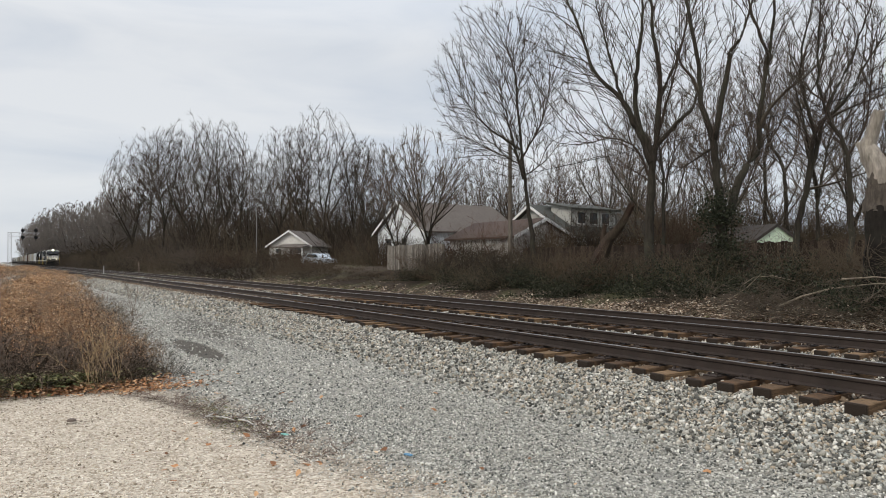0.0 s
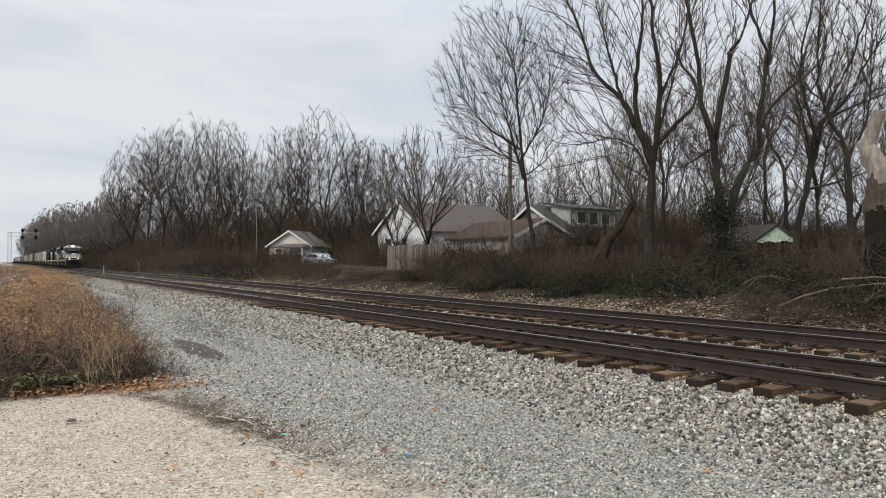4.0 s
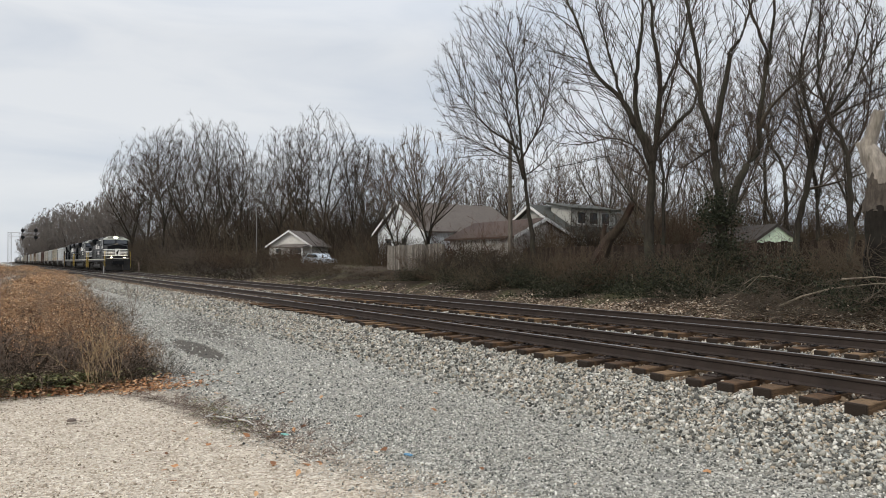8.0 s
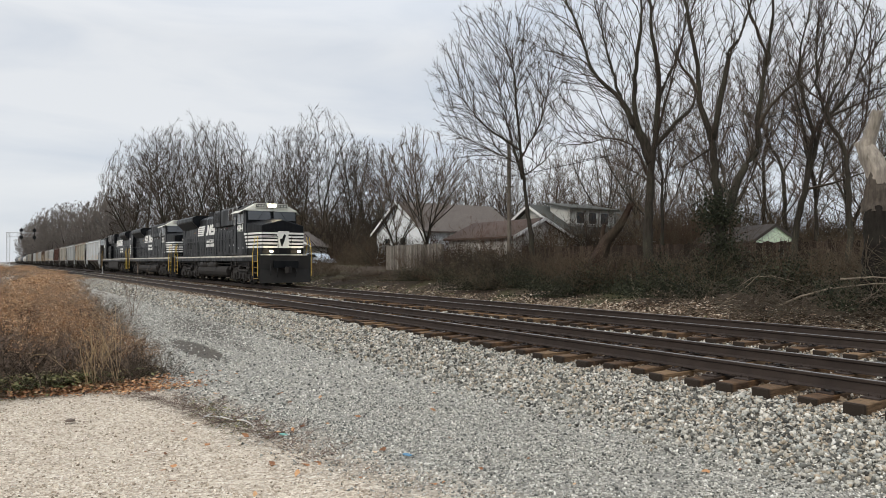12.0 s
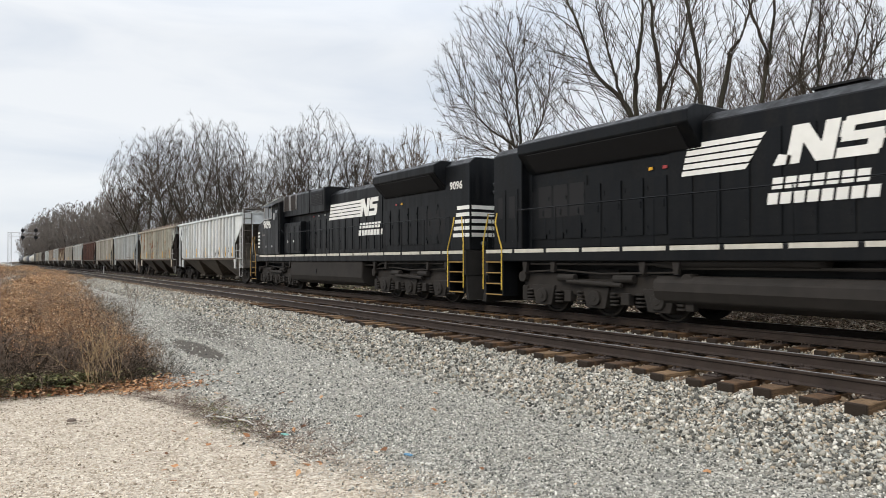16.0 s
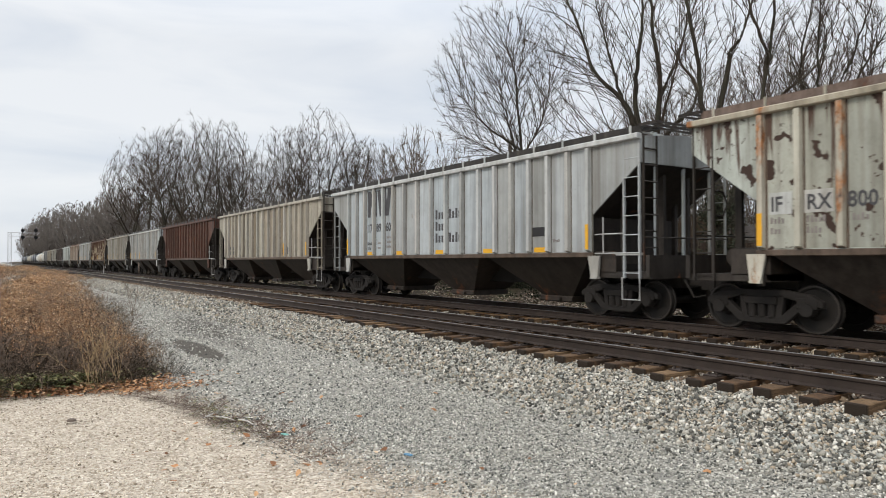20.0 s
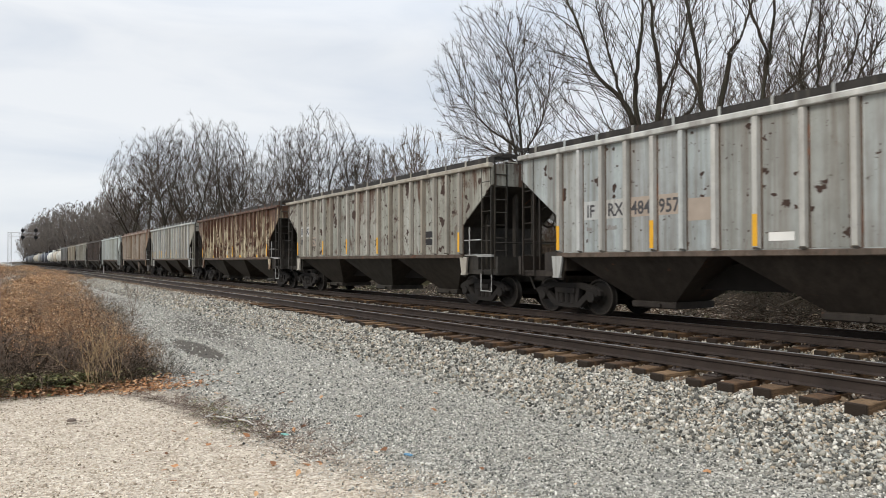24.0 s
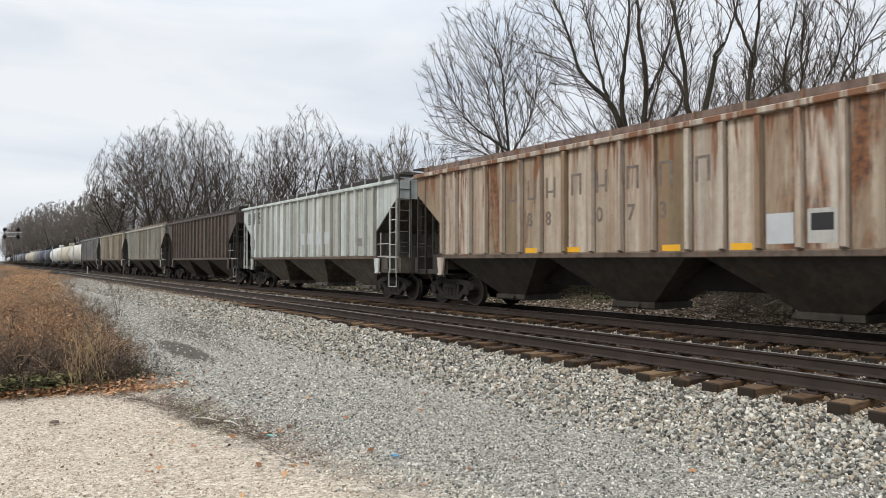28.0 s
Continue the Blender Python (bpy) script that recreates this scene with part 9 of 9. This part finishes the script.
for x, y, c, words in ((-5.9, 3.5, (0.08, 0.22, 0.36), "scrap of blue plastic"), (-7.4, 2.75, (0.13, 0.36, 0.30), "scrap of green plastic"), (-27.5, 7.05, (0.1, 0.5, 0.4), "scrap of green plastic")):
    sc = thing("plastic_scrap", words + " on gravel", "litter", "litter", pose(x, y, float(ground_z(x, y)) + 0.02, 8, 5, 40))
    part("scrap", Shape().prism_z([(-0.045, -0.015), (0.03, -0.025), (0.05, 0.01), (-0.01, 0.03), (-0.05, 0.01)], 0, 0.008), plain("plastic_%d" % int(x * -10), c, 0.4), sc)
rock = thing("flat_stone", "flat dark stone on the tan gravel", "stone", "", pose(-9.4, 0.78, -0.58))
part("stone", Shape().tube([(0, 0, 0), (0, 0, 0.02), (0, 0, 0.028)], [0.055, 0.05, 0.03], 9), plain("dark_stone", (0.13, 0.10, 0.08), 0.9), rock)
stake = thing("marker_stake", "short pale marker stake beside the track", "stake", "", pose(-88, 10.5, -0.5))
part("post", Shape().box(-0.05, 0.05, -0.05, 0.05, 0, 1.3), STEEL, stake)
weed = thing("tall_weed", "tall thin dead weed stalks on the road's edge", "weed", "", pose(-26.3, 4.15, -0.6))
thicket("weedstalk", 141, 4, 0.35, 0.3, 1.9, 0.014, 4, -0.05, 0.10, 2)
part("stalk_tuft", MESHES["weedstalk"], DRY_STEM, weed)
thicket("grassstalk", 142, 11, 0.22, 0.2, 1.2, 0.0055, 2, 0.0, 0.07, 2)
for x, y, h, turn in ((-11.7, 1.55, 1.05, 0), (-11.6, 1.25, 0.85, 80)):
    tall = thing("tall_grass", "pale dry grass stalks before the bush", "grass", "", pose(x, y, -0.58, 0, 0, turn))
    part("stalk_tuft", MESHES["grassstalk"], STRAW, tall, at=Matrix.Diagonal((1, 1, h, 1)))
pile = thing("dark_debris", "dark heap of old ties and scrap beside the track", "debris", "", pose(-80, 21.3, -0.35))
for k, (a, b, c, d) in enumerate(((0, 0, 0.2, 10), (0.6, 0.4, 0.35, 60), (-0.7, 0.2, 0.3, -30), (1.3, 0, 0.5, 75))):
    part("scrap", Shape().box(-1.0, 1.0, -0.13, 0.13, -0.1, 0.12), LOCO_GRILLE, pile, at=pose(a, b, c, 0, -12 * k, d))


# ---- what moves ----
def advance(t):
    """How far the train has come, relative to its place at 20 s."""
    return 16.1 * (t - 20) + 0.0225 * (t - 20) ** 2


def motions():
    for ob, c, turned in TRAIN:
        walk(ob, [(k, pose(c + advance(k), FAR_Y, 0, 0, 0, 180 if turned else 0)) for k in range(0, 29)])
    keyed = {}
    frames = range(0, 28 * FPS + 1)
    for ws, x, r, sense in SPIN:
        key = (x, r, ws.parent.parent in TURNED)
        if key not in keyed:
            way = -1 if key[2] else 1
            walk(ws, [(f / FPS, pose(x, 0, r) @ Matrix.Rotation(way * (advance(f / FPS) + 330) / r, 4, "Y")) for f in frames])
            keyed[key] = ws.animation_data.action, ws.animation_data.action_slot
        else:
            ws.rotation_mode = "QUATERNION"
            ws.animation_data_create()
            ws.animation_data.action, ws.animation_data.action_slot = keyed[key]


TURNED = {ob for ob, c, turned in TRAIN if turned}
motions()
